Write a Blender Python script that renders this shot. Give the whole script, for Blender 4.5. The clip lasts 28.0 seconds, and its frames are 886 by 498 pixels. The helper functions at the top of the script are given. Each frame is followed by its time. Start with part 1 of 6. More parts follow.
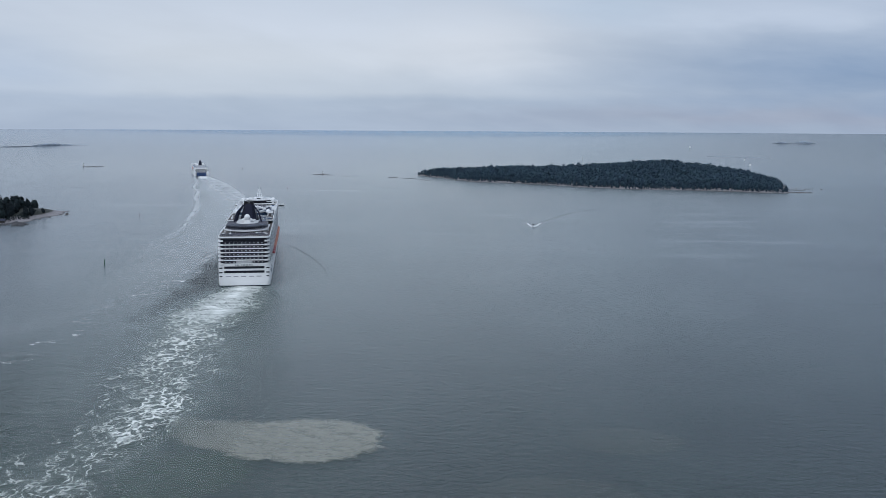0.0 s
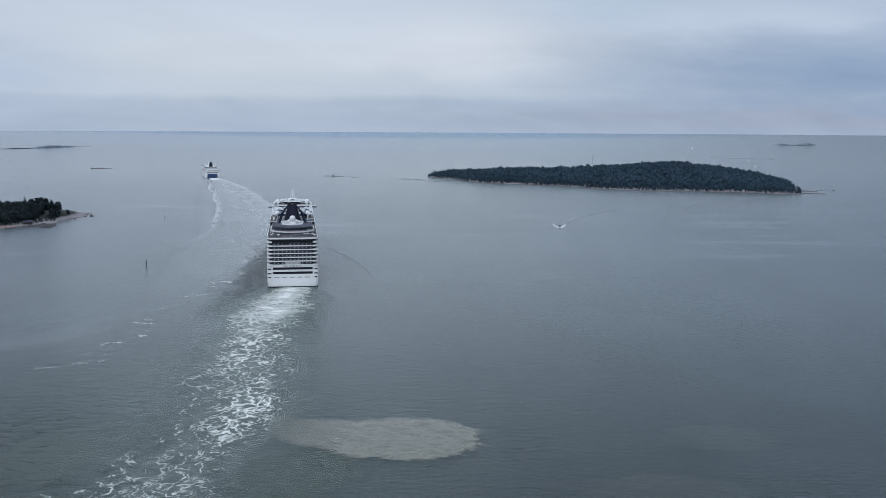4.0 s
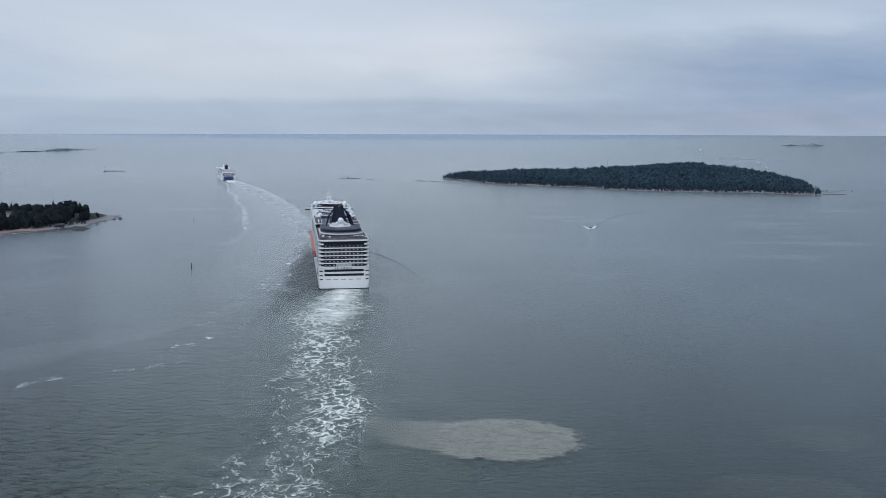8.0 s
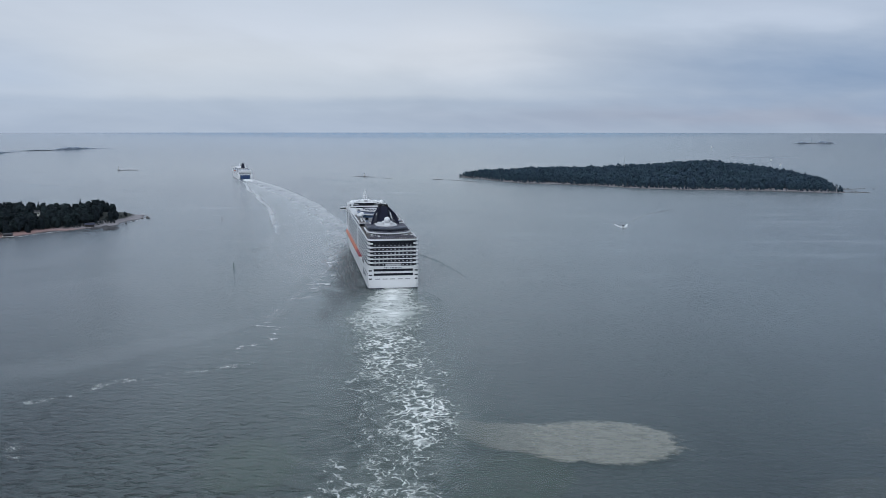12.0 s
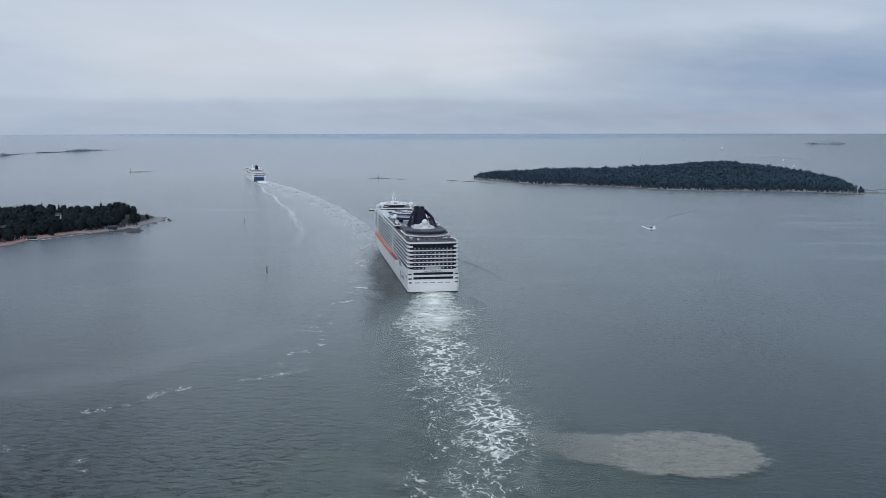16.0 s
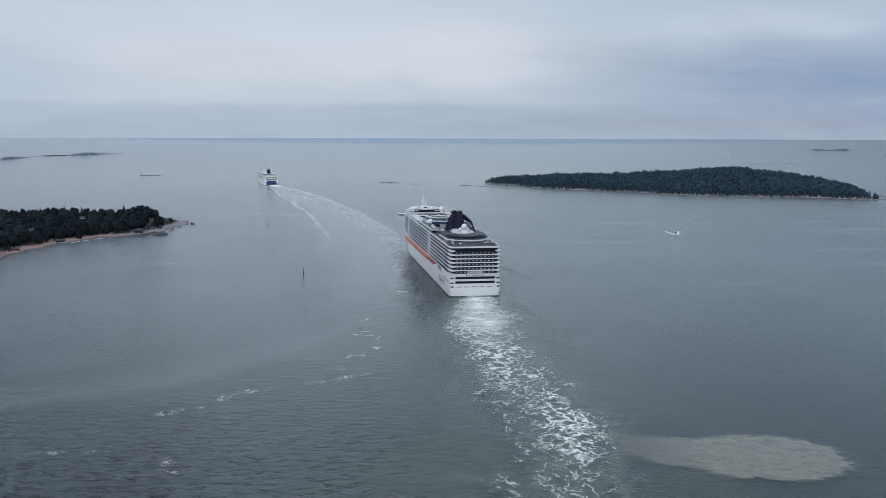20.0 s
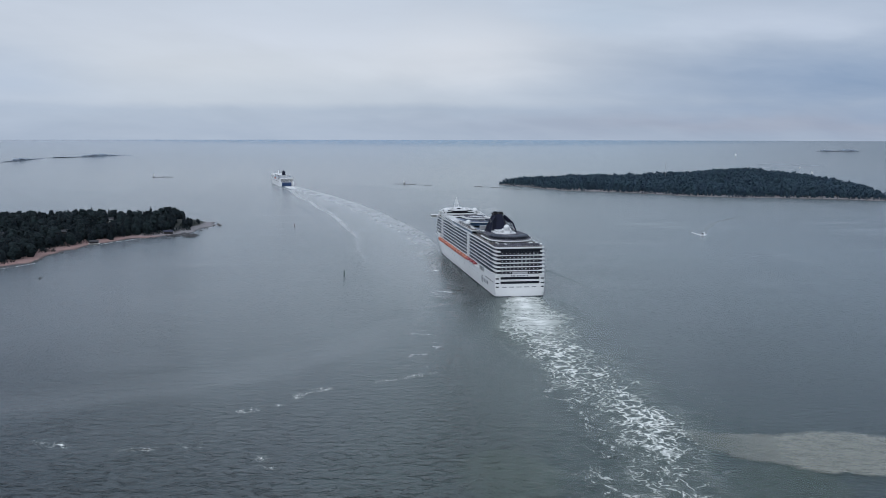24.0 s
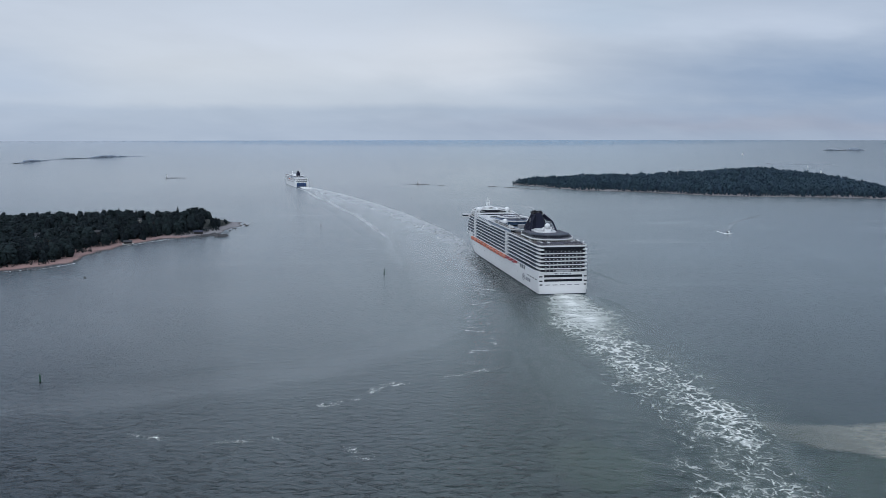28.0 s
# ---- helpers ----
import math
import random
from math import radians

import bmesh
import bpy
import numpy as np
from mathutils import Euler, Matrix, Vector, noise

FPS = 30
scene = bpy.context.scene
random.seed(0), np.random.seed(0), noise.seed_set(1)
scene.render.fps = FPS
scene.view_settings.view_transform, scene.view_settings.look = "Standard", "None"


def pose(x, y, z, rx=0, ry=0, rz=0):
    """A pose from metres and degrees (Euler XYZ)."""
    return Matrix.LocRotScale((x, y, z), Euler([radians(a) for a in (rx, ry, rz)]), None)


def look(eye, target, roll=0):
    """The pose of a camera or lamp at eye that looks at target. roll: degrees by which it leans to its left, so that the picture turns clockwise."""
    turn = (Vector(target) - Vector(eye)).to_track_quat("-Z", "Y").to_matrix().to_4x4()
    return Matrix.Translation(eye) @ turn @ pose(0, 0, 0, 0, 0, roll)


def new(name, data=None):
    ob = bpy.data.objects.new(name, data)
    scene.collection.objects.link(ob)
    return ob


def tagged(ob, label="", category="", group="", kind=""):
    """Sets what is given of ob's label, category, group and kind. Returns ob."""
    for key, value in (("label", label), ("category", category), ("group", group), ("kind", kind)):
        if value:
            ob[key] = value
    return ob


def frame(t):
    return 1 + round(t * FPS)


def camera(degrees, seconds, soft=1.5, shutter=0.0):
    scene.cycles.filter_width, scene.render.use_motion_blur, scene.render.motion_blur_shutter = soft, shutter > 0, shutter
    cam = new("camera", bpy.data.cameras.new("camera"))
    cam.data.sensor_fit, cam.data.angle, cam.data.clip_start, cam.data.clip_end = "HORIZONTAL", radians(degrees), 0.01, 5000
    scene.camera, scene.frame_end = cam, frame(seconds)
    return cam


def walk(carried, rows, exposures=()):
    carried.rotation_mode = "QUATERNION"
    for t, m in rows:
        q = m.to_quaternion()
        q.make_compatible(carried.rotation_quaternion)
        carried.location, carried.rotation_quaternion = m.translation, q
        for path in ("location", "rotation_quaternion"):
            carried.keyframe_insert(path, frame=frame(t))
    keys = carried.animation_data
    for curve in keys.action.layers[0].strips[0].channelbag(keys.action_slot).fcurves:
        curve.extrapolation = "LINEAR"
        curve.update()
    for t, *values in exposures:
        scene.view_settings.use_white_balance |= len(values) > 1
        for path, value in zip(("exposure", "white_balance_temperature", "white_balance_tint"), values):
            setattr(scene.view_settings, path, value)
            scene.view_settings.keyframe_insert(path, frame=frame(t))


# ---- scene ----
cam = camera(49.52, 28.0, soft=0.65)
EYE = 121.3
# seconds, x, y, yaw, pitch, roll
ROWS = [
    (0.0, -0.00, 6.00, 0.172, -7.332, -0.325),
    (0.5, -5.04, 5.27, 0.101, -7.300, -0.362),
    (1.0, -10.19, 4.49, 0.032, -7.288, -0.386),
    (1.5, -15.35, 3.71, -0.032, -7.288, -0.396),
    (2.0, -20.56, 3.02, -0.084, -7.288, -0.393),
    (2.5, -25.67, 2.45, -0.126, -7.288, -0.381),
    (4.5, -45.87, 0.45, -0.239, -7.236, -0.289),
    (5.0, -51.00, 0.05, -0.248, -7.240, -0.261),
    (5.5, -55.93, -0.31, -0.260, -7.224, -0.235),
    (6.0, -60.82, -0.62, -0.266, -7.205, -0.211),
    (6.5, -65.60, -0.67, -0.276, -7.188, -0.189),
    (7.0, -70.39, -0.67, -0.284, -7.176, -0.169),
    (7.5, -75.20, -0.61, -0.287, -7.168, -0.152),
    (8.0, -80.05, -0.46, -0.281, -7.141, -0.137),
    (8.5, -84.73, -0.20, -0.280, -7.115, -0.120),
    (9.0, -89.39, 0.18, -0.271, -7.089, -0.104),
    (9.5, -94.04, 0.65, -0.264, -7.083, -0.091),
    (10.0, -98.75, 1.21, -0.258, -7.105, -0.084),
    (10.5, -103.32, 1.90, -0.263, -7.144, -0.076),
    (11.0, -107.95, 2.78, -0.242, -7.174, -0.066),
    (11.5, -112.26, 3.89, -0.218, -7.214, -0.054),
    (12.0, -116.39, 5.16, -0.190, -7.242, -0.037),
    (12.5, -120.13, 6.62, -0.172, -7.250, -0.019),
    (14.5, -134.26, 13.16, -0.087, -7.229, 0.054),
    (15.0, -137.71, 14.75, -0.065, -7.219, 0.068),
    (15.5, -141.14, 16.20, -0.044, -7.203, 0.074),
    (16.0, -144.55, 17.45, -0.034, -7.180, 0.069),
    (16.5, -148.04, 18.37, -0.037, -7.144, 0.059),
    (17.0, -151.81, 18.87, -0.039, -7.095, 0.043),
    (17.5, -155.93, 18.88, -0.034, -7.057, 0.016),
    (18.0, -160.20, 18.39, -0.046, -7.022, -0.020),
    (18.5, -164.51, 17.51, -0.079, -6.995, -0.057),
    (19.0, -168.85, 16.56, -0.102, -6.955, -0.093),
    (19.5, -173.05, 15.65, -0.122, -6.928, -0.124),
    (20.0, -177.21, 14.87, -0.129, -6.898, -0.149),
    (20.5, -181.36, 14.18, -0.130, -6.875, -0.167),
    (21.0, -185.46, 13.54, -0.130, -6.838, -0.176),
    (21.5, -189.66, 12.81, -0.123, -6.818, -0.175),
    (23.5, -206.64, 9.51, -0.113, -6.805, -0.128),
    (24.0, -210.86, 8.49, -0.111, -6.809, -0.113),
    (24.5, -214.97, 7.30, -0.117, -6.813, -0.098),
    (25.0, -219.19, 6.00, -0.118, -6.839, -0.080),
    (25.5, -223.50, 4.67, -0.114, -6.846, -0.063),
    (26.0, -227.84, 3.33, -0.114, -6.841, -0.046),
    (26.5, -232.09, 1.95, -0.115, -6.841, -0.026),
    (27.0, -236.28, 0.55, -0.123, -6.831, -0.003),
    (27.5, -240.52, -0.87, -0.129, -6.813, 0.025),
    (28.0, -244.73, -2.31, -0.140, -6.793, 0.055),
]
walk(cam, [(t, pose(x, y, EYE, 90 + pitch, roll, yaw)) for t, x, y, yaw, pitch, roll in ROWS],
     [(0.0, 0.0, 5800, 9), (8.0, 0.0, 5810, 9), (14.0, 0.0, 5890, 9.4), (24.0, 0.0, 5910, 9.6), (28.0, 0.0, 5850, 9.2)])

# ---- world and light ----
world = bpy.data.worlds.new("overcast_sky")
scene.world = world
world.use_nodes = True


class Nodes:
    """Short-hand for building node trees."""

    def __init__(self, tree):
        self.tree = tree
        tree.nodes.clear()

    def add(self, kind, **props):
        node = self.tree.nodes.new(kind)
        for key, value in props.items():
            if key == "operation":
                node.operation = value
            elif key == "blend_type":
                node.blend_type = value
            elif key == "data_type":
                node.data_type = value
            elif key == "feature":
                node.feature = value
            elif key == "sky_type":
                node.sky_type = value
            elif key == "interpolation_type":
                node.interpolation_type = value
        return node

    def link(self, a, b):
        self.tree.links.new(a, b)

    def put(self, value, socket):
        if isinstance(value, (int, float, tuple, list)):
            socket.default_value = value
        else:
            self.link(value, socket)

    def math(self, op, a, b=0.0, c=0.0, clamp=False):
        n = self.add("ShaderNodeMath", operation=op)
        n.use_clamp = clamp
        for i, v in enumerate((a, b, c)):
            self.put(v, n.inputs[i])
        return n.outputs[0]

    def ramp(self, fac, stops, mode="LINEAR"):
        n = self.add("ShaderNodeValToRGB")
        n.color_ramp.interpolation = mode
        el = n.color_ramp.elements
        while len(el) < len(stops):
            el.new(0.5)
        for e, (p, c) in zip(el, stops):
            e.position = p
            e.color = (c, c, c, 1) if isinstance(c, (int, float)) else (*c, 1)
        self.put(fac, n.inputs[0])
        return n.outputs[0]

    def mix(self, fac, a, b, mode="MIX"):
        n = self.add("ShaderNodeMix", data_type="RGBA", blend_type=mode)
        self.put(fac, n.inputs[0])
        for v, s in ((a, n.inputs[6]), (b, n.inputs[7])):
            self.put((*v, 1) if isinstance(v, tuple) and len(v) == 3 else v, s)
        return n.outputs[2]

    def noise(self, vec, scale, detail=3.0, rough=0.55, distort=0.0):
        n = self.add("ShaderNodeTexNoise")
        if vec is not None:
            self.link(vec, n.inputs["Vector"])
        n.inputs["Scale"].default_value = scale
        n.inputs["Detail"].default_value = detail
        n.inputs["Roughness"].default_value = rough
        n.inputs["Distortion"].default_value = distort
        return n.outputs[0]

    def coords(self, out="Object", scale=(1, 1, 1), turn=0.0):
        tc = self.add("ShaderNodeTexCoord")
        mp = self.add("ShaderNodeMapping")
        mp.inputs["Scale"].default_value = scale
        mp.inputs["Rotation"].default_value = (0, 0, radians(turn))
        self.link(tc.outputs[out], mp.inputs[0])
        return mp.outputs[0]

    def split(self, vec):
        n = self.add("ShaderNodeSeparateXYZ")
        self.link(vec, n.inputs[0])
        return n.outputs

    def join(self, x, y, z):
        n = self.add("ShaderNodeCombineXYZ")
        for v, s in zip((x, y, z), n.inputs):
            self.put(v, s)
        return n.outputs[0]

    def bump(self, height, strength, distance, normal=None):
        n = self.add("ShaderNodeBump")
        n.inputs["Strength"].default_value = strength
        n.inputs["Distance"].default_value = distance
        self.link(height, n.inputs["Height"])
        if normal is not None:
            self.link(normal, n.inputs["Normal"])
        return n.outputs[0]


SUN_HEIGHT, SUN_TURN = 40.0, 205.0
w = Nodes(world.node_tree)
tc = w.add("ShaderNodeTexCoord")
dx, dy, dz = w.split(tc.outputs["Generated"])
az = w.math("ARCTAN2", dx, dy)
rise = w.math("DIVIDE", dz, w.math("SQRT", w.math("ADD", w.math("MULTIPLY", dx, dx), w.math("ADD", w.math("MULTIPLY", dy, dy), 0.0001))))
sheet = w.join(w.math("ADD", w.math("MULTIPLY", az, 3.2), w.math("MULTIPLY", rise, 3.0)), w.math("MULTIPLY", rise, 10.0), 0.7)
soft_noise = w.noise(sheet, 2.2, 4.0, 0.5, 0.25)
fine_noise = w.noise(w.join(w.math("ADD", w.math("MULTIPLY", az, 6.0), w.math("MULTIPLY", rise, 9.0)), w.math("MULTIPLY", rise, 26.0), 3.0), 2.0, 5.0, 0.55, 0.3)
wob = w.math("ADD", w.math("MULTIPLY", w.math("SUBTRACT", soft_noise, 0.5), 0.05), rise)
ramp_in = w.math("MULTIPLY", w.math("ADD", w.math("MULTIPLY", wob, 0.3), w.math("MULTIPLY", rise, 0.7)), 5.0)
base = w.ramp(ramp_in, [(0.0, (0.43, 0.485, 0.565)), (0.11, (0.45, 0.505, 0.58)), (0.17, (0.58, 0.615, 0.655)),
                        (0.35, (0.655, 0.67, 0.685)), (0.65, (0.615, 0.645, 0.685)), (1.0, (0.66, 0.72, 0.81))], "EASE")


def patch(azimuth, width, height, tall):
    """A soft oval of the sky, 1 in its middle and 0 outside."""
    a = w.math("DIVIDE", w.math("SUBTRACT", az, azimuth), width)
    b = w.math("DIVIDE", w.math("SUBTRACT", wob, height), tall)
    d = w.math("ADD", w.math("MULTIPLY", a, a), w.math("MULTIPLY", b, b))
    return w.math("POWER", 2.718, w.math("MULTIPLY", d, -1.0))


# darker sky centred beyond the view, added to dim the reflecting water
right_dimmer = w.math("MULTIPLY", patch(0.72, 0.55, 0.32, 0.32), 0.95)
left_dimmer = w.math("MULTIPLY", patch(-0.80, 0.42, 0.36, 0.26), 0.75)
sky = w.mix(left_dimmer, w.mix(right_dimmer, base, (0.26, 0.33, 0.45)), (0.40, 0.44, 0.55))
# azimuth, width, height, depth, strength and colour of the large cloud forms
for a, b, c, d, much, tone in ((-0.43, 0.09, 0.05, 0.04, 0.7, (0.46, 0.527, 0.63)), (0.42, 0.28, 0.050, 0.046, 1.0, (0.262, 0.34, 0.47)), (0.17, 0.085, 0.120, 0.022, 0.8, (0.47, 0.535, 0.61)),
                               (0.02, 0.10, 0.085, 0.030, 0.75, (0.72, 0.72, 0.73)), (-0.17, 0.12, 0.10, 0.02, 0.4, (0.68, 0.70, 0.75)), (0.33, 0.13, 0.108, 0.015, 0.55, (0.60, 0.64, 0.715)), (0.33, 0.26, 0.006, 0.011, 0.6, (0.35, 0.365, 0.44))):
    sky = w.mix(w.math("MULTIPLY", patch(a, b, c, d), much), sky, tone)
streak = w.ramp(fine_noise, [(0.35, 0.0), (0.7, 1.0)])
sky = w.mix(w.math("MULTIPLY", streak, 0.13), sky, (0.72, 0.75, 0.79))
sky = w.mix(1.0, sky, w.ramp(soft_noise, [(0.3, 0.97), (0.7, 1.035)]), "MULTIPLY")
clear = w.add("ShaderNodeTexSky", sky_type="NISHITA")
clear.sun_disc = False
clear.sun_elevation = radians(SUN_HEIGHT)
clear.sun_rotation = radians(SUN_TURN)
blue = w.mix(1.0, clear.outputs[0], (0.08, 0.08, 0.08), "MULTIPLY")
sky = w.mix(1.0, w.mix(0.06, sky, blue), (1.015, 1.0, 0.982), "MULTIPLY")
bg = w.add("ShaderNodeBackground")
w.link(sky, bg.inputs[0])
bg.inputs[1].default_value = 1.0
wout = w.add("ShaderNodeOutputWorld")
w.link(bg.outputs[0], wout.inputs[0])

sun = new("sun", bpy.data.lights.new("sun", "SUN"))
sun.data.energy, sun.data.angle, sun.data.color = 1.25, radians(35), (1.0, 0.97, 0.93)
_h, _t = radians(SUN_HEIGHT), radians(SUN_TURN)
_from = Vector((math.sin(_t) * math.cos(_h), math.cos(_t) * math.cos(_h), math.sin(_h)))
sun.matrix_world = look(_from * 200, (0, 0, 0))


# ---- materials ----
def paint(name, color, rough=0.5, metal=0.0, vary=0.12, scale=0.5, tint=None, bump=0.0, island=0.0, coat=0.0, shine=0.5):
    """A surface with two scales of variation in colour and a little relief."""
    m = bpy.data.materials.new(name)
    m.use_nodes = True
    n = Nodes(m.node_tree)
    vec = n.coords("Object")
    big, small = n.noise(vec, scale, 3.0), n.noise(vec, scale * 9.0, 4.0, 0.65)
    tint = tint or tuple(c * 0.6 for c in color)
    fac = n.math("MULTIPLY", n.math("ADD", n.math("MULTIPLY", big, 0.6), n.math("MULTIPLY", small, 0.4)), 1.0)
    fac = n.ramp(fac, [(0.36, 0.0), (0.66, 1.0)])
    col = n.mix(n.math("MULTIPLY", fac, min(1.0, vary * 4)), color, tint)
    if island:
        geo = n.add("ShaderNodeNewGeometry")
        obj = n.add("ShaderNodeObjectInfo")
        r = n.math("FRACT", n.math("ADD", geo.outputs["Random Per Island"], obj.outputs["Random"]))
        col = n.mix(1.0, col, n.ramp(r, [(0.0, 1.0 - island), (1.0, 1.0 + island)]), "MULTIPLY")
    b = n.add("ShaderNodeBsdfPrincipled")
    n.link(col, b.inputs["Base Color"])
    b.inputs["Roughness"].default_value = rough
    b.inputs["Metallic"].default_value = metal
    b.inputs["Coat Weight"].default_value = coat
    b.inputs["Specular IOR Level"].default_value = shine
    if bump:
        n.link(n.bump(small, 0.6, bump), b.inputs["Normal"])
    o = n.add("ShaderNodeOutputMaterial")
    n.link(b.outputs[0], o.inputs[0])
    return m


WHITE = paint("white_ship_paint", (0.72, 0.73, 0.74), 0.35, vary=0.10, scale=0.06, tint=(0.62, 0.625, 0.62), coat=0.05)
DECKWHITE = paint("off_white_deck_paint", (0.62, 0.63, 0.64), 0.6, vary=0.15, scale=0.2)
NAVY = paint("navy_funnel_paint", (0.006, 0.008, 0.024), 0.6, vary=0.1, scale=0.2, shine=0.2)
SOOT = paint("sooty_steel", (0.014, 0.014, 0.018), 0.6, vary=0.2, scale=0.8, shine=0.25)
GLASS = paint("dark_tinted_glass", (0.006, 0.008, 0.016), 0.35, vary=0.1, scale=0.15, shine=0.3)
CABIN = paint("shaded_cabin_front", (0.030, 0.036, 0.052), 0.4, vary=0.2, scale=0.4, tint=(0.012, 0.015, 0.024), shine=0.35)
BLUEGLASS = paint("blue_tinted_railing_glass", (0.06, 0.10, 0.17), 0.15, vary=0.1, scale=0.15)
TEAK = paint("worn_teak_deck", (0.075, 0.062, 0.058), 0.7, vary=0.2, scale=0.3)
BLUEDECK = paint("blue_grey_sports_deck", (0.15, 0.19, 0.26), 0.7, vary=0.2, scale=0.2)
POOL = paint("pool_water", (0.05, 0.24, 0.30), 0.08, vary=0.08, scale=0.3)
ORANGE = paint("orange_lifeboat_canopy", (0.52, 0.135, 0.085), 0.45, vary=0.12, scale=0.5)
# canopies a paler orange than the lifeboat hulls
PALEORANGE = paint("paler_orange_canopy", (0.58, 0.21, 0.135), 0.5, vary=0.2, scale=0.5)
RED = paint("dark_red_tender_roof", (0.27, 0.030, 0.035), 0.45, vary=0.12, scale=0.5)
GREY = paint("grey_lettering_paint", (0.16, 0.17, 0.20), 0.5, vary=0.05, scale=0.5)
STEEL = paint("grey_steel_fittings", (0.30, 0.31, 0.33), 0.5, vary=0.15, scale=0.5)
CURTAIN = paint("pale_cabin_curtains", (0.42, 0.43, 0.45), 0.8, vary=0.15, scale=0.5, island=0.3)
LOUNGE = paint("sun_lounger_canvas", (0.10, 0.10, 0.13), 0.8, vary=0.3, scale=0.6, island=0.5)
FERRYBLUE = paint("blue_stern_door_paint", (0.025, 0.06, 0.16), 0.45, vary=0.1, scale=0.1)
GREENBUOY = paint("green_spar_buoy_paint", (0.015, 0.075, 0.04), 0.5, vary=0.2, scale=1.0)
REDBUOY = paint("red_spar_buoy_paint", (0.10, 0.022, 0.022), 0.5, vary=0.2, scale=1.0)
BEACONWHITE = paint("weathered_white_beacon_paint", (0.6, 0.6, 0.58), 0.6, vary=0.25, scale=0.8)
ROCK = paint("granite_skerry", (0.13, 0.123, 0.122), 0.85, vary=0.25, scale=0.12, tint=(0.055, 0.054, 0.056), bump=0.5)
DARKROCK = paint("wet_dark_granite", (0.05, 0.05, 0.055), 0.6, vary=0.25, scale=0.3, tint=(0.025, 0.025, 0.028), bump=0.4)
BARK = paint("pine_bark", (0.11, 0.075, 0.055), 0.9, vary=0.25, scale=0.6)
# headland greens shifted towards blue to stand for aerial haze
PINE = paint("pine_needles", (0.008, 0.013, 0.018), 0.85, vary=0.25, scale=0.10, tint=(0.013, 0.022, 0.025), island=0.22, shine=0.2)
BIRCH = paint("broadleaf_foliage", (0.017, 0.028, 0.029), 0.85, vary=0.25, scale=0.10, tint=(0.008, 0.014, 0.018), island=0.22, shine=0.2)
# haze put into the colour: paler, bluer greens for the eastern island
WOODPINE = paint("hazed_pine_canopy", (0.036, 0.062, 0.092), 0.85, vary=0.25, scale=0.08, tint=(0.022, 0.040, 0.064), island=0.2, shine=0.2)
WOODLEAF = paint("hazed_broadleaf_canopy", (0.048, 0.084, 0.108), 0.85, vary=0.25, scale=0.08, tint=(0.027, 0.049, 0.070), island=0.2, shine=0.2)
# aerial haze painted into the pale blue-grey of the horizon islets
HAZEWOOD = paint("hazed_canopy", (0.38, 0.44, 0.53), 0.9, vary=0.2, scale=0.05, tint=(0.21, 0.25, 0.32), island=0.3)
HAZEROCK = paint("hazed_granite", (0.29, 0.32, 0.37), 0.9, vary=0.2, scale=0.1)
DIVIDER = paint("grey_glass_balcony_dividers", (0.10, 0.115, 0.15), 0.4, vary=0.1, scale=0.3)
WALLWOOD = paint("painted_cottage_boards", (0.66, 0.65, 0.61), 0.7, vary=0.2, scale=0.8)
DARKWOOD = paint("tarred_boathouse_boards", (0.030, 0.027, 0.028), 0.8, vary=0.25, scale=0.9)
ROOFING = paint("grey_felt_roof", (0.055, 0.056, 0.062), 0.8, vary=0.2, scale=0.8)
BLUEROOF = paint("dark_blue_felt_roof", (0.030, 0.034, 0.062), 0.7, vary=0.2, scale=0.8)
SPRAYWHITE = paint("white_water_spray", (0.75, 0.77, 0.78), 0.9, vary=0.2, scale=1.5)
SAIL = paint("sail_cloth", (0.78, 0.78, 0.76), 0.8, vary=0.08, scale=0.5)


def shore_material():
    """Sand and pale granite low down, heath and moss higher up."""
    m = bpy.data.materials.new("granite_shore_and_heath")
    m.use_nodes = True
    n = Nodes(m.node_tree)
    vec = n.coords("Object")
    big, small = n.noise(vec, 0.03, 4.0), n.noise(vec, 0.35, 5.0, 0.65)
    z = n.split(vec)[2]
    rock = n.mix(n.ramp(small, [(0.35, 0.0), (0.65, 1.0)]), (0.30, 0.28, 0.285), (0.16, 0.15, 0.158))
    rock = n.mix(n.ramp(big, [(0.4, 0.0), (0.62, 1.0)]), rock, (0.22, 0.205, 0.21))
    place = n.split(vec)[1]
    sand = n.mix(n.ramp(small, [(0.35, 0.0), (0.65, 1.0)]), (0.36, 0.225, 0.20), (0.25, 0.165, 0.15))
    rock = n.mix(n.ramp(n.math("MULTIPLY", n.math("ADD", place, n.math("MULTIPLY", big, 60.0)), 0.0004), [(0.462, 1.0), (0.478, 0.0)]), rock, sand)
    heath = n.mix(small, (0.022, 0.026, 0.018), (0.012, 0.015, 0.012))
    level = n.math("ADD", z, n.math("MULTIPLY", n.math("SUBTRACT", big, 0.5), 4.0))
    col = n.mix(n.ramp(n.math("MULTIPLY", level, 0.1), [(0.27, 0.0), (0.40, 1.0)]), rock, heath)
    wet = n.ramp(n.math("ADD", n.math("MULTIPLY", z, 0.4), n.math("MULTIPLY", small, 0.3)), [(0.18, 0.32), (0.36, 1.0)])
    col = n.mix(1.0, col, wet, "MULTIPLY")
    b = n.add("ShaderNodeBsdfPrincipled")
    n.link(col, b.inputs["Base Color"])
    b.inputs["Roughness"].default_value = 0.85
    n.link(n.bump(small, 0.7, 0.6), b.inputs["Normal"])
    o = n.add("ShaderNodeOutputMaterial")
    n.link(b.outputs[0], o.inputs[0])
    return m


SHORE = shore_material()


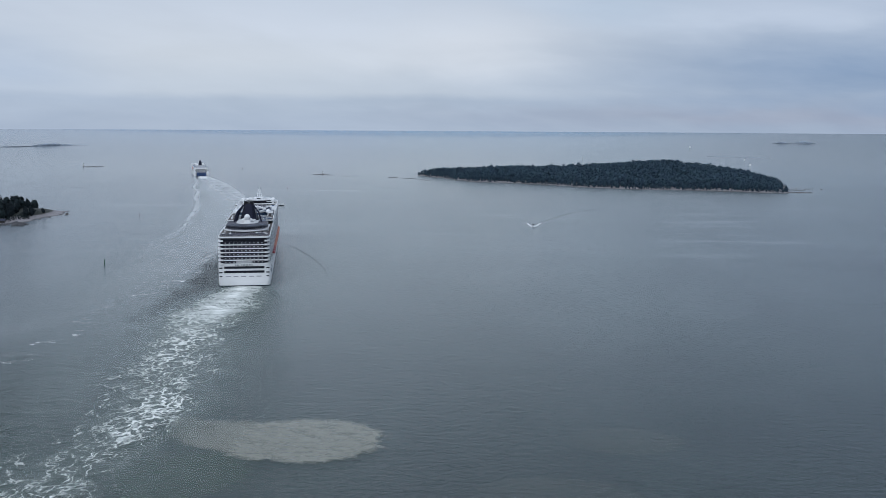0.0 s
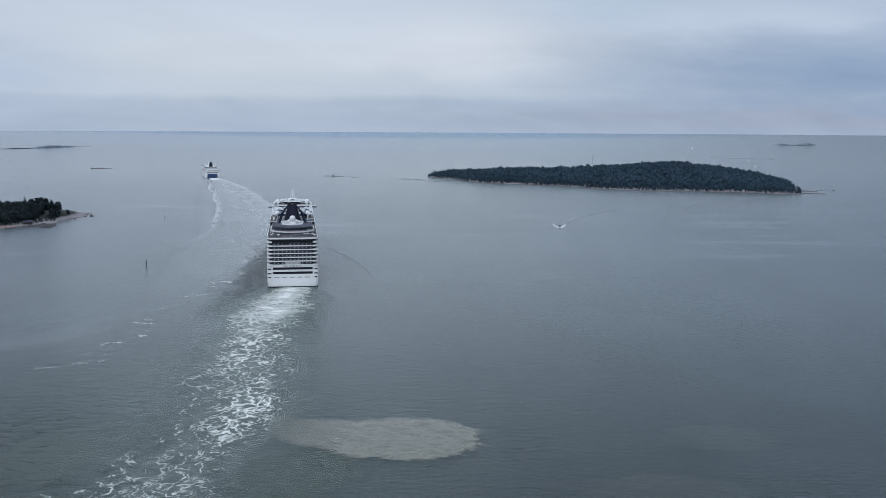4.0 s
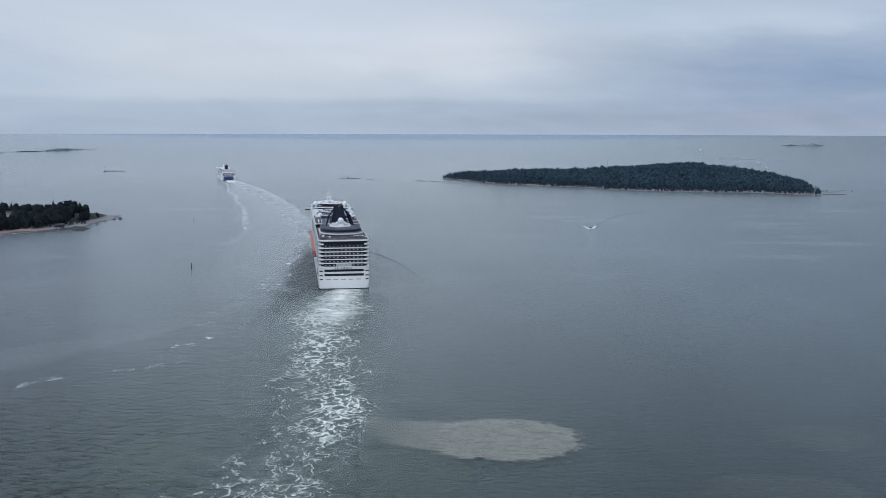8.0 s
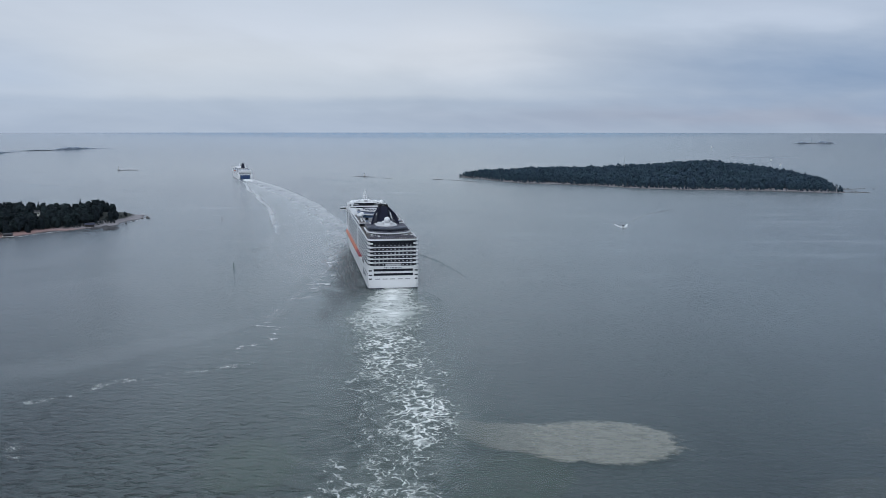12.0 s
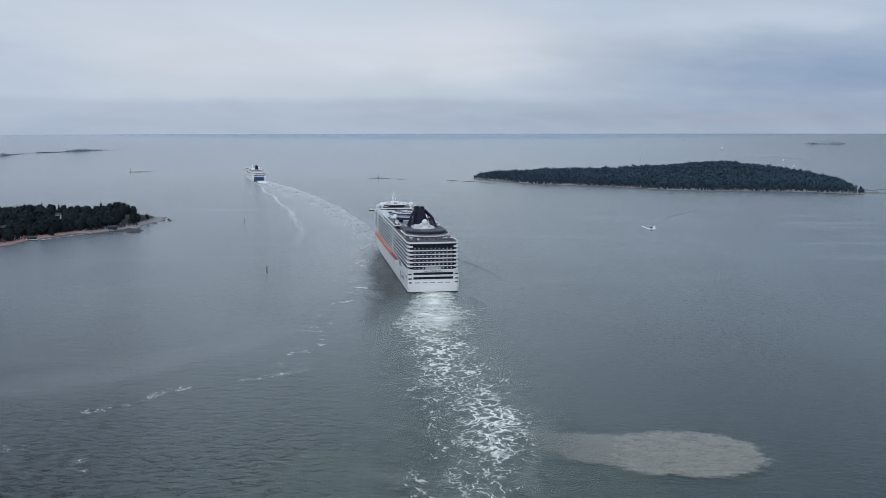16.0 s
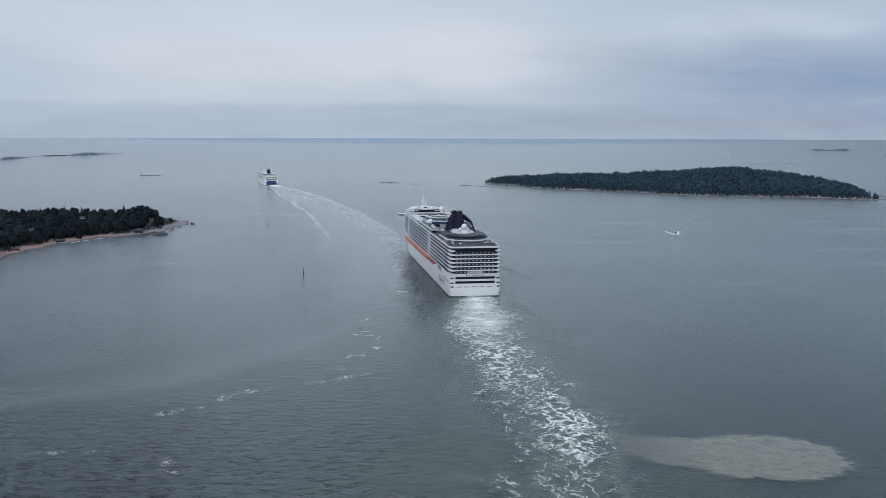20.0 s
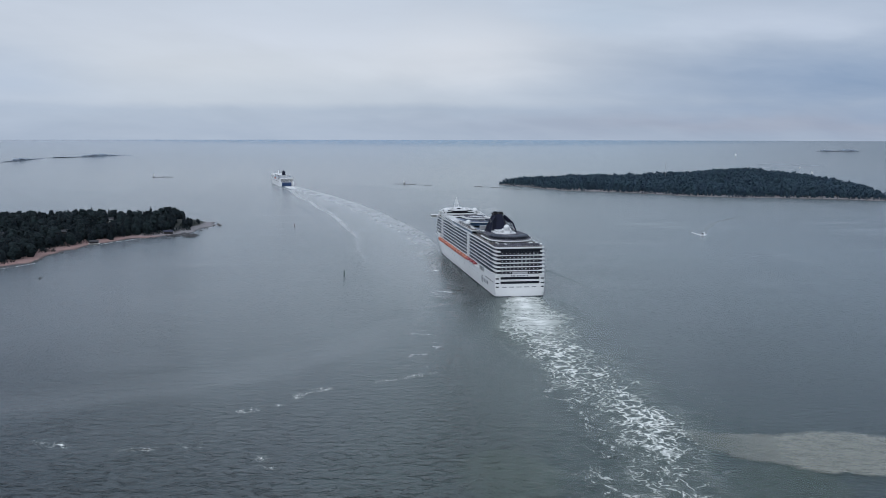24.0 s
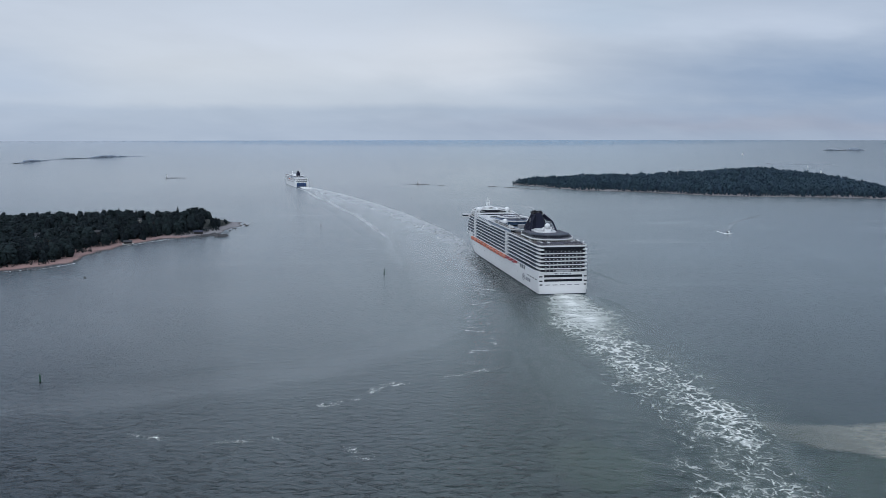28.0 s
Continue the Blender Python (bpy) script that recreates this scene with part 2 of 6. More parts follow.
def sea_material():
    """Rippled sea: chop near the eye, calmer water further out, its colour brightened and then blued with distance for
    haze and sky reflection.
    """
    m = bpy.data.materials.new("grey_green_sea_water")
    m.use_nodes = True
    n = Nodes(m.node_tree)
    east, north, _ = n.split(n.coords("Object"))
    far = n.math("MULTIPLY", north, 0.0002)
    wide = n.noise(n.coords("Object", (0.0034, 0.0016, 1), 18), 1.0, 4.0, 0.5, 0.5)
    slick = n.noise(n.coords("Object", (0.010, 0.0036, 1), -24), 1.0, 5.0, 0.55, 0.7)
    col = n.mix(n.ramp(wide, [(0.35, 0.0), (0.65, 1.0)]), (0.017, 0.028, 0.030), (0.030, 0.046, 0.043))
    col = n.mix(n.math("MULTIPLY", n.ramp(slick, [(0.4, 0.0), (0.7, 1.0)]), 0.3), col, (0.036, 0.058, 0.052))
    # silty green water over the fairway, bluer water towards the western shore
    silty = n.ramp(n.math("ADD", n.math("MULTIPLY", n.math("ADD", east, 500.0), 0.001), n.math("MULTIPLY", n.math("SUBTRACT", wide, 0.5), 0.3)), [(0.08, (0.88, 0.84, 1.16)), (0.20, (0.96, 0.94, 1.10)), (0.38, (1.10, 1.11, 1.03)), (0.62, (1.0, 0.99, 1.03))])
    col = n.mix(1.0, col, silty, "MULTIPLY")
    # colour brightens with distance, painting in haze and reflected sky; blue at the rim
    far_haze = n.ramp(far, [(0.05, (0.0, 0.0, 0.0)), (0.12, (0.052, 0.061, 0.062)), (0.20, (0.082, 0.097, 0.105)), (0.30, (0.092, 0.107, 0.114)), (0.50, (0.130, 0.145, 0.148)), (0.66, (0.145, 0.164, 0.170)), (0.76, (0.165, 0.188, 0.200)), (0.88, (0.20, 0.232, 0.262)), (0.905, (0.185, 0.225, 0.262)), (0.93, (0.09, 0.16, 0.235)), (0.97, (0.075, 0.165, 0.265))])
    # less of it eastward, painting in the darker cloud mirrored there
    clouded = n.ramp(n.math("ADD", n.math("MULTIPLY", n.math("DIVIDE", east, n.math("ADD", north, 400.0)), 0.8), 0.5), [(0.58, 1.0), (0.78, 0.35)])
    col = n.mix(1.0, col, n.mix(1.0, far_haze, clouded, "MULTIPLY"), "ADD")
    # long pale windrows lying across the fairway
    rows = n.noise(n.coords("Object", (0.0026, 0.017, 1), 3), 1.0, 5.0, 0.62, 0.5)
    patchy = n.noise(n.coords("Object", (0.0034, 0.0022, 1)), 1.0, 2.0, 0.5)
    rows = n.math("MULTIPLY", n.ramp(rows, [(0.54, 0.0), (0.70, 1.0)]), n.math("MULTIPLY", n.ramp(patchy, [(0.42, 0.15), (0.60, 1.0)]), n.ramp(far, [(0.13, 0.0), (0.20, 1.0), (0.45, 0.8), (0.66, 0.0)])))
    col = n.mix(n.math("MULTIPLY", rows, 0.30), col, (0.40, 0.43, 0.43))
    b = n.add("ShaderNodeBsdfPrincipled")
    n.link(col, b.inputs["Base Color"])
    b.inputs["IOR"].default_value = 1.33
    calm = n.ramp(far, [(0.06, 2.2), (0.085, 1.55), (0.12, 1.0), (0.2, 0.78), (0.42, 0.60), (0.7, 0.48), (0.85, 0.40), (0.95, 0.45)])
    calm = n.math("MULTIPLY", calm, n.ramp(slick, [(0.36, 1.15), (0.62, 0.85)]))
    n.link(n.ramp(far, [(0.62, 0.5), (0.80, 0.34), (0.90, 0.30), (0.95, 0.2)]), b.inputs["Specular IOR Level"])
    n.link(n.ramp(far, [(0.06, 0.12), (0.16, 0.18), (0.3, 0.2), (0.5, 0.17), (0.9, 0.17)]), b.inputs["Roughness"])
    # wind chop is strongest over the near water west of the wake
    windy = n.math("MULTIPLY", n.ramp(n.math("MULTIPLY", east, -0.001), [(0.08, 0.72), (0.25, 1.0)]), n.ramp(n.math("MULTIPLY", north, 0.001), [(0.30, 1.7), (0.46, 1.35), (0.75, 1.0)]))
    ripple = n.noise(n.coords("Object", (0.24, 0.44, 1), 12), 1.0, 5.0, 0.62, 0.4)
    wave = n.noise(n.coords("Object", (0.018, 0.05, 1), 8), 1.0, 3.0, 0.5, 0.3)
    lanes = n.noise(n.coords("Object", (0.040, 0.055, 1), 5), 1.0, 3.0, 0.6, 0.5)
    mid = n.noise(n.coords("Object", (0.12, 0.25, 1), -7), 1.0, 3.0, 0.55, 0.4)
    ripple, wave, mid = (n.math("MULTIPLY", q, calm) for q in (ripple, wave, mid))
    first = n.bump(n.math("MULTIPLY", mid, windy), 0.40, 0.9, n.bump(wave, 0.25, 1.6, n.bump(lanes, 0.30, 1.6)))
    facets = n.noise(n.coords("Object", (0.40, 0.50, 1), 21), 1.0, 3.0, 0.6, 0.5)
    gusts = n.noise(n.coords("Object", (0.012, 0.010, 1), 30), 1.0, 4.0, 0.6, 0.6)
    facets = n.math("MULTIPLY", n.math("MULTIPLY", n.ramp(facets, [(0.50, 0.0), (0.70, 1.0)], "EASE"), n.ramp(gusts, [(0.36, 0.1), (0.60, 1.0)])), n.math("MULTIPLY", calm, windy))
    first = n.bump(facets, 0.45, 0.6, first)
    # short steep chop in the nearest water off the western shore
    chop = n.noise(n.coords("Object", (0.16, 0.30, 1), 6), 1.0, 3.0, 0.55, 0.5)
    steep = n.math("MULTIPLY", n.ramp(n.math("MULTIPLY", east, -0.001), [(0.12, 0.15), (0.20, 1.0)]), n.ramp(n.math("MULTIPLY", north, 0.001), [(0.31, 1.0), (0.36, 0.55), (0.44, 0.22), (0.54, 0.0)]))
    chop = n.math("MULTIPLY", n.ramp(chop, [(0.50, 0.0), (0.74, 1.0)], "EASE"), n.math("MULTIPLY", steep, n.ramp(gusts, [(0.34, 0.5), (0.58, 1.0)])))
    first = n.bump(chop, 1.0, 3.4, first)
    n.link(n.bump(ripple, 0.7, 0.7, first), b.inputs["Normal"])
    o = n.add("ShaderNodeOutputMaterial")
    n.link(b.outputs[0], o.inputs[0])
    return m


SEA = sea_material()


def foam_material(name, cells, fill, lines, milk, glow_along=60.0, seed=0.0, gap=0.36, thin=1.0, milk_color=(0.17, 0.215, 0.195)):
    """Foam on water along a strip: u runs across (0 to 1), v along in hundreds of metres.
    cells: size of the foam's mesh in metres; fill: dense foam at the start; lines: breadth of the lacy net; milk: aerated water;
    glow_along: metres over which the dense start fades; gap: how broken the net is; thin: breadth of the net at the far end."""
    m = bpy.data.materials.new(name)
    m.use_nodes = True
    n = Nodes(m.node_tree)
    u, v, _ = n.split(n.add("ShaderNodeTexCoord").outputs["UV"])
    vec = n.coords("Object")
    x, y, _ = n.split(vec)
    px = n.math("ADD", x, n.math("MULTIPLY", n.math("SUBTRACT", n.noise(vec, 0.09, 3.5, 0.55), 0.5), 24.0))
    py = n.math("ADD", y, n.math("MULTIPLY", n.math("SUBTRACT", n.noise(n.coords("Object", (1, 1, 1), 40), 0.09, 3.5, 0.55), 0.5), 28.0))
    across = n.math("ABSOLUTE", n.math("SUBTRACT", n.math("MULTIPLY", u, 2.0), 1.0))
    patchy = n.noise(vec, 0.040, 4.0, 0.6)
    fine = n.noise(n.coords("Object", (0.35, 0.9, 1)), 1.0, 5.0, 0.7)
    shift = n.math("MULTIPLY", n.math("SUBTRACT", patchy, 0.5), 1.1)
    edge = n.ramp(n.math("ADD", across, shift), [(0.45, 1.0), (1.0, 0.0)], "EASE")
    core = n.ramp(n.math("ADD", across, shift), [(0.08, 1.0), (0.62, 0.0)], "EASE")
    rim = n.ramp(across, [(0.75, 1.0), (1.0, 0.0)], "EASE")
    start = n.math("POWER", 2.718, n.math("MULTIPLY", v, -100.0 / glow_along))
    along = n.ramp(n.math("MULTIPLY", v, 0.2), [(0.1, 1.0), (0.8, thin)])
    broken = n.ramp(n.math("ADD", n.math("MULTIPLY", patchy, 0.85), n.math("MULTIPLY", fine, 0.15)), [(gap, 0.0), (gap + 0.2, 1.0)])
    body = n.math("MULTIPLY", n.math("MULTIPLY", edge, broken), n.math("ADD", n.math("MULTIPLY", core, 0.75), 0.4))
    body = n.math("MULTIPLY", body, n.math("MULTIPLY", n.math("ADD", along, start), lines))

    def line(away, thick):
        """1 on the line, falling to 0 at a breadth that grows with the body of the foam."""
        return n.math("SUBTRACT", 1.0, n.math("DIVIDE", away, n.math("ADD", n.math("MULTIPLY", body, thick), 0.0008)), clamp=True)

    def net(size, thick, stretch):
        vo = n.add("ShaderNodeTexVoronoi", feature="DISTANCE_TO_EDGE")
        n.link(n.join(n.math("ADD", px, seed), n.math("MULTIPLY", py, stretch), 0.0), vo.inputs["Vector"])
        vo.inputs["Scale"].default_value = 1.0 / size
        return line(vo.outputs["Distance"], thick)

    def curl(scale, thick, far):
        """Curling filaments where a warped noise crosses its middle."""
        q = n.noise(n.join(n.math("ADD", px, far), py, far), scale, 2.5, 0.55, 1.6)
        return line(n.math("ABSOLUTE", n.math("SUBTRACT", q, 0.5)), thick)

    lace = n.math("MAXIMUM", net(cells, 0.055, 0.75), n.math("MULTIPLY", net(cells * 0.5, 0.055, 0.65), 0.7))
    lace = n.math("MAXIMUM", lace, n.math("MAXIMUM", curl(0.6 / cells, 0.016, 3.0), n.math("MULTIPLY", curl(1.5 / cells, 0.016, 17.0), 0.6)))
    lace = n.math("MULTIPLY", lace, n.ramp(body, [(0.04, 0.0), (0.22, 1.0)]))
    lace = n.math("MULTIPLY", lace, n.ramp(fine, [(0.3, 0.75), (0.55, 1.0)]))
    dense = n.math("MULTIPLY", n.math("MULTIPLY", core, start), n.math("MULTIPLY", n.ramp(fine, [(0.42, 0.12), (0.60, 1.0)]), fill))
    foam = n.ramp(n.math("MULTIPLY", n.math("MAXIMUM", lace, dense), rim, clamp=True), [(0.08, 0.0), (0.8, 1.0)])
    cloud = n.math("MULTIPLY", n.math("MULTIPLY", edge, rim), n.math("MULTIPLY", n.math("ADD", n.math("MULTIPLY", start, 0.8), 0.2), milk), clamp=True)
    alpha = n.math("MAXIMUM", foam, cloud)
    col = n.mix(foam, milk_color, (0.90, 0.895, 0.85))
    b = n.add("ShaderNodeBsdfPrincipled")
    n.link(col, b.inputs["Base Color"])
    n.link(alpha, b.inputs["Alpha"])
    n.link(n.ramp(foam, [(0.0, 0.12), (0.5, 0.7)]), b.inputs["Roughness"])
    b.inputs["IOR"].default_value = 1.33
    n.link(n.bump(fine, 0.5, 0.5), b.inputs["Normal"])
    o = n.add("ShaderNodeOutputMaterial")
    n.link(b.outputs[0], o.inputs[0])
    return m


def wake_material(name, milk_color, along, cell=10.0, milk=0.7, crowd=1.0, fresh_foam=1.0):
    """Churned foam along a strip: u across (0 to 1), v along in hundreds of metres. A net of warped cells whose walls thicken and fill
    where the foam is crowded; along gives that crowding as stops of metres from the start."""
    m = bpy.data.materials.new(name)
    m.use_nodes = True
    n = Nodes(m.node_tree)
    u, v, _ = n.split(n.add("ShaderNodeTexCoord").outputs["UV"])
    vec = n.coords("Object")
    x, y, _ = n.split(vec)
    turned = n.coords("Object", (1, 1, 1), 40)
    bend = lambda q, scale, much: n.math("MULTIPLY", n.math("SUBTRACT", n.noise(q, scale, 3.0, 0.55), 0.5), much)
    px = n.math("ADD", x, n.math("ADD", bend(vec, 0.06, 18.0), bend(vec, 0.25, 4.0)))
    py = n.math("ADD", y, n.math("ADD", bend(turned, 0.06, 22.0), bend(turned, 0.25, 5.0)))
    across = n.math("ABSOLUTE", n.math("SUBTRACT", n.math("MULTIPLY", u, 2.0), 1.0))
    ragged = n.math("ADD", across, n.math("ADD", bend(vec, 0.020, 0.75), bend(turned, 0.08, 0.35)))
    side = n.ramp(ragged, [(0.15, 1.0), (0.50, 0.74), (0.90, 0.0)], "EASE")
    run = n.ramp(n.math("MULTIPLY", v, 0.2), [(d / 500.0, c) for d, c in along])
    lumps = n.ramp(n.noise(n.coords("Object", (1, 0.6, 1)), 0.035, 3.0, 0.6), [(0.34, 0.78), (0.66, 1.16)])
    crowded = n.math("MULTIPLY", n.math("MULTIPLY", side, run), n.math("MULTIPLY", lumps, crowd))
    rim = n.ramp(across, [(0.8, 1.0), (1.0, 0.0)], "EASE")

    def wall(size, stretch):
        """1 on the walls of a net of cells, falling towards their middles."""
        vo = n.add("ShaderNodeTexVoronoi", feature="DISTANCE_TO_EDGE")
        n.link(n.join(px, n.math("MULTIPLY", py, stretch), 0.0), vo.inputs["Vector"])
        vo.inputs["Scale"].default_value = 1.0 / size
        return n.math("SUBTRACT", 1.0, n.math("MULTIPLY", vo.outputs["Distance"], 2.4))

    fine = n.noise(n.coords("Object", (0.38, 0.62, 1)), 1.0, 5.0, 0.7)
    field = n.math("ADD", n.math("MULTIPLY", wall(cell, 0.75), 0.48), n.math("ADD", n.math("MULTIPLY", wall(cell * 0.45, 0.7), 0.30), n.math("MULTIPLY", fine, 0.20)))
    over = n.math("SUBTRACT", field, n.math("SUBTRACT", 0.985, n.math("MULTIPLY", crowded, 0.54)))
    foam = n.math("MULTIPLY", n.ramp(n.math("ADD", n.math("MULTIPLY", over, 3.0), 0.2), [(0.16, 0.0), (0.40, 0.36), (0.80, 0.94)]), rim)
    thin = n.math("MULTIPLY", n.ramp(n.math("ADD", over, 0.35), [(0.1, 0.0), (0.6, 0.38)]), rim)
    cloud = n.math("MULTIPLY", n.math("MULTIPLY", n.ramp(ragged, [(0.2, 1.0), (0.95, 0.0)], "EASE"), rim), n.math("MULTIPLY", n.ramp(n.math("MULTIPLY", v, 0.2), [(0.0, 1.0), (0.22, 0.8), (0.42, 0.26), (1.0, 0.18)]), milk), clamp=True)
    fresh = n.ramp(n.math("MULTIPLY", v, 0.2), [(0.0, 1.0), (0.16, 0.92), (0.42, 0.0)])
    streaks = n.noise(n.coords("Object", (0.12, 0.22, 1), 8), 1.0, 6.0, 0.75, 0.8)
    churn = n.math("MULTIPLY", n.math("MULTIPLY", n.ramp(ragged, [(0.05, 1.0), (0.40, 0.8), (0.85, 0.0)], "EASE"), fresh), n.math("MULTIPLY", n.ramp(streaks, [(0.455, 0.0), (0.50, 0.40), (0.56, 1.0)]), rim))
    foam = n.math("MULTIPLY", foam, n.math("SUBTRACT", 1.0, n.math("MULTIPLY", fresh, 0.25)))
    foam = n.math("MAXIMUM", foam, n.math("MULTIPLY", churn, fresh_foam))
    # bubbles boiling up right behind the stern
    curdle = n.noise(n.coords("Object", (0.05, 0.085, 1), 15), 1.0, 5.0, 0.65, 0.6)
    core = n.math("MULTIPLY", n.math("MULTIPLY", n.ramp(ragged, [(0.10, 1.0), (0.34, 0.70), (0.66, 0.0)], "EASE"), n.ramp(n.math("MULTIPLY", v, 0.2), [(0.0, 1.0), (0.20, 0.95), (0.34, 0.4), (0.5, 0.0)])), n.math("MULTIPLY", n.ramp(curdle, [(0.38, 0.30), (0.56, 1.0)]), n.math("MULTIPLY", rim, fresh_foam)))
    foam = n.math("MAXIMUM", foam, core)
    alpha = n.math("MAXIMUM", n.math("MAXIMUM", foam, thin), cloud)
    col = n.mix(n.math("MAXIMUM", foam, thin), milk_color, (0.81, 0.82, 0.785))
    b = n.add("ShaderNodeBsdfPrincipled")
    n.link(col, b.inputs["Base Color"])
    n.link(alpha, b.inputs["Alpha"])
    n.link(n.ramp(foam, [(0.0, 0.16), (0.5, 0.7)]), b.inputs["Roughness"])
    b.inputs["IOR"].default_value = 1.33
    lift = n.math("ADD", n.math("MULTIPLY", foam, 0.6), n.noise(n.coords("Object", (0.12, 0.2, 1)), 1.0, 3.0, 0.5))
    n.link(n.bump(lift, 0.3, 0.4), b.inputs["Normal"])
    o = n.add("ShaderNodeOutputMaterial")
    n.link(b.outputs[0], o.inputs[0])
    return m


def band_material(name, strength, stops, along, color=(0.72, 0.74, 0.74), grain=(0.07, 0.02), length=17.0):
    """A long pale wake seen from afar: stops give its strength across, along its strength over its length (0 to 1)."""
    m = bpy.data.materials.new(name)
    m.use_nodes = True
    n = Nodes(m.node_tree)
    u, v, _ = n.split(n.add("ShaderNodeTexCoord").outputs["UV"])
    drawn = n.noise(n.coords("Object", (grain[0], grain[1], 1), 14), 1.0, 5.0, 0.6, 0.4)
    bend = n.noise(n.coords("Object", (0.016, 0.005, 1), 14), 1.0, 3.0, 0.55)
    u2 = n.math("ADD", u, n.math("MULTIPLY", n.math("SUBTRACT", bend, 0.5), 0.10))
    body = n.math("MULTIPLY", n.ramp(u2, stops), n.ramp(drawn, [(0.30, 0.6), (0.62, 1.0)]))
    body = n.math("MULTIPLY", body, n.ramp(n.math("DIVIDE", v, length), along))
    b = n.add("ShaderNodeBsdfPrincipled")
    b.inputs["Base Color"].default_value = (*color, 1)
    n.link(n.math("MULTIPLY", body, strength, clamp=True), b.inputs["Alpha"])
    b.inputs["Roughness"].default_value = 0.5
    o = n.add("ShaderNodeOutputMaterial")
    n.link(b.outputs[0], o.inputs[0])
    return m


def veil_material(name, strength, stops, scale, spots, color=(0.62, 0.64, 0.64), length=12.0):
    """Thin foam on a strip in streaks drawn out east and west: stops give its strength across, scale its grain, spots how broken it is."""
    m = bpy.data.materials.new(name)
    m.use_nodes = True
    n = Nodes(m.node_tree)
    u, v, _ = n.split(n.add("ShaderNodeTexCoord").outputs["UV"])
    grain = n.noise(n.coords("Object", (scale[0], scale[1], 1)), 1.0, 5.0, 0.65, 0.6)
    cloud = n.noise(n.coords("Object", (scale[0] * 0.22, scale[1] * 0.22, 1)), 1.0, 3.0, 0.5)
    side = n.math("ADD", u, n.math("MULTIPLY", n.math("SUBTRACT", cloud, 0.5), 0.35))
    body = n.math("MULTIPLY", n.ramp(side, stops, "EASE"), n.ramp(n.math("ADD", n.math("MULTIPLY", grain, 0.75), n.math("MULTIPLY", cloud, 0.25)), spots))
    ends = n.ramp(n.math("DIVIDE", v, length), [(0.0, 1.0), (0.55, 0.75), (1.0, 0.0)])
    rim = n.ramp(n.math("ABSOLUTE", n.math("SUBTRACT", n.math("MULTIPLY", u, 2.0), 1.0)), [(0.8, 1.0), (1.0, 0.0)])
    b = n.add("ShaderNodeBsdfPrincipled")
    b.inputs["Base Color"].default_value = (*color, 1)
    n.link(n.math("MULTIPLY", n.math("MULTIPLY", body, ends), n.math("MULTIPLY", rim, strength), clamp=True), b.inputs["Alpha"])
    b.inputs["Roughness"].default_value = 0.6
    n.link(n.bump(grain, 0.4, 0.4), b.inputs["Normal"])
    o = n.add("ShaderNodeOutputMaterial")
    n.link(b.outputs[0], o.inputs[0])
    return m


# ---- mesh helpers ----
class Shape:
    """Collects vertices and faces of one mesh."""

    def __init__(self):
        self.v, self.f = [], []

    def add(self, verts, faces):
        k = len(self.v)
        self.v += [tuple(p) for p in verts]
        self.f += [tuple(i + k for i in f) for f in faces]
        return self

    def box(self, x0, x1, y0, y1, z0, z1, cut=0.0):
        """A box, its upright edges cut by cut metres."""
        if cut <= 0:
            ring = [(x0, y0), (x1, y0), (x1, y1), (x0, y1)]
        else:
            c = cut
            ring = [(x0 + c, y0), (x1 - c, y0), (x1, y0 + c), (x1, y1 - c), (x1 - c, y1), (x0 + c, y1), (x0, y1 - c), (x0, y0 + c)]
        return self.prism(ring, z0, z1)

    def prism(self, ring, z0, z1, top=1.0):
        n = len(ring)
        cx, cy = sum(p[0] for p in ring) / n, sum(p[1] for p in ring) / n
        vs = [(x, y, z0) for x, y in ring] + [(cx + (x - cx) * top, cy + (y - cy) * top, z1) for x, y in ring]
        fs = [(i, (i + 1) % n, n + (i + 1) % n, n + i) for i in range(n)]
        return self.add(vs, fs + [tuple(range(n - 1, -1, -1)), tuple(range(n, 2 * n))])

    def loft(self, rings, caps=True):
        """Joins closed rings of equal length."""
        n = len(rings[0])
        vs = [p for r in rings for p in r]
        fs = [(k * n + i, k * n + (i + 1) % n, (k + 1) * n + (i + 1) % n, (k + 1) * n + i) for k in range(len(rings) - 1) for i in range(n)]
        if caps:
            fs += [tuple(range(n - 1, -1, -1)), tuple(range((len(rings) - 1) * n, len(rings) * n))]
        return self.add(vs, fs)

    def tube(self, a, b, r0, r1=None, n=8):
        a, b = Vector(a), Vector(b)
        r1 = r0 if r1 is None else r1
        q = (b - a).to_track_quat("Z", "Y")
        ring = lambda c, r: [c + q @ Vector((r * math.cos(6.28319 * i / n), r * math.sin(6.28319 * i / n), 0)) for i in range(n)]
        return self.loft([ring(a, r0), ring(b, r1)])

    def ball(self, c, r, n=12, m=8, squash=1.0):
        rings = []
        for k in range(m + 1):
            t = math.pi * (0.02 + 0.96 * k / m)
            rings.append([(c[0] + r * math.sin(t) * math.cos(6.28319 * i / n), c[1] + r * math.sin(t) * math.sin(6.28319 * i / n), c[2] - r * squash * math.cos(t)) for i in range(n)])
        return self.loft(rings)

    def mesh(self, name):
        me = bpy.data.meshes.new(name)
        me.from_pydata(self.v, [], self.f)
        me.update()
        return me


def part(name, shape, material, parent=None, label="", smooth=False):
    me = shape.mesh(name) if isinstance(shape, Shape) else shape
    if not me.materials:
        me.materials.append(material)
    if smooth:
        for p in me.polygons:
            p.use_smooth = True
    ob = new(name, me)
    ob.parent = parent
    return tagged(ob, label)


def thing(name, m, label, category, group="", kind=""):
    ob = new(name)
    ob.matrix_world = m
    return tagged(ob, label, category, group, kind)


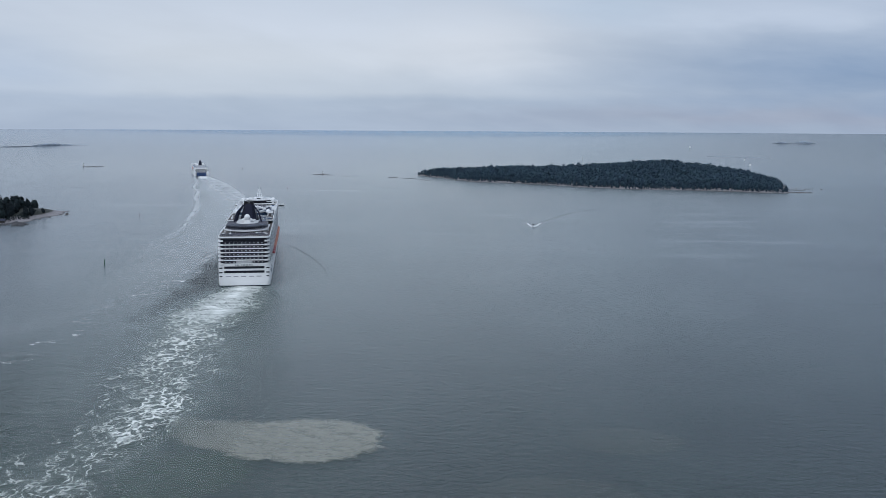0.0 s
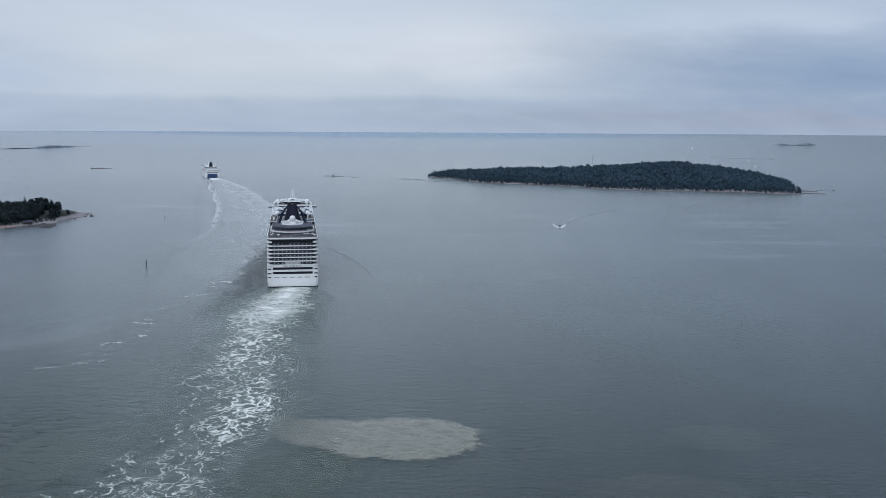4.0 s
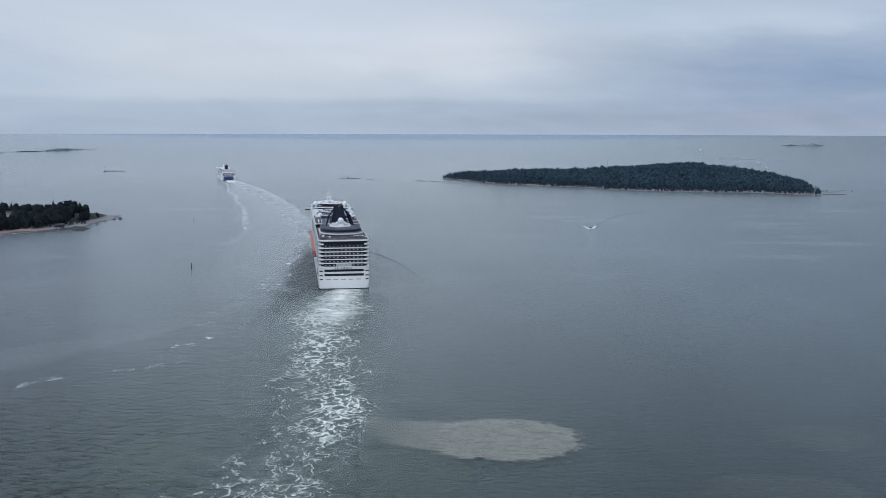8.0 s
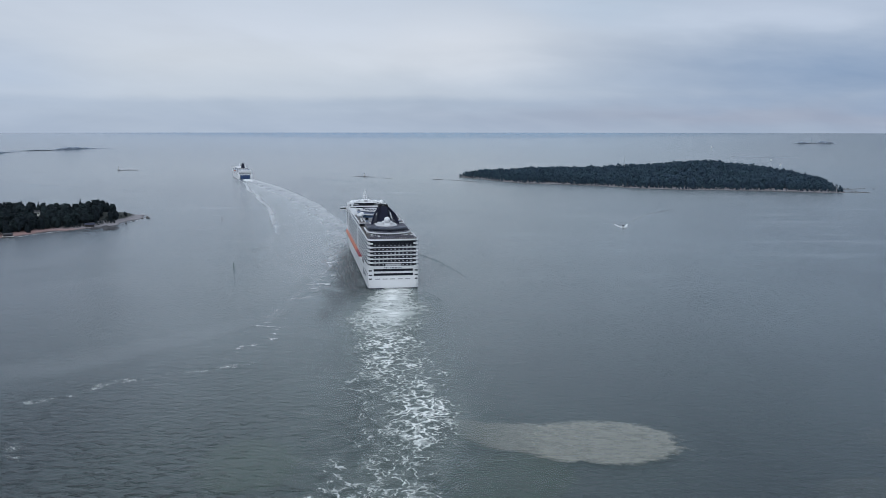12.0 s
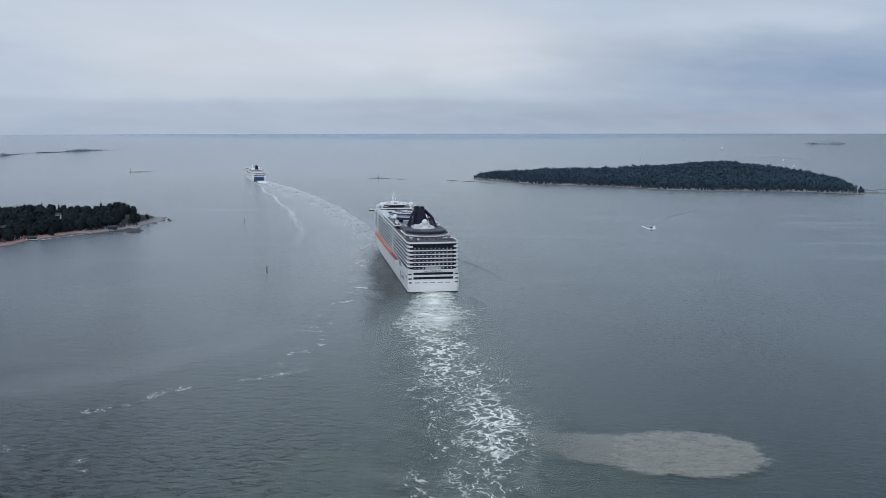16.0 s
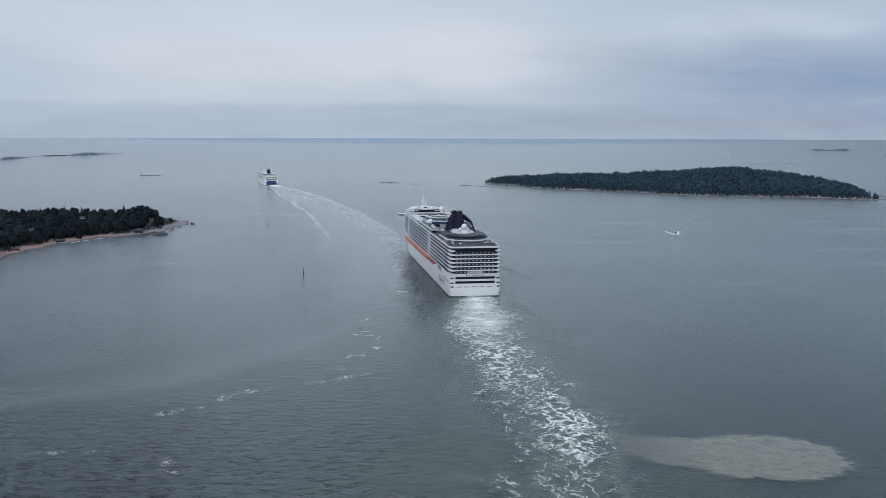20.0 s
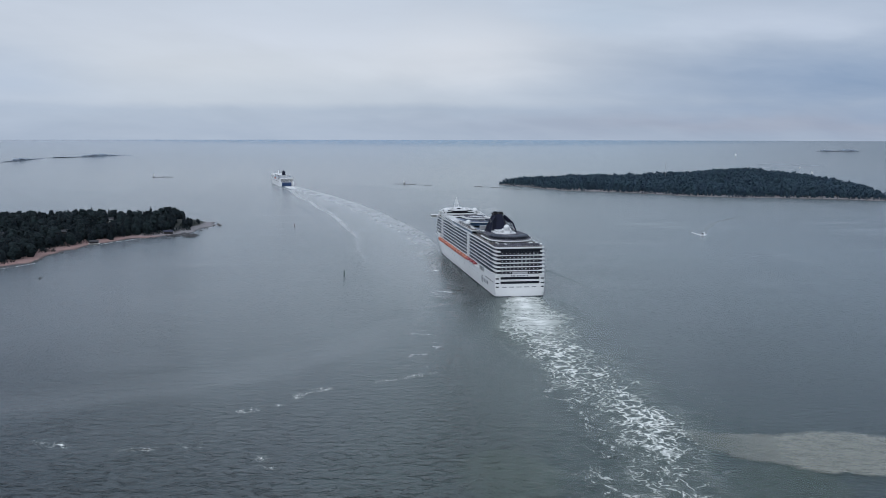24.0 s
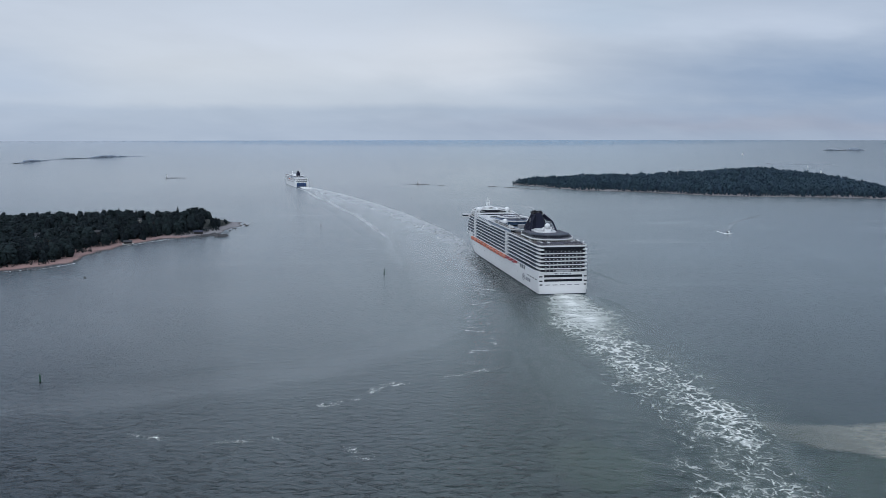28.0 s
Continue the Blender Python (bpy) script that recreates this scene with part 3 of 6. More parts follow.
def arc(cx, cy, rx, ry, a0, a1, n):
    return [(cx + rx * math.cos(radians(a0 + (a1 - a0) * i / n)), cy + ry * math.sin(radians(a0 + (a1 - a0) * i / n))) for i in range(n + 1)]


# ---- the sea: one sheet, lifted to the horizon line at its rim ----
CENTRE, FLAT, RIM = (-110.0, 0.0), 3300.0, 4880.0


def sea_level(x, y):
    u = min(1.0, max(0.0, (math.hypot(x - CENTRE[0], y - CENTRE[1]) - FLAT) / (RIM - FLAT)))
    return 93.2 * u ** 1.6


def build_sea():
    radii = [0, 120, 240, 360, 480, 600, 800, 1000, 1250, 1500, 1800, 2200, 2700, 3300] + [FLAT + (RIM - FLAT) * (k / 24) for k in range(1, 25)]
    n = 180
    verts = [(CENTRE[0], CENTRE[1], 0)]
    for r in radii[1:]:
        for i in range(n):
            a = 2 * math.pi * i / n
            x, y = CENTRE[0] + r * math.cos(a), CENTRE[1] + r * math.sin(a)
            verts.append((x, y, sea_level(x, y)))
    faces = [(0, 1 + i, 1 + (i + 1) % n) for i in range(n)]
    for k in range(len(radii) - 2):
        a, b = 1 + k * n, 1 + (k + 1) * n
        faces += [(a + i, b + i, b + (i + 1) % n, a + (i + 1) % n) for i in range(n)]
    sh = Shape()
    sh.v, sh.f = verts, faces
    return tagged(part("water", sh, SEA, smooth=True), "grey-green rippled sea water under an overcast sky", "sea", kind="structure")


build_sea()


def strip(name, line, material, z, label, category, across=10, step=6.0):
    """A ribbon lying on the sea along line, rows of (x, y, half width), with uv across and along."""
    pts = []
    for (x0, y0, w0), (x1, y1, w1) in zip(line, line[1:]):
        k = max(1, int(math.hypot(x1 - x0, y1 - y0) / step))
        pts += [(x0 + (x1 - x0) * i / k, y0 + (y1 - y0) * i / k, w0 + (w1 - w0) * i / k) for i in range(k)]
    pts.append(line[-1])
    for _ in range(4):
        pts = [pts[0]] + [tuple((a + 2 * b + c) / 4 for a, b, c in zip(*t)) for t in zip(pts, pts[1:], pts[2:])] + [pts[-1]]
    sh, uvs, run = Shape(), [], 0.0
    for i, (x, y, hw) in enumerate(pts):
        a, b = pts[max(0, i - 1)], pts[min(len(pts) - 1, i + 1)]
        d = Vector((b[0] - a[0], b[1] - a[1])).normalized()
        if i:
            run += math.hypot(x - pts[i - 1][0], y - pts[i - 1][1])
        for k in range(across + 1):
            s = 2 * k / across - 1
            sh.v.append((x - d.y * hw * s, y + d.x * hw * s, z))
            uvs.append((k / across, run / 100))
    n = across + 1
    sh.f = [(i * n + k, i * n + k + 1, (i + 1) * n + k + 1, (i + 1) * n + k) for i in range(len(pts) - 1) for k in range(across)]
    me = sh.mesh(name)
    layer = me.uv_layers.new(name="UVMap")
    idx = np.empty(len(me.loops), dtype=np.int32)
    me.loops.foreach_get("vertex_index", idx)
    layer.data.foreach_set("uv", np.array(uvs, dtype=np.float32)[idx].ravel())
    ob = part(name, me, material)
    ob.visible_shadow = False
    return tagged(ob, label, category, kind="stuff")


# ---- islands ----
def inside_distance(px, py, ring):
    """Signed distance to a closed outline, positive inside (arrays)."""
    d = np.full(px.shape, 1e9)
    inside = np.zeros(px.shape, dtype=bool)
    n = len(ring)
    for i in range(n):
        (ax, ay), (bx, by) = ring[i], ring[(i + 1) % n]
        ex, ey = bx - ax, by - ay
        t = np.clip(((px - ax) * ex + (py - ay) * ey) / (ex * ex + ey * ey), 0, 1)
        d = np.minimum(d, np.hypot(px - ax - t * ex, py - ay - t * ey))
        cross = ((ay > py) != (by > py)) & (px < (bx - ax) * (py - ay) / (by - ay + 1e-12) + ax)
        inside ^= cross
    return np.where(inside, d, -d)


def wavy(px, py, size, seed):
    """Cheap smooth noise from summed sines, about -1 to 1."""
    r = np.random.RandomState(seed)
    out = np.zeros_like(px)
    for k in range(7):
        a, ph, s = r.uniform(0, 6.28), r.uniform(0, 6.28), size * r.uniform(0.5, 1.6)
        out += np.sin((px * math.cos(a) + py * math.sin(a)) * 6.28 / s + ph)
    return out / 3.5


class Island:
    """Ground over an outline; hill(px, py, d) gives its height at d metres inside the shore."""

    def __init__(self, ring, hill, seed, rough=6.0):
        self.ring, self.hill, self.seed, self.rough = ring, hill, seed, rough

    def height(self, px, py):
        d = inside_distance(px, py, self.ring) + 5.0 + wavy(px, py, 34, self.seed) * self.rough
        z = np.where(d > 0, self.hill(px, py, np.maximum(d, 0)), np.maximum(d * 0.08, -4.0))
        return z + np.where(d > 0, np.minimum(d / 12, 1.0) * wavy(px, py, 15, self.seed + 1) * 0.5, 0), d

    def ground(self, name, label, cell, base=0.0, category="island"):
        xs, ys = [p[0] for p in self.ring], [p[1] for p in self.ring]
        gx, gy = np.arange(min(xs) - 30, max(xs) + 31, cell), np.arange(min(ys) - 30, max(ys) + 31, cell)
        X, Y = np.meshgrid(gx, gy)
        Z, d = self.height(X, Y)
        nx, ny = len(gx), len(gy)
        keep = d > -24
        sh = Shape()
        idx = np.full(X.shape, -1)
        idx[keep] = np.arange(keep.sum())
        sh.v = list(zip(X[keep].tolist(), Y[keep].tolist(), (Z[keep] + base).tolist()))
        quads = np.stack([idx[:-1, :-1], idx[:-1, 1:], idx[1:, 1:], idx[1:, :-1]], -1).reshape(-1, 4)
        sh.f = [tuple(q) for q in quads[(quads >= 0).all(1)].tolist()]
        ob = part(name, sh, SHORE, smooth=True)
        return tagged(ob, label, category, kind="structure")

    def scatter(self, spacing, near, seed, keep=None):
        """Jittered grid of places at least near metres inside the shore."""
        r = np.random.RandomState(seed)
        xs, ys = [p[0] for p in self.ring], [p[1] for p in self.ring]
        X, Y = np.meshgrid(np.arange(min(xs), max(xs), spacing), np.arange(min(ys), max(ys), spacing))
        X, Y = X.ravel() + r.uniform(-0.45, 0.45, X.size) * spacing, Y.ravel() + r.uniform(-0.45, 0.45, Y.size) * spacing
        Z, d = self.height(X, Y)
        ok = d > near + wavy(X, Y, 60, seed) * near * 0.4
        if keep is not None:
            ok &= keep(X, Y, d)
        return X[ok], Y[ok], Z[ok], d[ok]


def crown_mesh(kind, seed, clumps, grow=1.0):
    """Vertices, triangles and directions of a unit-high tree crown: many small leafy caps round the limbs, with gaps."""
    r = np.random.RandomState(seed)
    vs, fs, ns = [], [], []
    for k in range(clumps):
        a = r.uniform(0, 6.28)
        if kind == "spruce":
            h = r.uniform(0, 1) ** 1.25
            rad = 0.20 * (1 - h) ** 0.85 * r.uniform(0.55, 1.1) + 0.012
            z, s = 0.08 + 0.92 * h, 0.085 * (1.15 - h)
        elif kind == "pine":
            h = r.uniform(0, 1)
            rad = 0.20 * math.sin(math.pi * (0.22 + 0.76 * h)) ** 0.8 * r.uniform(0.35, 1.1)
            z, s = 0.15 + 0.85 * h, 0.078
        else:
            h = r.uniform(0, 1)
            rad = 0.27 * math.sin(math.pi * (0.12 + 0.82 * h)) ** 0.75 * r.uniform(0.45, 1.1)
            z, s = 0.05 + 0.95 * h, 0.085
        s *= r.uniform(0.7, 1.35) * grow
        c = np.array([rad * math.cos(a), rad * math.sin(a), z])
        out = np.array([c[0], c[1], (z - 0.45) * 0.5]) / max(0.05, math.hypot(rad, (z - 0.45) * 0.5))
        out = out + np.array([0, 0, 0.22]) + 0.55 * r.normal(size=3)
        out /= np.linalg.norm(out)
        e = np.cross(out, (0.3, 0.2, 1.0) if abs(out[2]) < 0.8 else (1.0, 0.2, 0.0))
        e /= np.linalg.norm(e)
        g = np.cross(out, e)
        vs.append(c + out * s * 0.4)
        ns.append(out)
        b, turn = len(vs) - 1, r.uniform(0, 1.5)
        for q in range(4):
            w2 = 1.5708 * q + turn
            d = (e * math.cos(w2) + g * math.sin(w2))
            vs.append(c + d * s * r.uniform(0.7, 1.3) - out * s * 0.25)
            ns.append((out + 0.55 * d) / np.linalg.norm(out + 0.55 * d))
        fs += [(b, b + 1 + q, b + 1 + (q + 1) % 4) for q in range(4)]
    return np.array(vs), np.array(fs), np.array(ns)


def leafy(me, normals):
    """Gives a mesh smooth faces and the directions normals, one for each vertex."""
    me.polygons.foreach_set("use_smooth", np.ones(len(me.polygons), dtype=bool))
    me.normals_split_custom_set_from_vertices(normals.tolist())


def wood(name, X, Y, Z, tall, kinds, clumps, seed, material, label, category="woodland", grow=1.0):
    """Far woods: many trees joined into one mesh."""
    r = np.random.RandomState(seed)
    forms = [crown_mesh(kinds[i % len(kinds)], seed + i, clumps, grow) for i in range(8)]
    V, F, N, k = [], [], [], 0
    for x, y, z, h in zip(X, Y, Z, tall):
        vs, fs, nn = forms[r.randint(8)]
        a = r.uniform(0, 6.28)
        c, s = math.cos(a), math.sin(a)
        wide = h * r.uniform(0.9, 1.4)
        p = np.stack([(vs[:, 0] * c - vs[:, 1] * s) * wide + x, (vs[:, 0] * s + vs[:, 1] * c) * wide + y, vs[:, 2] * h + z - 0.3], 1)
        V.append(p)
        F.append(fs + k)
        N.append(np.stack([nn[:, 0] * c - nn[:, 1] * s, nn[:, 0] * s + nn[:, 1] * c, nn[:, 2]], 1))
        k += len(vs)
        t = 0.011 * h
        V.append(np.array([(x - t, y - t, z - 1), (x + t, y - t, z - 1), (x, y + t, z - 1), (x, y, z + 0.7 * h)]))
        F.append(np.array([(0, 1, 3), (1, 2, 3), (2, 0, 3)]) + k)
        N.append(np.array([(-0.7, -0.7, 0), (0.7, -0.7, 0), (0, 1, 0), (0, 0, 1)]))
        k += 4
    V, F = np.concatenate(V), np.concatenate(F)
    me = bpy.data.meshes.new(name)
    me.vertices.add(len(V))
    me.vertices.foreach_set("co", V.astype(np.float32).ravel())
    me.loops.add(F.size)
    me.loops.foreach_set("vertex_index", F.astype(np.int32).ravel())
    me.polygons.add(len(F))
    me.polygons.foreach_set("loop_start", np.arange(0, F.size, 3, dtype=np.int32))
    me.update(calc_edges=True)
    leafy(me, np.concatenate(N))
    return tagged(part(name, me, material), label, category, kind="stuff")


def tree_forms(kind, name, material, count, clumps, seed):
    """Unit-high trees of one kind: pairs of shared trunk and crown meshes."""
    forms = []
    for i in range(count):
        vs, fs, ns = crown_mesh(kind, seed + i, clumps, 1.1)
        crown = Shape()
        crown.v, crown.f = [tuple(p) for p in vs.tolist()], [tuple(f) for f in fs.tolist()]
        r = random.Random(seed + i)
        trunk = Shape()
        bend = r.uniform(-0.02, 0.02)
        trunk.tube((0, 0, -0.06), (bend, 0, 0.5), 0.014, 0.010, 6).tube((bend, 0, 0.5), (0, bend, 0.95), 0.010, 0.003, 5)
        for k in range(7):
            a, z = r.uniform(0, 6.28), r.uniform(0.42, 0.8)
            trunk.tube((bend, 0, z), (0.15 * math.cos(a), 0.15 * math.sin(a), z + 0.06), 0.005, 0.002, 4)
        tm, cm = trunk.mesh("trunk"), crown.mesh("crown")
        leafy(cm, ns)
        tm.materials.append(BARK)
        cm.materials.append(material)
        forms.append((tm, cm))
    return forms


def plant(name, form, x, y, z, h, wide, turn, label, group):
    ob = thing(name, Matrix.LocRotScale((x, y, z), Euler((0, 0, turn)), (h * wide, h * wide, h)), label, "tree", group)
    part("trunk", form[0], BARK, ob)
    part("crown", form[1], PINE, ob)
    return ob


# the wooded island beyond the fairway
def east_hill(px, py, d):
    ridge = 5.0 + 22.0 * np.exp(-((px - 535) / 165) ** 2 - ((py - 2330) / 240) ** 2) + 4.0 * np.exp(-((px - 120) / 130) ** 2)
    return np.minimum(d * 0.09, 1.8) + ridge * (1 - np.exp(-np.maximum(d - 15, 0) / 90.0))


EAST = Island([(-72, 2372), (-30, 2290), (5, 2222), (63, 2095), (133, 2070), (218, 2010), (272, 1936), (358, 1884), (462, 1866), (557, 1832), (607, 1796), (630, 1792),
               (656, 1870), (694, 1990), (732, 2120), (748, 2300), (700, 2480), (580, 2580), (400, 2600), (210, 2540), (60, 2460), (-20, 2410)], east_hill, 5, 7.0)
EAST.ground("island_east", "low wooded granite island with a narrow pale shore", 9.0)
_X, _Y, _Z, _d = EAST.scatter(8.0, 4, 11)
_r = np.random.RandomState(3)
_tall = (10.0 + 7.0 * _r.uniform(0, 1, _X.size) ** 1.5 + wavy(_X, _Y, 120, 8) * 1.5 + wavy(_X, _Y, 30, 18) * 3.0) * np.clip(0.5 + _d / 90, 0.5, 1.0)
_mix = _r.uniform(0, 1, _X.size) < 0.45
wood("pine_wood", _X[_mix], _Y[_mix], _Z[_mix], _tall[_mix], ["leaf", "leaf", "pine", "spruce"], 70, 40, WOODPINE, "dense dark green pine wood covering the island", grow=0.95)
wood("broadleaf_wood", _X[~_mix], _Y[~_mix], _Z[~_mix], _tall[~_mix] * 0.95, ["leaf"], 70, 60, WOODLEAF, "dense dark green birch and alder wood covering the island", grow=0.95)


# the nearer wooded headland with a beach
def west_hill(px, py, d):
    point = np.exp(-((px + 548) ** 2 + (py - 1268) ** 2) / 42.0 ** 2)
    return np.minimum(d * 0.10, 2.4) + 6.0 * (1 - np.exp(-np.maximum(d - 18, 0) / 70.0)) + 5.2 * point * np.minimum(d / 14, 1.0)


WEST = Island([(-640, 860), (-618, 880), (-604, 912), (-606, 945), (-609, 1000), (-600, 1052), (-588, 1100), (-574, 1124), (-552, 1138), (-540, 1160), (-526, 1172), (-526, 1230),
               (-520, 1288), (-528, 1330), (-556, 1338), (-610, 1325), (-690, 1330), (-820, 1300), (-960, 1220), (-1010, 1080), (-980, 930), (-860, 850), (-740, 822), (-680, 835)], west_hill, 21, 5.0)
WEST.ground("island_west", "wooded headland with a pinkish sand beach and bare granite point", 6.0)


def clearing(x, y):
    """True away from the cottages and the open lines in front of them."""
    ok = np.ones(x.shape, dtype=bool)
    for cx, cy, free, wide in ((-643, 1270, 130, 7.5), (-636, 1090, 18, 4), (-686, 1040, 16, 4), (-545, 1168, 20, 9)):
        dx, dy = 0.32, -0.947
        t, s = (x - cx) * dx + (y - cy) * dy, (x - cx) * dy - (y - cy) * dx
        ok &= ~((t > -8) & (t < free) & (np.abs(s) < wide))
    return ok


_X, _Y, _Z, _d = WEST.scatter(7.0, 14, 12, lambda x, y, d: clearing(x, y) & (x < -547 + (1200 - y) * 0.10 + 4 * wavy(x, y, 26, 3)) & ((y < 1262) | (x < -562)))
_r = np.random.RandomState(4)
_tall = (8.6 + 8.6 * _r.uniform(0, 1, _X.size) ** 2.6 + wavy(_X, _Y, 70, 9) * 1.6) * np.clip(0.68 + _d / 60, 0.68, 1.0)
_order = np.argsort(_d + np.where(_X > -720, 0, 500))
_near, _far = _order[:230], _order[230:]
FORMS = {"pine": tree_forms("pine", "pine", PINE, 5, 430, 100), "spruce": tree_forms("spruce", "spruce", PINE, 4, 280, 120), "leaf": tree_forms("leaf", "birch", BIRCH, 5, 430, 140)}
for _k in _near:
    _q = _r.uniform()
    _kind = "pine" if _q < 0.35 else "spruce" if _q < 0.62 else "leaf"
    _name, _label = {"pine": ("pine_tree", "tall dark pine with a bare lower trunk behind the beach"), "spruce": ("spruce_tree", "narrow pointed dark spruce on the headland"),
                     "leaf": ("birch_tree", "round dark green broadleaf tree at the wood's edge")}[_kind]
    plant(_name, FORMS[_kind][_r.randint(len(FORMS[_kind]))], _X[_k], _Y[_k], _Z[_k] - 0.3, _tall[_k] * (1.25 if _kind == "spruce" else 1.0), _r.uniform(1.1, 1.5) * (0.62 if _kind == "spruce" else 1.0), _r.uniform(0, 6.28), _label, "trees on the headland")
_mix = _r.uniform(0, 1, len(_far)) < 0.6
for _sel, _nm, _kinds, _mt, _lb in ((_far[_mix], "pine_wood", ["pine", "spruce"], PINE, "dark pine wood on the headland"), (_far[~_mix], "broadleaf_wood", ["leaf"], BIRCH, "dark broadleaf wood on the headland")):
    wood(_nm, _X[_sel], _Y[_sel], _Z[_sel], _tall[_sel], _kinds, 130, 80, _mt, _lb, grow=1.15)
# a few small wind-bent trees on the bare point, and the bushes along the wood's edge
for _x, _y, _h, _k in ((-540, 1236, 11.0, 0), (-536, 1228, 10.0, 1), (-533, 1240, 9.5, 2), (-538, 1246, 8.5, 3), (-531, 1232, 8.5, 4), (-535, 1222, 9.0, 0), (-528, 1262, 6.0, 1), (-531, 1266, 5.0, 2)):
    _z = float(WEST.height(np.array([float(_x)]), np.array([float(_y)]))[0][0])
    plant("pine_tree", FORMS["pine"][_k], _x, _y, _z - 0.3, _h, 1.25, 0.9 * _k, "small wind-bent pine on the bare granite point", "trees on the headland")
_X, _Y, _Z, _d = WEST.scatter(3.4, 11, 15, lambda x, y, d: (d < 21) & (x > -760) & ((y < 1256) | (x < -572)))
_r = np.random.RandomState(6)
wood("bushes", _X, _Y, _Z, 2.2 + 2.6 * _r.uniform(0, 1, _X.size), ["leaf"], 26, 95, BIRCH, "low dark bushes along the edge of the wood", "bushes")


# ---- the cruise ship: local x to starboard, y ahead from the stern, z up from the waterline ----
SHIP = pose(-151.4, 722.5, 0, 0, 0, 8.6) @ Matrix.Diagonal((1.02, 1.12, 1, 1))
ship = thing("cruise_ship", SHIP, "large white cruise ship with navy funnel and orange lifeboats", "ship")
BEAM, LENGTH = 18.7, 318.0


def half_width(y, z):
    """Half breadth of the hull at y metres from the stern and height z."""
    bow = 282.0 + 1.0 * z
    run = max(0.0, (y - (205.0 + 2.2 * z)) / (bow - (205.0 + 2.2 * z)))
    return max(0.25, BEAM * max(0.0, 1 - run ** 2.3) ** 0.8) if run < 1 else 0.25


def hull_ring(z, top=None):
    ys = [0.0, 0.6, 3, 12, 40, 80, 120, 160, 200, 220, 235, 250, 262, 274, 284, 292, 300, 306, 312, 317]
    end = 282.0 + 1.0 * z
    ys = [min(y, end) for y in ys]
    right = [(half_width(y, z) - ((3.2 if z < 1.5 else 2.2 if z < 3 else 1.2) if y == 0 else (0.8 if y == 0.6 and z < 3 else 0.0)), y, z) for y in ys]
    return right + [(-x, y, z) for x, y, z in reversed(right)]


sh = Shape().loft([hull_ring(z) for z in (-3, 0.6, 2.0, 4.0, 7.0, 10.0, 12.6)])
hull = part("hull", sh, WHITE, ship, "white steel hull")
sh = Shape().loft([hull_ring(z) for z in (12.6, 15.0, 17.0)])
for v, p in enumerate(sh.v):
    if p[1] < 262:
        sh.v[v] = (max(-15.2, min(15.2, p[0])), max(p[1], 8.0), p[2])
part("promenade_wall", sh, GLASS, ship, "dark recessed promenade deck behind the lifeboats")
sh = Shape().loft([[(x * 1.004, y + (0.3 if y > 290 else 0), z) for x, y, z in hull_ring(zz)] for zz, z in ((12.4, 12.4), (13.3, 13.3))])
part("bulwark_band", sh, WHITE, ship)
# dark strip holds boot paint and the reflected line at the water
part("boot_top", Shape().loft([[(x * 1.003, y + (-0.06 if y < 1 else 0.06 if y > 260 else 0), z) for x, y, z in hull_ring(z)] for z in (-0.5, 0.55)]), NAVY, ship, "dark boot topping and reflection line along the waterline")
# hull above the boat deck at the bow and at the stern quarters
sh = Shape().loft([[(x, max(y, 236.0), z) for x, y, z in hull_ring(z)] for z in (12.6, 15.0, 17.4, 19.6)])
part("forecastle", sh, WHITE, ship)
for s in (-1, 1):
    part("stern_quarter", Shape().box(*sorted((s * 14.0, s * 18.72)), 0.3, 60.0, 12.6, 17.2, 0.6), WHITE, ship)
for s in (-1, 1):
    for k in range(3):
        part("hull_opening", Shape().box(*sorted((s * 18.6, s * 18.8)), 40 + 5.5 * k, 43.5 + 5.5 * k, 13.2, 16.6), GLASS, ship)
    for k in range(16):
        part("porthole", Shape().box(*sorted((s * 18.55, s * 18.78)), 62 + 11.0 * k, 62.9 + 11.0 * k, 8.2, 8.9), STEEL, ship)
    for k in range(4):
        part("hull_opening", Shape().box(*sorted((s * 18.5, s * 18.8)), 6 + 7.5 * k, 10 + 7.5 * k, 10.2, 11.0), GLASS, ship)
    # plain marks where the hull carries an emblem and lettering
    g = Shape()
    for k in range(12):
        a = 6.28319 * k / 12
        cy, cz = 44 + 3.0 * math.cos(a), 7.0 + 2.4 * math.sin(a)
        g.box(*sorted((s * 18.6, s * 18.82)), cy - 0.45, cy + 0.45, cz - 0.45, cz + 0.45)
    g.box(*sorted((s * 18.6, s * 18.82)), 42.9, 45.1, 6.2, 7.8, 0.0)
    part("emblem", g, GREY, ship, "faded grey emblem on the hull")
    for k in range(3):
        y0, g = 37.5 - 5.2 * k, Shape()
        g.box(*sorted((s * 18.6, s * 18.82)), y0 - 3.3, y0 - 0.4, 5.6, 8.2, 0.05)
        part("emblem_bar", g, GREY, ship)

# transom: bottom knuckle, mooring openings, two window bands
for k in range(5):
    part("mooring_opening", Shape().box(-13.6 + 5.6 * k, -10.0 + 5.6 * k, -0.12, 0.5, 7.1, 7.7), STEEL, ship)
for k in range(2):
    part("stair_opening", Shape().box(*((-18.0, -16.0) if k else (16.0, 18.0)), -0.12, 0.5, 7.1, 8.0), GLASS, ship)
part("stern_wall", Shape().box(-18.4, 18.4, 0.2, 4.0, 12.0, 17.0, 0.5), WHITE, ship)
# dark wall standing in for the shade between the corner balconies
part("stern_shade_wall", Shape().box(-17.0, 17.0, 0.6, 4.0, 17.0, 36.8, 0.5), GLASS, ship)
for z in (10.0, 13.3):
    part("window_band", Shape().box(-14.6, 14.6, -0.15, 0.6, z, z + 1.75), GLASS, ship)
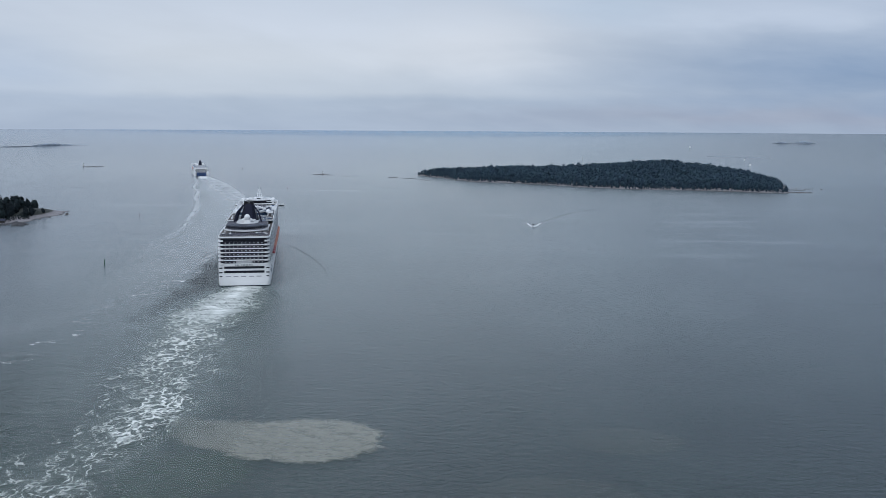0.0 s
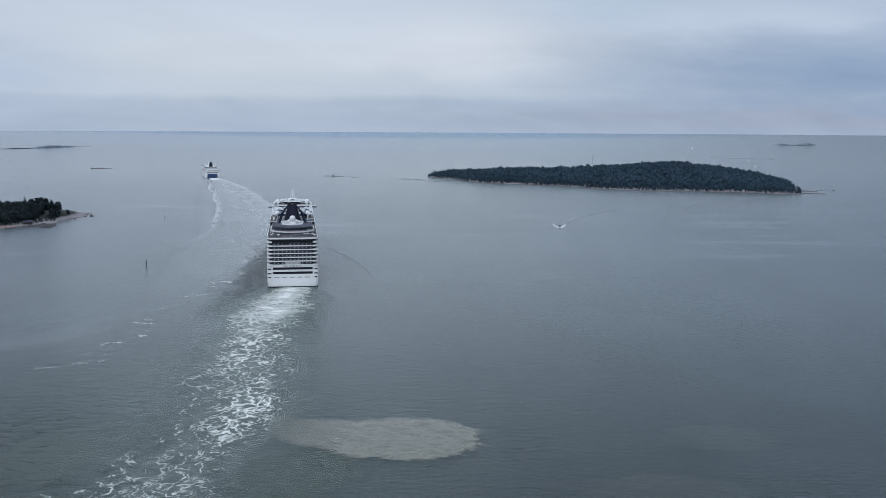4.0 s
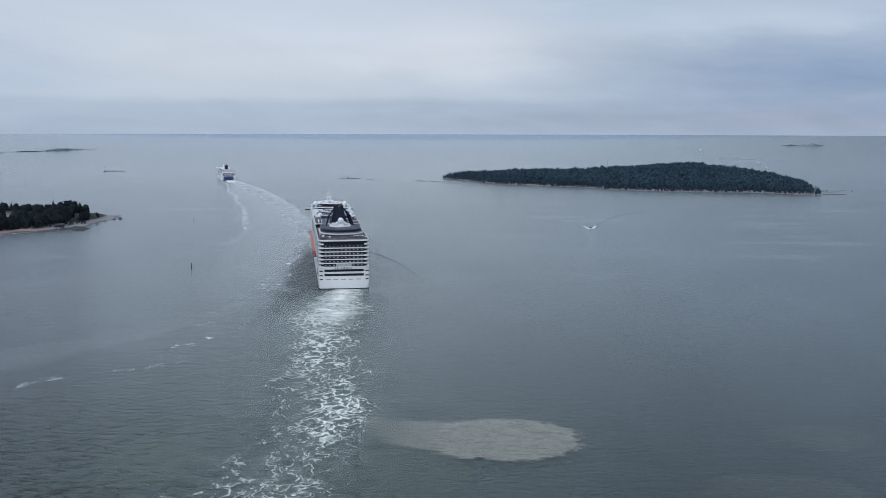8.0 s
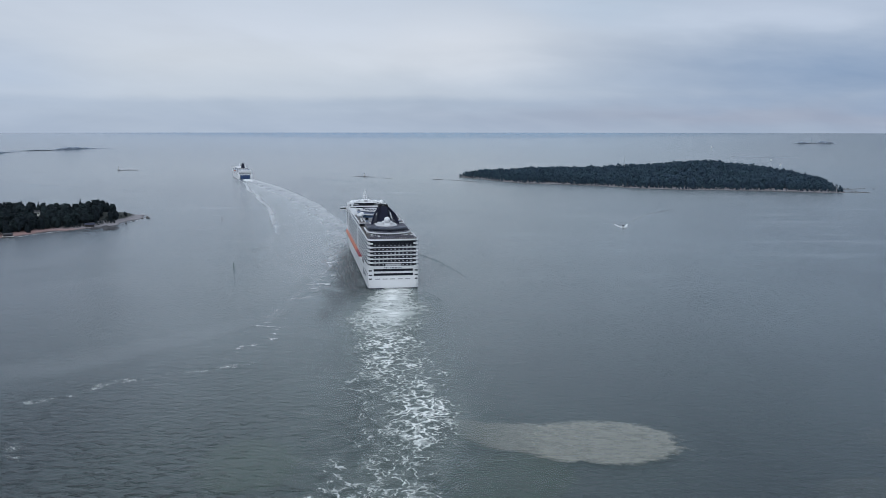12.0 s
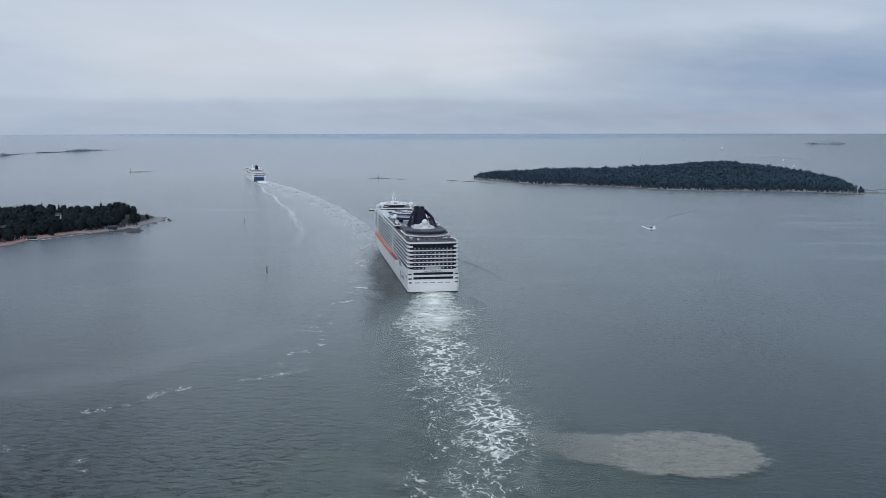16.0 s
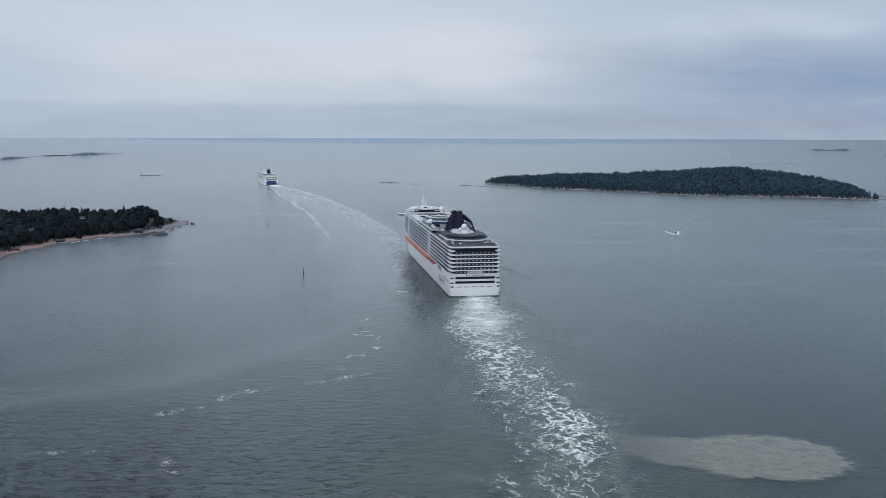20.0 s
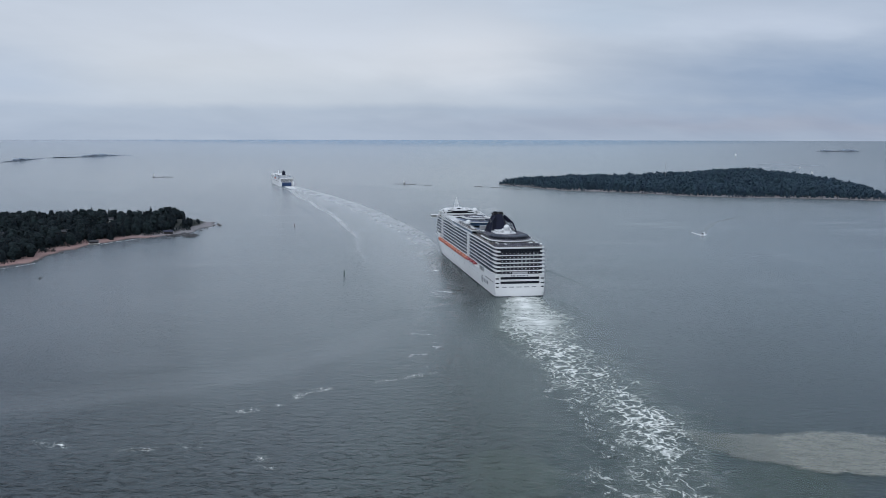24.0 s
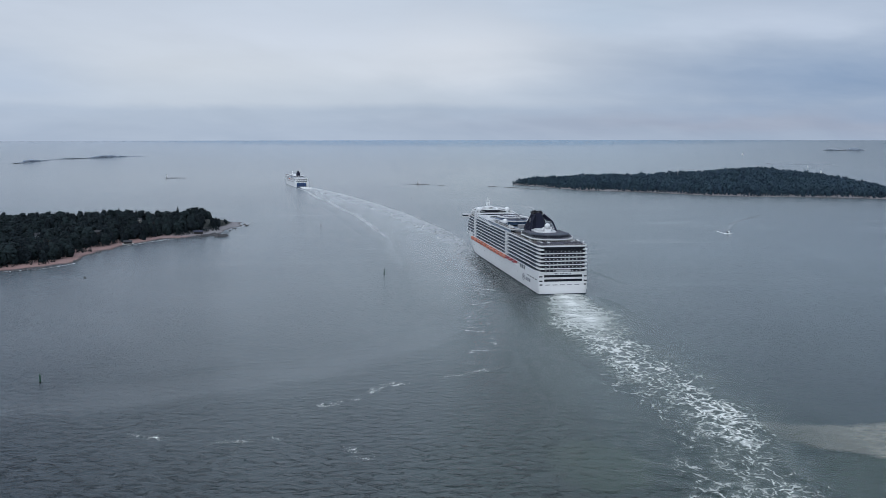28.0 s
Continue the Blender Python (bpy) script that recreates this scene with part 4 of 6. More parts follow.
for z in (10.0, 13.4):
    for s in (-1, 1):
        part("quarter_window", Shape().box(*sorted((s * 15.9, s * 18.3)), -0.15, 0.6, z, z + 0.9), GLASS, ship)
# name on the stern, as plain bars
_x = -6.6
for k, wd in enumerate((1.0, 1.0, 0.7, 0.0, 0.9, 0.9, 1.0, 0.8, 0.9, 0.7, 0.5, 0.9)):
    if wd:
        part("name_bar", Shape().box(_x, _x + wd * 0.72, -0.1, 0.4, 15.6, 16.4 + 0.25 * (k % 3 == 0)), GREY, ship, "grey lettering bar across the stern")
    _x += max(wd, 0.8) + 0.2

DECKS = [16.8 + 2.9 * k for k in range(7)]  # floors of the balcony decks
for i, z in enumerate(DECKS):
    end = 262.0 + (7 - i) * 1.2 if i < 4 else 264.0 - 2.0 * (i - 4)
    # cabin wall behind the balconies, their shade put into its dark colour
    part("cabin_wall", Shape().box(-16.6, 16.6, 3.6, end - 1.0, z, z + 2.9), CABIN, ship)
    # white deck edge with its parapet, cut at the stern corners
    ring = arc(15.0, 4.2, 3.7, 3.4, -90, 0, 5) + [(18.7, end - 8), (14.0, end)] + [(-14.0, end), (-18.7, end - 8)] + arc(-15.0, 4.2, 3.7, 3.4, 180, 270, 5)
    part("deck_edge", Shape().prism(ring, z - 0.28, z + 0.40), WHITE, ship)
    rail = Shape()
    for s in (-1, 1):
        rail.box(*sorted((s * 18.45, s * 18.6)), 8.0, end - 9.0, z + 0.40, z + 1.0)
    part("balcony_glass", rail, BLUEGLASS, ship)
    div = Shape()
    for s in (-1, 1):
        y = 7.0
        while y < end - 8:
            if s < 0 and y < 165:
                part("balcony_divider", Shape().box(-18.0, -16.4, y, y + 0.16, z + 0.42, z + 2.62), DIVIDER, ship)
            else:
                div.box(*sorted((s * 16.4, s * 18.0)), y, y + 0.13, z + 0.42, z + 2.62)
            y += 5.6 if (int(y) % 3) else 2.8
    tagged(part("balcony_partitioning", div, DIVIDER, ship), kind="stuff")
    # stern cabins: dark recess, parapet, pale curtains and dividers
    if i < 6:
        part("stern_recess", Shape().box(-14.7, 14.7, 0.1, 0.7, z + 0.5, z + 2.6), GLASS, ship)
        part("stern_parapet", Shape().box(-14.9, 14.9, -0.15, 0.6, z - 0.30, z + 0.45, 0.1), WHITE, ship)
        r = random.Random(40 + i)
        for k in range(10):
            x = -13.4 + 2.95 * k
            if i == 0 and 2 < k < 7:
                continue
            part("curtain", Shape().box(x - 0.40, x + 0.35 + 0.25 * r.random(), -0.02, 0.2, z + 1.0, z + 1.75 + 0.3 * r.random()), CURTAIN, ship)
        if i == 0:
            part("stern_lounge_front", Shape().box(-5.9, 5.9, -0.2, 0.4, z + 0.7, z + 2.2, 0.1), CURTAIN, ship)
    for s in (-1, 1):
        part("stern_balcony", Shape().prism([(s * x, y) for x, y in arc(16.2, 1.6, 2.6, 2.6, -90, 0, 5) + [(18.8, 9.0), (15.0, 9.0), (15.0, -1.0)]][::s], z - 0.36, z + 0.72), WHITE, ship)
part("top_stern_band", Shape().box(-15.6, 15.6, -0.1, 0.8, DECKS[6] + 0.7, DECKS[6] + 2.5), GLASS, ship)

# upper deck and its loungers
TOP = DECKS[6] + 2.9
ring = arc(14.6, 4.0, 4.3, 4.6, -90, 0, 6) + [(18.9, 150.0), (18.6, 246.0), (15.0, 258.0), (-15.0, 258.0), (-18.6, 246.0), (-18.9, 150.0)] + arc(-14.6, 4.0, 4.3, 4.6, 180, 270, 6)
part("lido_deck_edge", Shape().prism(ring, TOP - 0.55, TOP + 0.55), WHITE, ship)
part("lido_deck", Shape().prism([(x * 0.975, 3.5 + (y - 3.5) * 0.985 + 0.6) for x, y in ring], TOP + 0.56, TOP + 0.62), TEAK, ship, "brown planked sun deck")
r = random.Random(7)
lo = Shape()
for k in range(420):
    y = r.uniform(2.0, 17.0) if k < 260 else r.uniform(92.0, 210.0)
    x = r.uniform(-17.2, 17.2) if k < 260 else r.choice((-1, 1)) * r.uniform(12.5, 17.4)
    lo.box(x - 0.3, x + 0.3, y, y + 1.7, TOP + 0.62, TOP + 1.0 + 0.5 * r.random())
tagged(part("deck_furniture", lo, LOUNGE, ship, "dark sun loungers crowded on the deck"), kind="stuff")
pl = Shape()
for k in range(26):
    x = -17.5 + 35 * k / 25
    pl.tube((x, 0.2 + 2.2 * (abs(x) / 17.5) ** 4, TOP + 0.5), (x, 0.2 + 2.2 * (abs(x) / 17.5) ** 4, TOP + 1.7), 0.07, n=4)
part("stern_rail", pl, WHITE, ship)

# terrace house at the foot of the funnel
house = [(17.0, 60.0), (17.0, 34.0)] + arc(0, 34.0, 17.0, 17.0, 0, -180, 16) + [(-17.0, 34.0), (-17.0, 60.0)]
inner = [(x * 0.90, 60 + (y - 60) * 0.94) for x, y in house]
part("terrace_wall", Shape().prism(inner[::-1], TOP + 0.6, TOP + 2.4), GLASS, ship)
part("terrace_edge", Shape().prism(house[::-1], TOP + 2.2, TOP + 2.95), WHITE, ship, "curved white terrace rim")
part("terrace_deck", Shape().prism([(x * 0.94, 60 + (y - 60) * 0.96) for x, y in house][::-1], TOP + 2.95, TOP + 3.05), TEAK, ship)
upper = [(x * 0.93, 61 + (y - 60) * 0.92) for x, y in house]
part("lounge_windows", Shape().prism(upper[::-1], TOP + 3.0, TOP + 5.2), GLASS, ship, "slanting dark lounge windows")
mu = Shape()
for k in range(30):
    a = radians(-180 + 180 * k / 29)
    mu.box(15.85 * math.cos(a) - 0.09, 15.85 * math.cos(a) + 0.09, 37.1 + 15.7 * math.sin(a) - 0.12, 37.1 + 15.7 * math.sin(a) + 0.12, TOP + 3.0, TOP + 5.2)
part("window_mullions", mu, DIVIDER, ship)
part("lounge_roof", Shape().prism([(x * 0.90, 61 + (y - 60) * 0.89) for x, y in house][::-1], TOP + 5.2, TOP + 5.6, 0.96), LOUNGE, ship, "dark louvred roof over the lounge")
for k in range(46):
    a = radians(-184 + 188 * k / 45)
    c, s = math.cos(a), math.sin(a)
    part("louvre", Shape().loft([[(q * c - 0.13 * s, 37.4 + q * 1.02 * s + 0.13 * c, z), (q * c + 0.13 * s, 37.4 + q * 1.02 * s - 0.13 * c, z), (q * c + 0.13 * s, 37.4 + q * 1.02 * s - 0.13 * c, z - 0.3), (q * c - 0.13 * s, 37.4 + q * 1.02 * s + 0.13 * c, z - 0.3)] for q, z in ((8.4, TOP + 6.1), (15.2, TOP + 5.75))]), DIVIDER, ship)
part("upper_deck", Shape().prism([(x * 0.50, 61 + (y - 60) * 0.52) for x, y in house][::-1], TOP + 5.6, TOP + 6.3, 0.97), DECKWHITE, ship, "pale deck round the funnel")
part("machinery_house", Shape().box(-6.4, 6.0, 46.5, 60.0, TOP + 6.3, TOP + 7.2, 0.8), DECKWHITE, ship)
part("radome_stand", Shape().box(-2.2, 2.6, 41.5, 46.0, TOP + 5.8, TOP + 8.3, 0.4), WHITE, ship)
part("radome", Shape().ball((0.2, 43.6, TOP + 10.6), 2.35), WHITE, ship, "white satellite dome", smooth=True)
for x in (-2.6, 3.0):
    part("radome", Shape().ball((x, 44.4, TOP + 8.6), 1.2, 10, 6), WHITE, ship, "small white satellite dome", smooth=True)

r = random.Random(23)
lo = Shape()
for k in range(110):
    a, q = r.uniform(-math.pi, 0), r.uniform(15.4, 16.2)
    x, y = q * math.cos(a), 34.6 + q * math.sin(a)
    lo.box(x - 0.35, x + 0.35, y - 0.35, y + 0.35, TOP + 3.0, TOP + 3.5 + 0.6 * r.random())
tagged(part("terrace_furniture", lo, LOUNGE, ship, "dark chairs and tables along the terrace"), kind="stuff")
for k in range(34):
    a = radians(-180 + 180 * k / 33)
    x, y = 16.9 * math.cos(a), 34.0 + 16.9 * math.sin(a)
    part("terrace_post", Shape().tube((x, y, TOP + 0.6), (x, y, TOP + 4.0), 0.09, n=5), WHITE, ship)
for k in range(9):
    x, y = r.choice((-1, 1)) * r.uniform(9.0, 16.5), r.uniform(3.0, 15.0)
    part("parasol", Shape().tube((x, y, TOP + 0.6), (x, y, TOP + 2.6), 0.06, n=5).loft([[(x + q * math.cos(0.785 * i), y + q * math.sin(0.785 * i), z) for i in range(8)] for q, z in ((1.15, TOP + 2.3), (0.1, TOP + 2.9))]), DECKWHITE, ship)

# funnel: a swept navy casing with slatted side wings and a bundle of uptakes
FZ = TOP + 6.0


def funnel_ring(z):
    t = (z - FZ) / 13.0
    wx, y0, y1 = 6.8 - 3.2 * t ** 0.8, 60.0 + 9.0 * t ** 0.85, 94.0 - 13.0 * t ** 0.8
    return [(-wx, y0 + 3, z), (-wx * 0.6, y0, z), (wx * 0.6, y0, z), (wx, y0 + 3, z), (wx, y1 - 4, z), (wx * 0.55, y1, z), (-wx * 0.55, y1, z), (-wx, y1 - 4, z)]


funnel = part("funnel", Shape().loft([funnel_ring(FZ - 5 + 18 * k / 9) if k > 2 else [(x, y, FZ - 6 + 2 * k) for x, y, _ in funnel_ring(FZ)] for k in range(10)]), NAVY, ship, "navy blue swept funnel casing")
for k in range(5):
    x = (-2.2, 2.2, -2.2, 2.2, 0)[k]
    y = (71.5, 71.5, 76.5, 76.5, 79.0)[k]
    part("uptake", Shape().tube((x, y, FZ + 11), (x, y - 0.8, FZ + 14.8 - 0.3 * k), 1.5, 1.4, 12), SOOT, funnel, "sooty black exhaust pipe")
part("uptake_collar", Shape().box(-3.9, 3.9, 69.0, 80.5, FZ + 12.2, FZ + 13.4, 1.0), SOOT, funnel)
for s in (-1, 1):
    # an open wing of curved bars from the uptakes down to the terrace rim
    for k in range(8):
        y = 57.0 + 3.2 * k
        low, high = (s * (10.8 - 0.2 * k), y - 3.5, FZ - 1.2), (s * 3.6, y * 0.45 + 42.0, FZ + 11.6)
        knee = (s * (8.2 - 0.2 * k), y * 0.8 + 12.0, FZ + 6.8)
        part("funnel_slat", Shape().tube(low, knee, 0.20, n=6).tube(knee, high, 0.20, n=6), NAVY, funnel)
    for a, b in (((11.2, 53.0, FZ - 2.0), (8.5, 58.0, FZ + 7.0)), ((8.5, 58.0, FZ + 7.0), (3.8, 66.0, FZ + 12.2))):
        part("funnel_wing_edge", Shape().tube((s * a[0], *a[1:]), (s * b[0], *b[1:]), 0.62, n=8), NAVY, funnel)
    part("funnel_wing_rail", Shape().tube((s * 10.8, 53.5, FZ - 1.0), (s * 9.4, 78.0, FZ - 1.0), 0.5, n=6).tube((s * 8.3, 58.0, FZ + 6.8), (s * 7.0, 74.0, FZ + 6.8), 0.3, n=6), NAVY, funnel)
    part("funnel_emblem", Shape().box(*sorted((s * 4.6, s * 5.4)), 74, 78, FZ + 4.0, FZ + 8.0), DECKWHITE, funnel)

# thin exhaust drifting from the uptakes


def smoke_material():
    m = bpy.data.materials.new("thin_exhaust_smoke")
    m.use_nodes = True
    n = Nodes(m.node_tree)
    vec = n.coords("Object")
    away = n.math("MULTIPLY", n.split(vec)[0], -0.07)
    b = n.add("ShaderNodeBsdfPrincipled")
    b.inputs["Base Color"].default_value = (0.8, 0.82, 0.84, 1)
    b.inputs["Roughness"].default_value = 1.0
    b.inputs["Specular IOR Level"].default_value = 0.0
    n.link(n.math("MULTIPLY", n.ramp(away, [(0.05, 0.34), (0.45, 0.20), (1.0, 0.0)]), n.ramp(n.noise(vec, 0.3, 4.0, 0.6), [(0.35, 0.3), (0.6, 1.0)])), b.inputs["Alpha"])
    o = n.add("ShaderNodeOutputMaterial")
    n.link(b.outputs[0], o.inputs[0])
    return m


SMOKE = smoke_material()
rings = []
for k in range(15):
    q = k / 14
    c, wide = (-0.8 - 14.0 * q, 74.5 + 3.0 * q, FZ + 14.6 + 4.2 * q ** 0.6), 0.6 + 1.7 * q ** 0.8 + 0.3 * math.sin(9 * q)
    rings.append([(c[0] + 0.3 * math.sin(5 * k), c[1] + wide * math.cos(0.5236 * i), c[2] + 0.8 * wide * math.sin(0.5236 * i)) for i in range(12)])
smoke = tagged(part("smoke", Shape().loft(rings), SMOKE, ship, "thin white exhaust drifting off the funnel", smooth=True), kind="stuff")
smoke.visible_shadow = False

# amidships: pools, galleries, raised oval decks
part("pool_deck", Shape().box(-14.0, 14.0, 92, 214, TOP + 0.60, TOP + 0.72), BLUEDECK, ship)
for y0, y1 in ((100, 116), (186, 200)):
    part("pool_coaming", Shape().box(-6.4, 6.4, y0 - 1.2, y1 + 1.2, TOP + 0.7, TOP + 1.5, 2.0), DECKWHITE, ship)
    part("pool", Shape().box(-5.2, 5.2, y0, y1, TOP + 1.5, TOP + 1.56, 1.6), POOL, ship, "small turquoise swimming pool")
for s in (-1, 1):
    part("side_gallery", Shape().box(*sorted((s * 12.8, s * 18.8)), 86, 214, TOP + 3.0, TOP + 3.7, 0.5), WHITE, ship)
    part("gallery_glass", Shape().box(*sorted((s * 18.2, s * 18.4)), 88, 212, TOP + 0.6, TOP + 3.0), BLUEGLASS, ship)
    part("gallery_floor", Shape().box(*sorted((s * 13.2, s * 18.3)), 87, 150, TOP + 3.7, TOP + 3.76), TEAK, ship)
    part("gallery_floor", Shape().box(*sorted((s * 13.2, s * 18.3)), 150, 213, TOP + 3.7, TOP + 3.76), DECKWHITE, ship, "pale painted gallery deck")
    po = Shape()
    for k in range(22):
        po.tube((s * 13.2, 88 + 5.9 * k, TOP + 0.6), (s * 13.2, 88 + 5.9 * k, TOP + 3.0), 0.16, n=5)
    part("gallery_posts", po, WHITE, ship)
for yc, rx, ry, z, h in ((152.0, 16.5, 22.0, TOP + 3.2, 2.4), (158.0, 12.5, 15.0, TOP + 5.6, 1.9)):
    o = arc(0, yc, rx, ry, 0, 360, 28)[:-1]
    part("oval_house", Shape().prism([(x * 0.9, yc + (y - yc) * 0.9) for x, y in o], z - 0.8, z + h - 0.4), BLUEGLASS, ship)
    part("oval_deck", Shape().prism(o, z + h - 0.4, z + h + 0.3), DECKWHITE, ship, "white oval sun deck tier")
    part("oval_floor", Shape().prism([(x * 0.95, yc + (y - yc) * 0.95) for x, y in o], z + h + 0.3, z + h + 0.46), BLUEDECK if rx > 14 else DECKWHITE, ship)
    r2 = random.Random(int(yc))
    lo = Shape()
    for k in range(90):
        a, q = r2.uniform(0, 6.28), r2.uniform(0.5, 0.92)
        x, y = rx * q * math.cos(a), yc + ry * q * math.sin(a)
        lo.box(x - 0.3, x + 0.3, y - 0.8, y + 0.8, z + h + 0.46, z + h + 0.9 + 0.5 * r2.random())
    tagged(part("deck_furniture", lo, LOUNGE, ship), kind="stuff")
part("water_slide", Shape().tube((6, 126, TOP + 6.5), (11, 134, TOP + 8.0), 0.9, n=8).tube((11, 134, TOP + 8), (4, 142, TOP + 9.5), 0.9, n=8).tube((4, 142, TOP + 9.5), (4, 142, TOP + 4), 0.5, n=8), DECKWHITE, ship, "white looping water slide")
part("games_court", Shape().box(-10, 10, 93, 98, TOP + 3.4, TOP + 6.6, 0.5), STEEL, ship)
for x in (-13.4, 13.4):
    part("radome", Shape().ball((x, 128.0, TOP + 6.6), 2.1), WHITE, ship, "white satellite dome", smooth=True)
    part("radome_stand", Shape().tube((x, 128.0, TOP + 3.7), (x, 128.0, TOP + 5.0), 0.8), WHITE, ship)

# rails, wind screens, lockers and awnings on the open decks
r = random.Random(17)
for s in (-1, 1):
    rail = Shape()
    for z, x, y0, y1 in ((TOP + 1.6, 18.7, 20, 86), (TOP + 4.8, 18.6, 88, 212), (TOP + 4.8, 13.0, 88, 212)):
        rail.box(*sorted((s * x, s * (x - 0.12))), y0, y1, z - 0.12, z)
        for k in range(int((y1 - y0) / 4)):
            rail.box(*sorted((s * x, s * (x - 0.1))), y0 + 4 * k, y0 + 4 * k + 0.1, z - 1.1, z)
    part("deck_rail", rail, WHITE, ship)
    part("awning", Shape().box(*sorted((s * 13.6, s * 17.6)), 118, 132, TOP + 6.0, TOP + 6.3, 0.4), DECKWHITE, ship, "white canvas awning")
    for k in range(4):
        part("awning_post", Shape().tube((s * (13.9 if k % 2 else 17.3), 119 + 12 * (k // 2), TOP + 3.7), (s * (13.9 if k % 2 else 17.3), 119 + 12 * (k // 2), TOP + 6.0), 0.1, n=5), WHITE, ship)
for k in range(46):
    y = r.uniform(88, 212)
    x = r.choice((-1, 1)) * r.uniform(8.0, 17.6)
    z = TOP + (3.76 if abs(x) > 13.2 else 0.72)
    a, b, h = r.uniform(0.5, 1.5), r.uniform(0.6, 2.4), r.uniform(0.6, 1.9)
    part("deck_locker", Shape().box(x - a, x + a, y - b, y + b, z, z + h, 0.15), r.choice((DECKWHITE, WHITE, STEEL, BLUEGLASS)), ship)
for k in range(10):
    x, y = -9.0 + 2.0 * k, 88.0 + 0.6 * (k % 3)
    part("vent_cowl", Shape().tube((x, y, TOP + 0.6), (x, y, TOP + 2.8), 0.5, 0.5, 8).tube((x, y, TOP + 2.8), (x, y - 0.7, TOP + 3.3), 0.6, 0.7, 8), WHITE, ship)

# forward block with sloping aft edge, bridge wings, observation lounge, mast
FRONT = 258.0
for i in range(3):
    z = TOP + 0.3 + 1.85 * i
    y0 = 214.0 + 7.0 * i
    part("forward_cabin_wall", Shape().box(-16.2, 16.2, y0 + 2, FRONT - 3 - 1.5 * i, z, z + 1.85), GLASS, ship)
    ring = [(18.6, y0 - 7), (18.6, FRONT - 12 - 2 * i), (13.0, FRONT - 2 * i), (-13.0, FRONT - 2 * i), (-18.6, FRONT - 12 - 2 * i), (-18.6, y0 - 7), (-15.8, y0 + 1), (15.8, y0 + 1)]
    part("forward_deck_edge", Shape().prism(ring, z + 1.4, z + 1.98), WHITE, ship)
part("forward_deck", Shape().prism([(x * 0.95, 242 + (y - 242) * 0.93) for x, y in ring], z + 1.98, z + 2.06), DECKWHITE, ship)
for s in (-1, 1):
    for k in range(3):
        a, b, lo, hi = 170 - 6 * k, 226 - 4 * k, TOP + 3.1 - 2.0 * k, TOP + 6.9 - 2.2 * k
        ring = lambda x: [(x, a, lo), (x, b, hi), (x, b, hi - 0.7), (x, a, lo - 0.6)]
        part("sloping_screen", Shape().loft([ring(s * 18.75), ring(s * 19.05)]), WHITE, ship)
    part("stair_tower", Shape().box(*sorted((s * 17.2, s * 19.0)), 99, 106, 17.4, TOP + 1.0, 0.3), DECKWHITE, ship, "pale panelled stair tower on the ship's side")
    part("stair_tower", Shape().box(*sorted((s * 17.2, s * 19.0)), 222, 227, 17.4, TOP + 6.8, 0.3), DECKWHITE, ship, "pale panelled stair tower on the ship's side")
    wing = part("bridge_wing", Shape().box(*sorted((s * 16.0, s * 24.6)), 253.5, 258.5, 34.6, 37.4, 0.6), WHITE, ship, "white bridge wing overhanging the side")
    part("bridge_window", Shape().box(*sorted((s * 18.9, s * 24.8)), 253.2, 258.7, 35.7, 36.7, 0.5), GLASS, wing)
CAP = TOP + 6.6
part("observation_wall", Shape().prism(arc(0, 240, 15.0, 13.0, 0, 360, 28)[:-1], CAP - 1.4, CAP + 0.6), GLASS, ship)
part("observation_roof", Shape().prism(arc(0, 240, 16.4, 14.4, 0, 360, 28)[:-1], CAP + 0.5, CAP + 1.1, 0.93), DECKWHITE, ship, "white curved lounge roof")
part("top_house", Shape().box(-4.5, 4.5, 234, 246, CAP + 1.2, CAP + 2.6, 1.0), WHITE, ship)
part("top_house_window", Shape().box(-1.6, 1.6, 233.8, 234.2, CAP + 1.4, CAP + 2.3), GLASS, ship)
for x, y, a, b, h in ((-8.5, 229.5, 1.6, 1.0, 1.1), (7.4, 230.0, 1.3, 0.9, 1.3), (-6.4, 240.0, 1.0, 1.6, 1.8), (9.0, 238.0, 1.2, 1.2, 1.4)):
    part("roof_housing", Shape().box(x - a, x + a, y - b, y + b, CAP + 1.0, CAP + 1.0 + h, 0.2), DECKWHITE, ship)
for s in (-1, 1):
    part("radome", Shape().ball((s * 14.6, 226, CAP + 1.2), 2.4), WHITE, ship, "large white satellite dome", smooth=True)
    part("radome_stand", Shape().tube((s * 14.6, 226, CAP - 2.2), (s * 14.6, 226, CAP - 0.4), 1.2), WHITE, ship)
    part("roof_vault", Shape().loft([[(s * 9.0 + 3.6 * math.cos(radians(a)), y, CAP + 0.6 + 1.2 * math.sin(radians(a))) for a in range(0, 181, 20)] for y in (230, 246)]), WHITE, ship)
mast = part("mast", Shape().tube((0, 247.6, CAP + 1.0), (0, 247, CAP + 12.4), 0.45, 0.22, 6), WHITE, ship, "thin white lattice radar mast")
for s in (-1, 1):
    part("mast_leg", Shape().tube((s * 2.4, 245.6, CAP + 1.0), (s * 0.8, 247, CAP + 10.0), 0.26, 0.18, 6), WHITE, mast)
    part("lantern", Shape().ball((s * 1.9, 246.8, CAP + 6.3), 0.32, 8, 5), DECKWHITE, mast)
for k in range(6):
    z, wd = CAP + 2.0 + 1.35 * k, 2.2 - 0.24 * k
    part("brace", Shape().tube((-wd, 246.1 + 0.25 * k, z), (wd, 246.4 + 0.25 * k, z + 1.1), 0.09, n=5).tube((wd, 246.1 + 0.25 * k, z), (-wd, 246.4 + 0.25 * k, z + 1.1), 0.09, n=5), WHITE, mast)
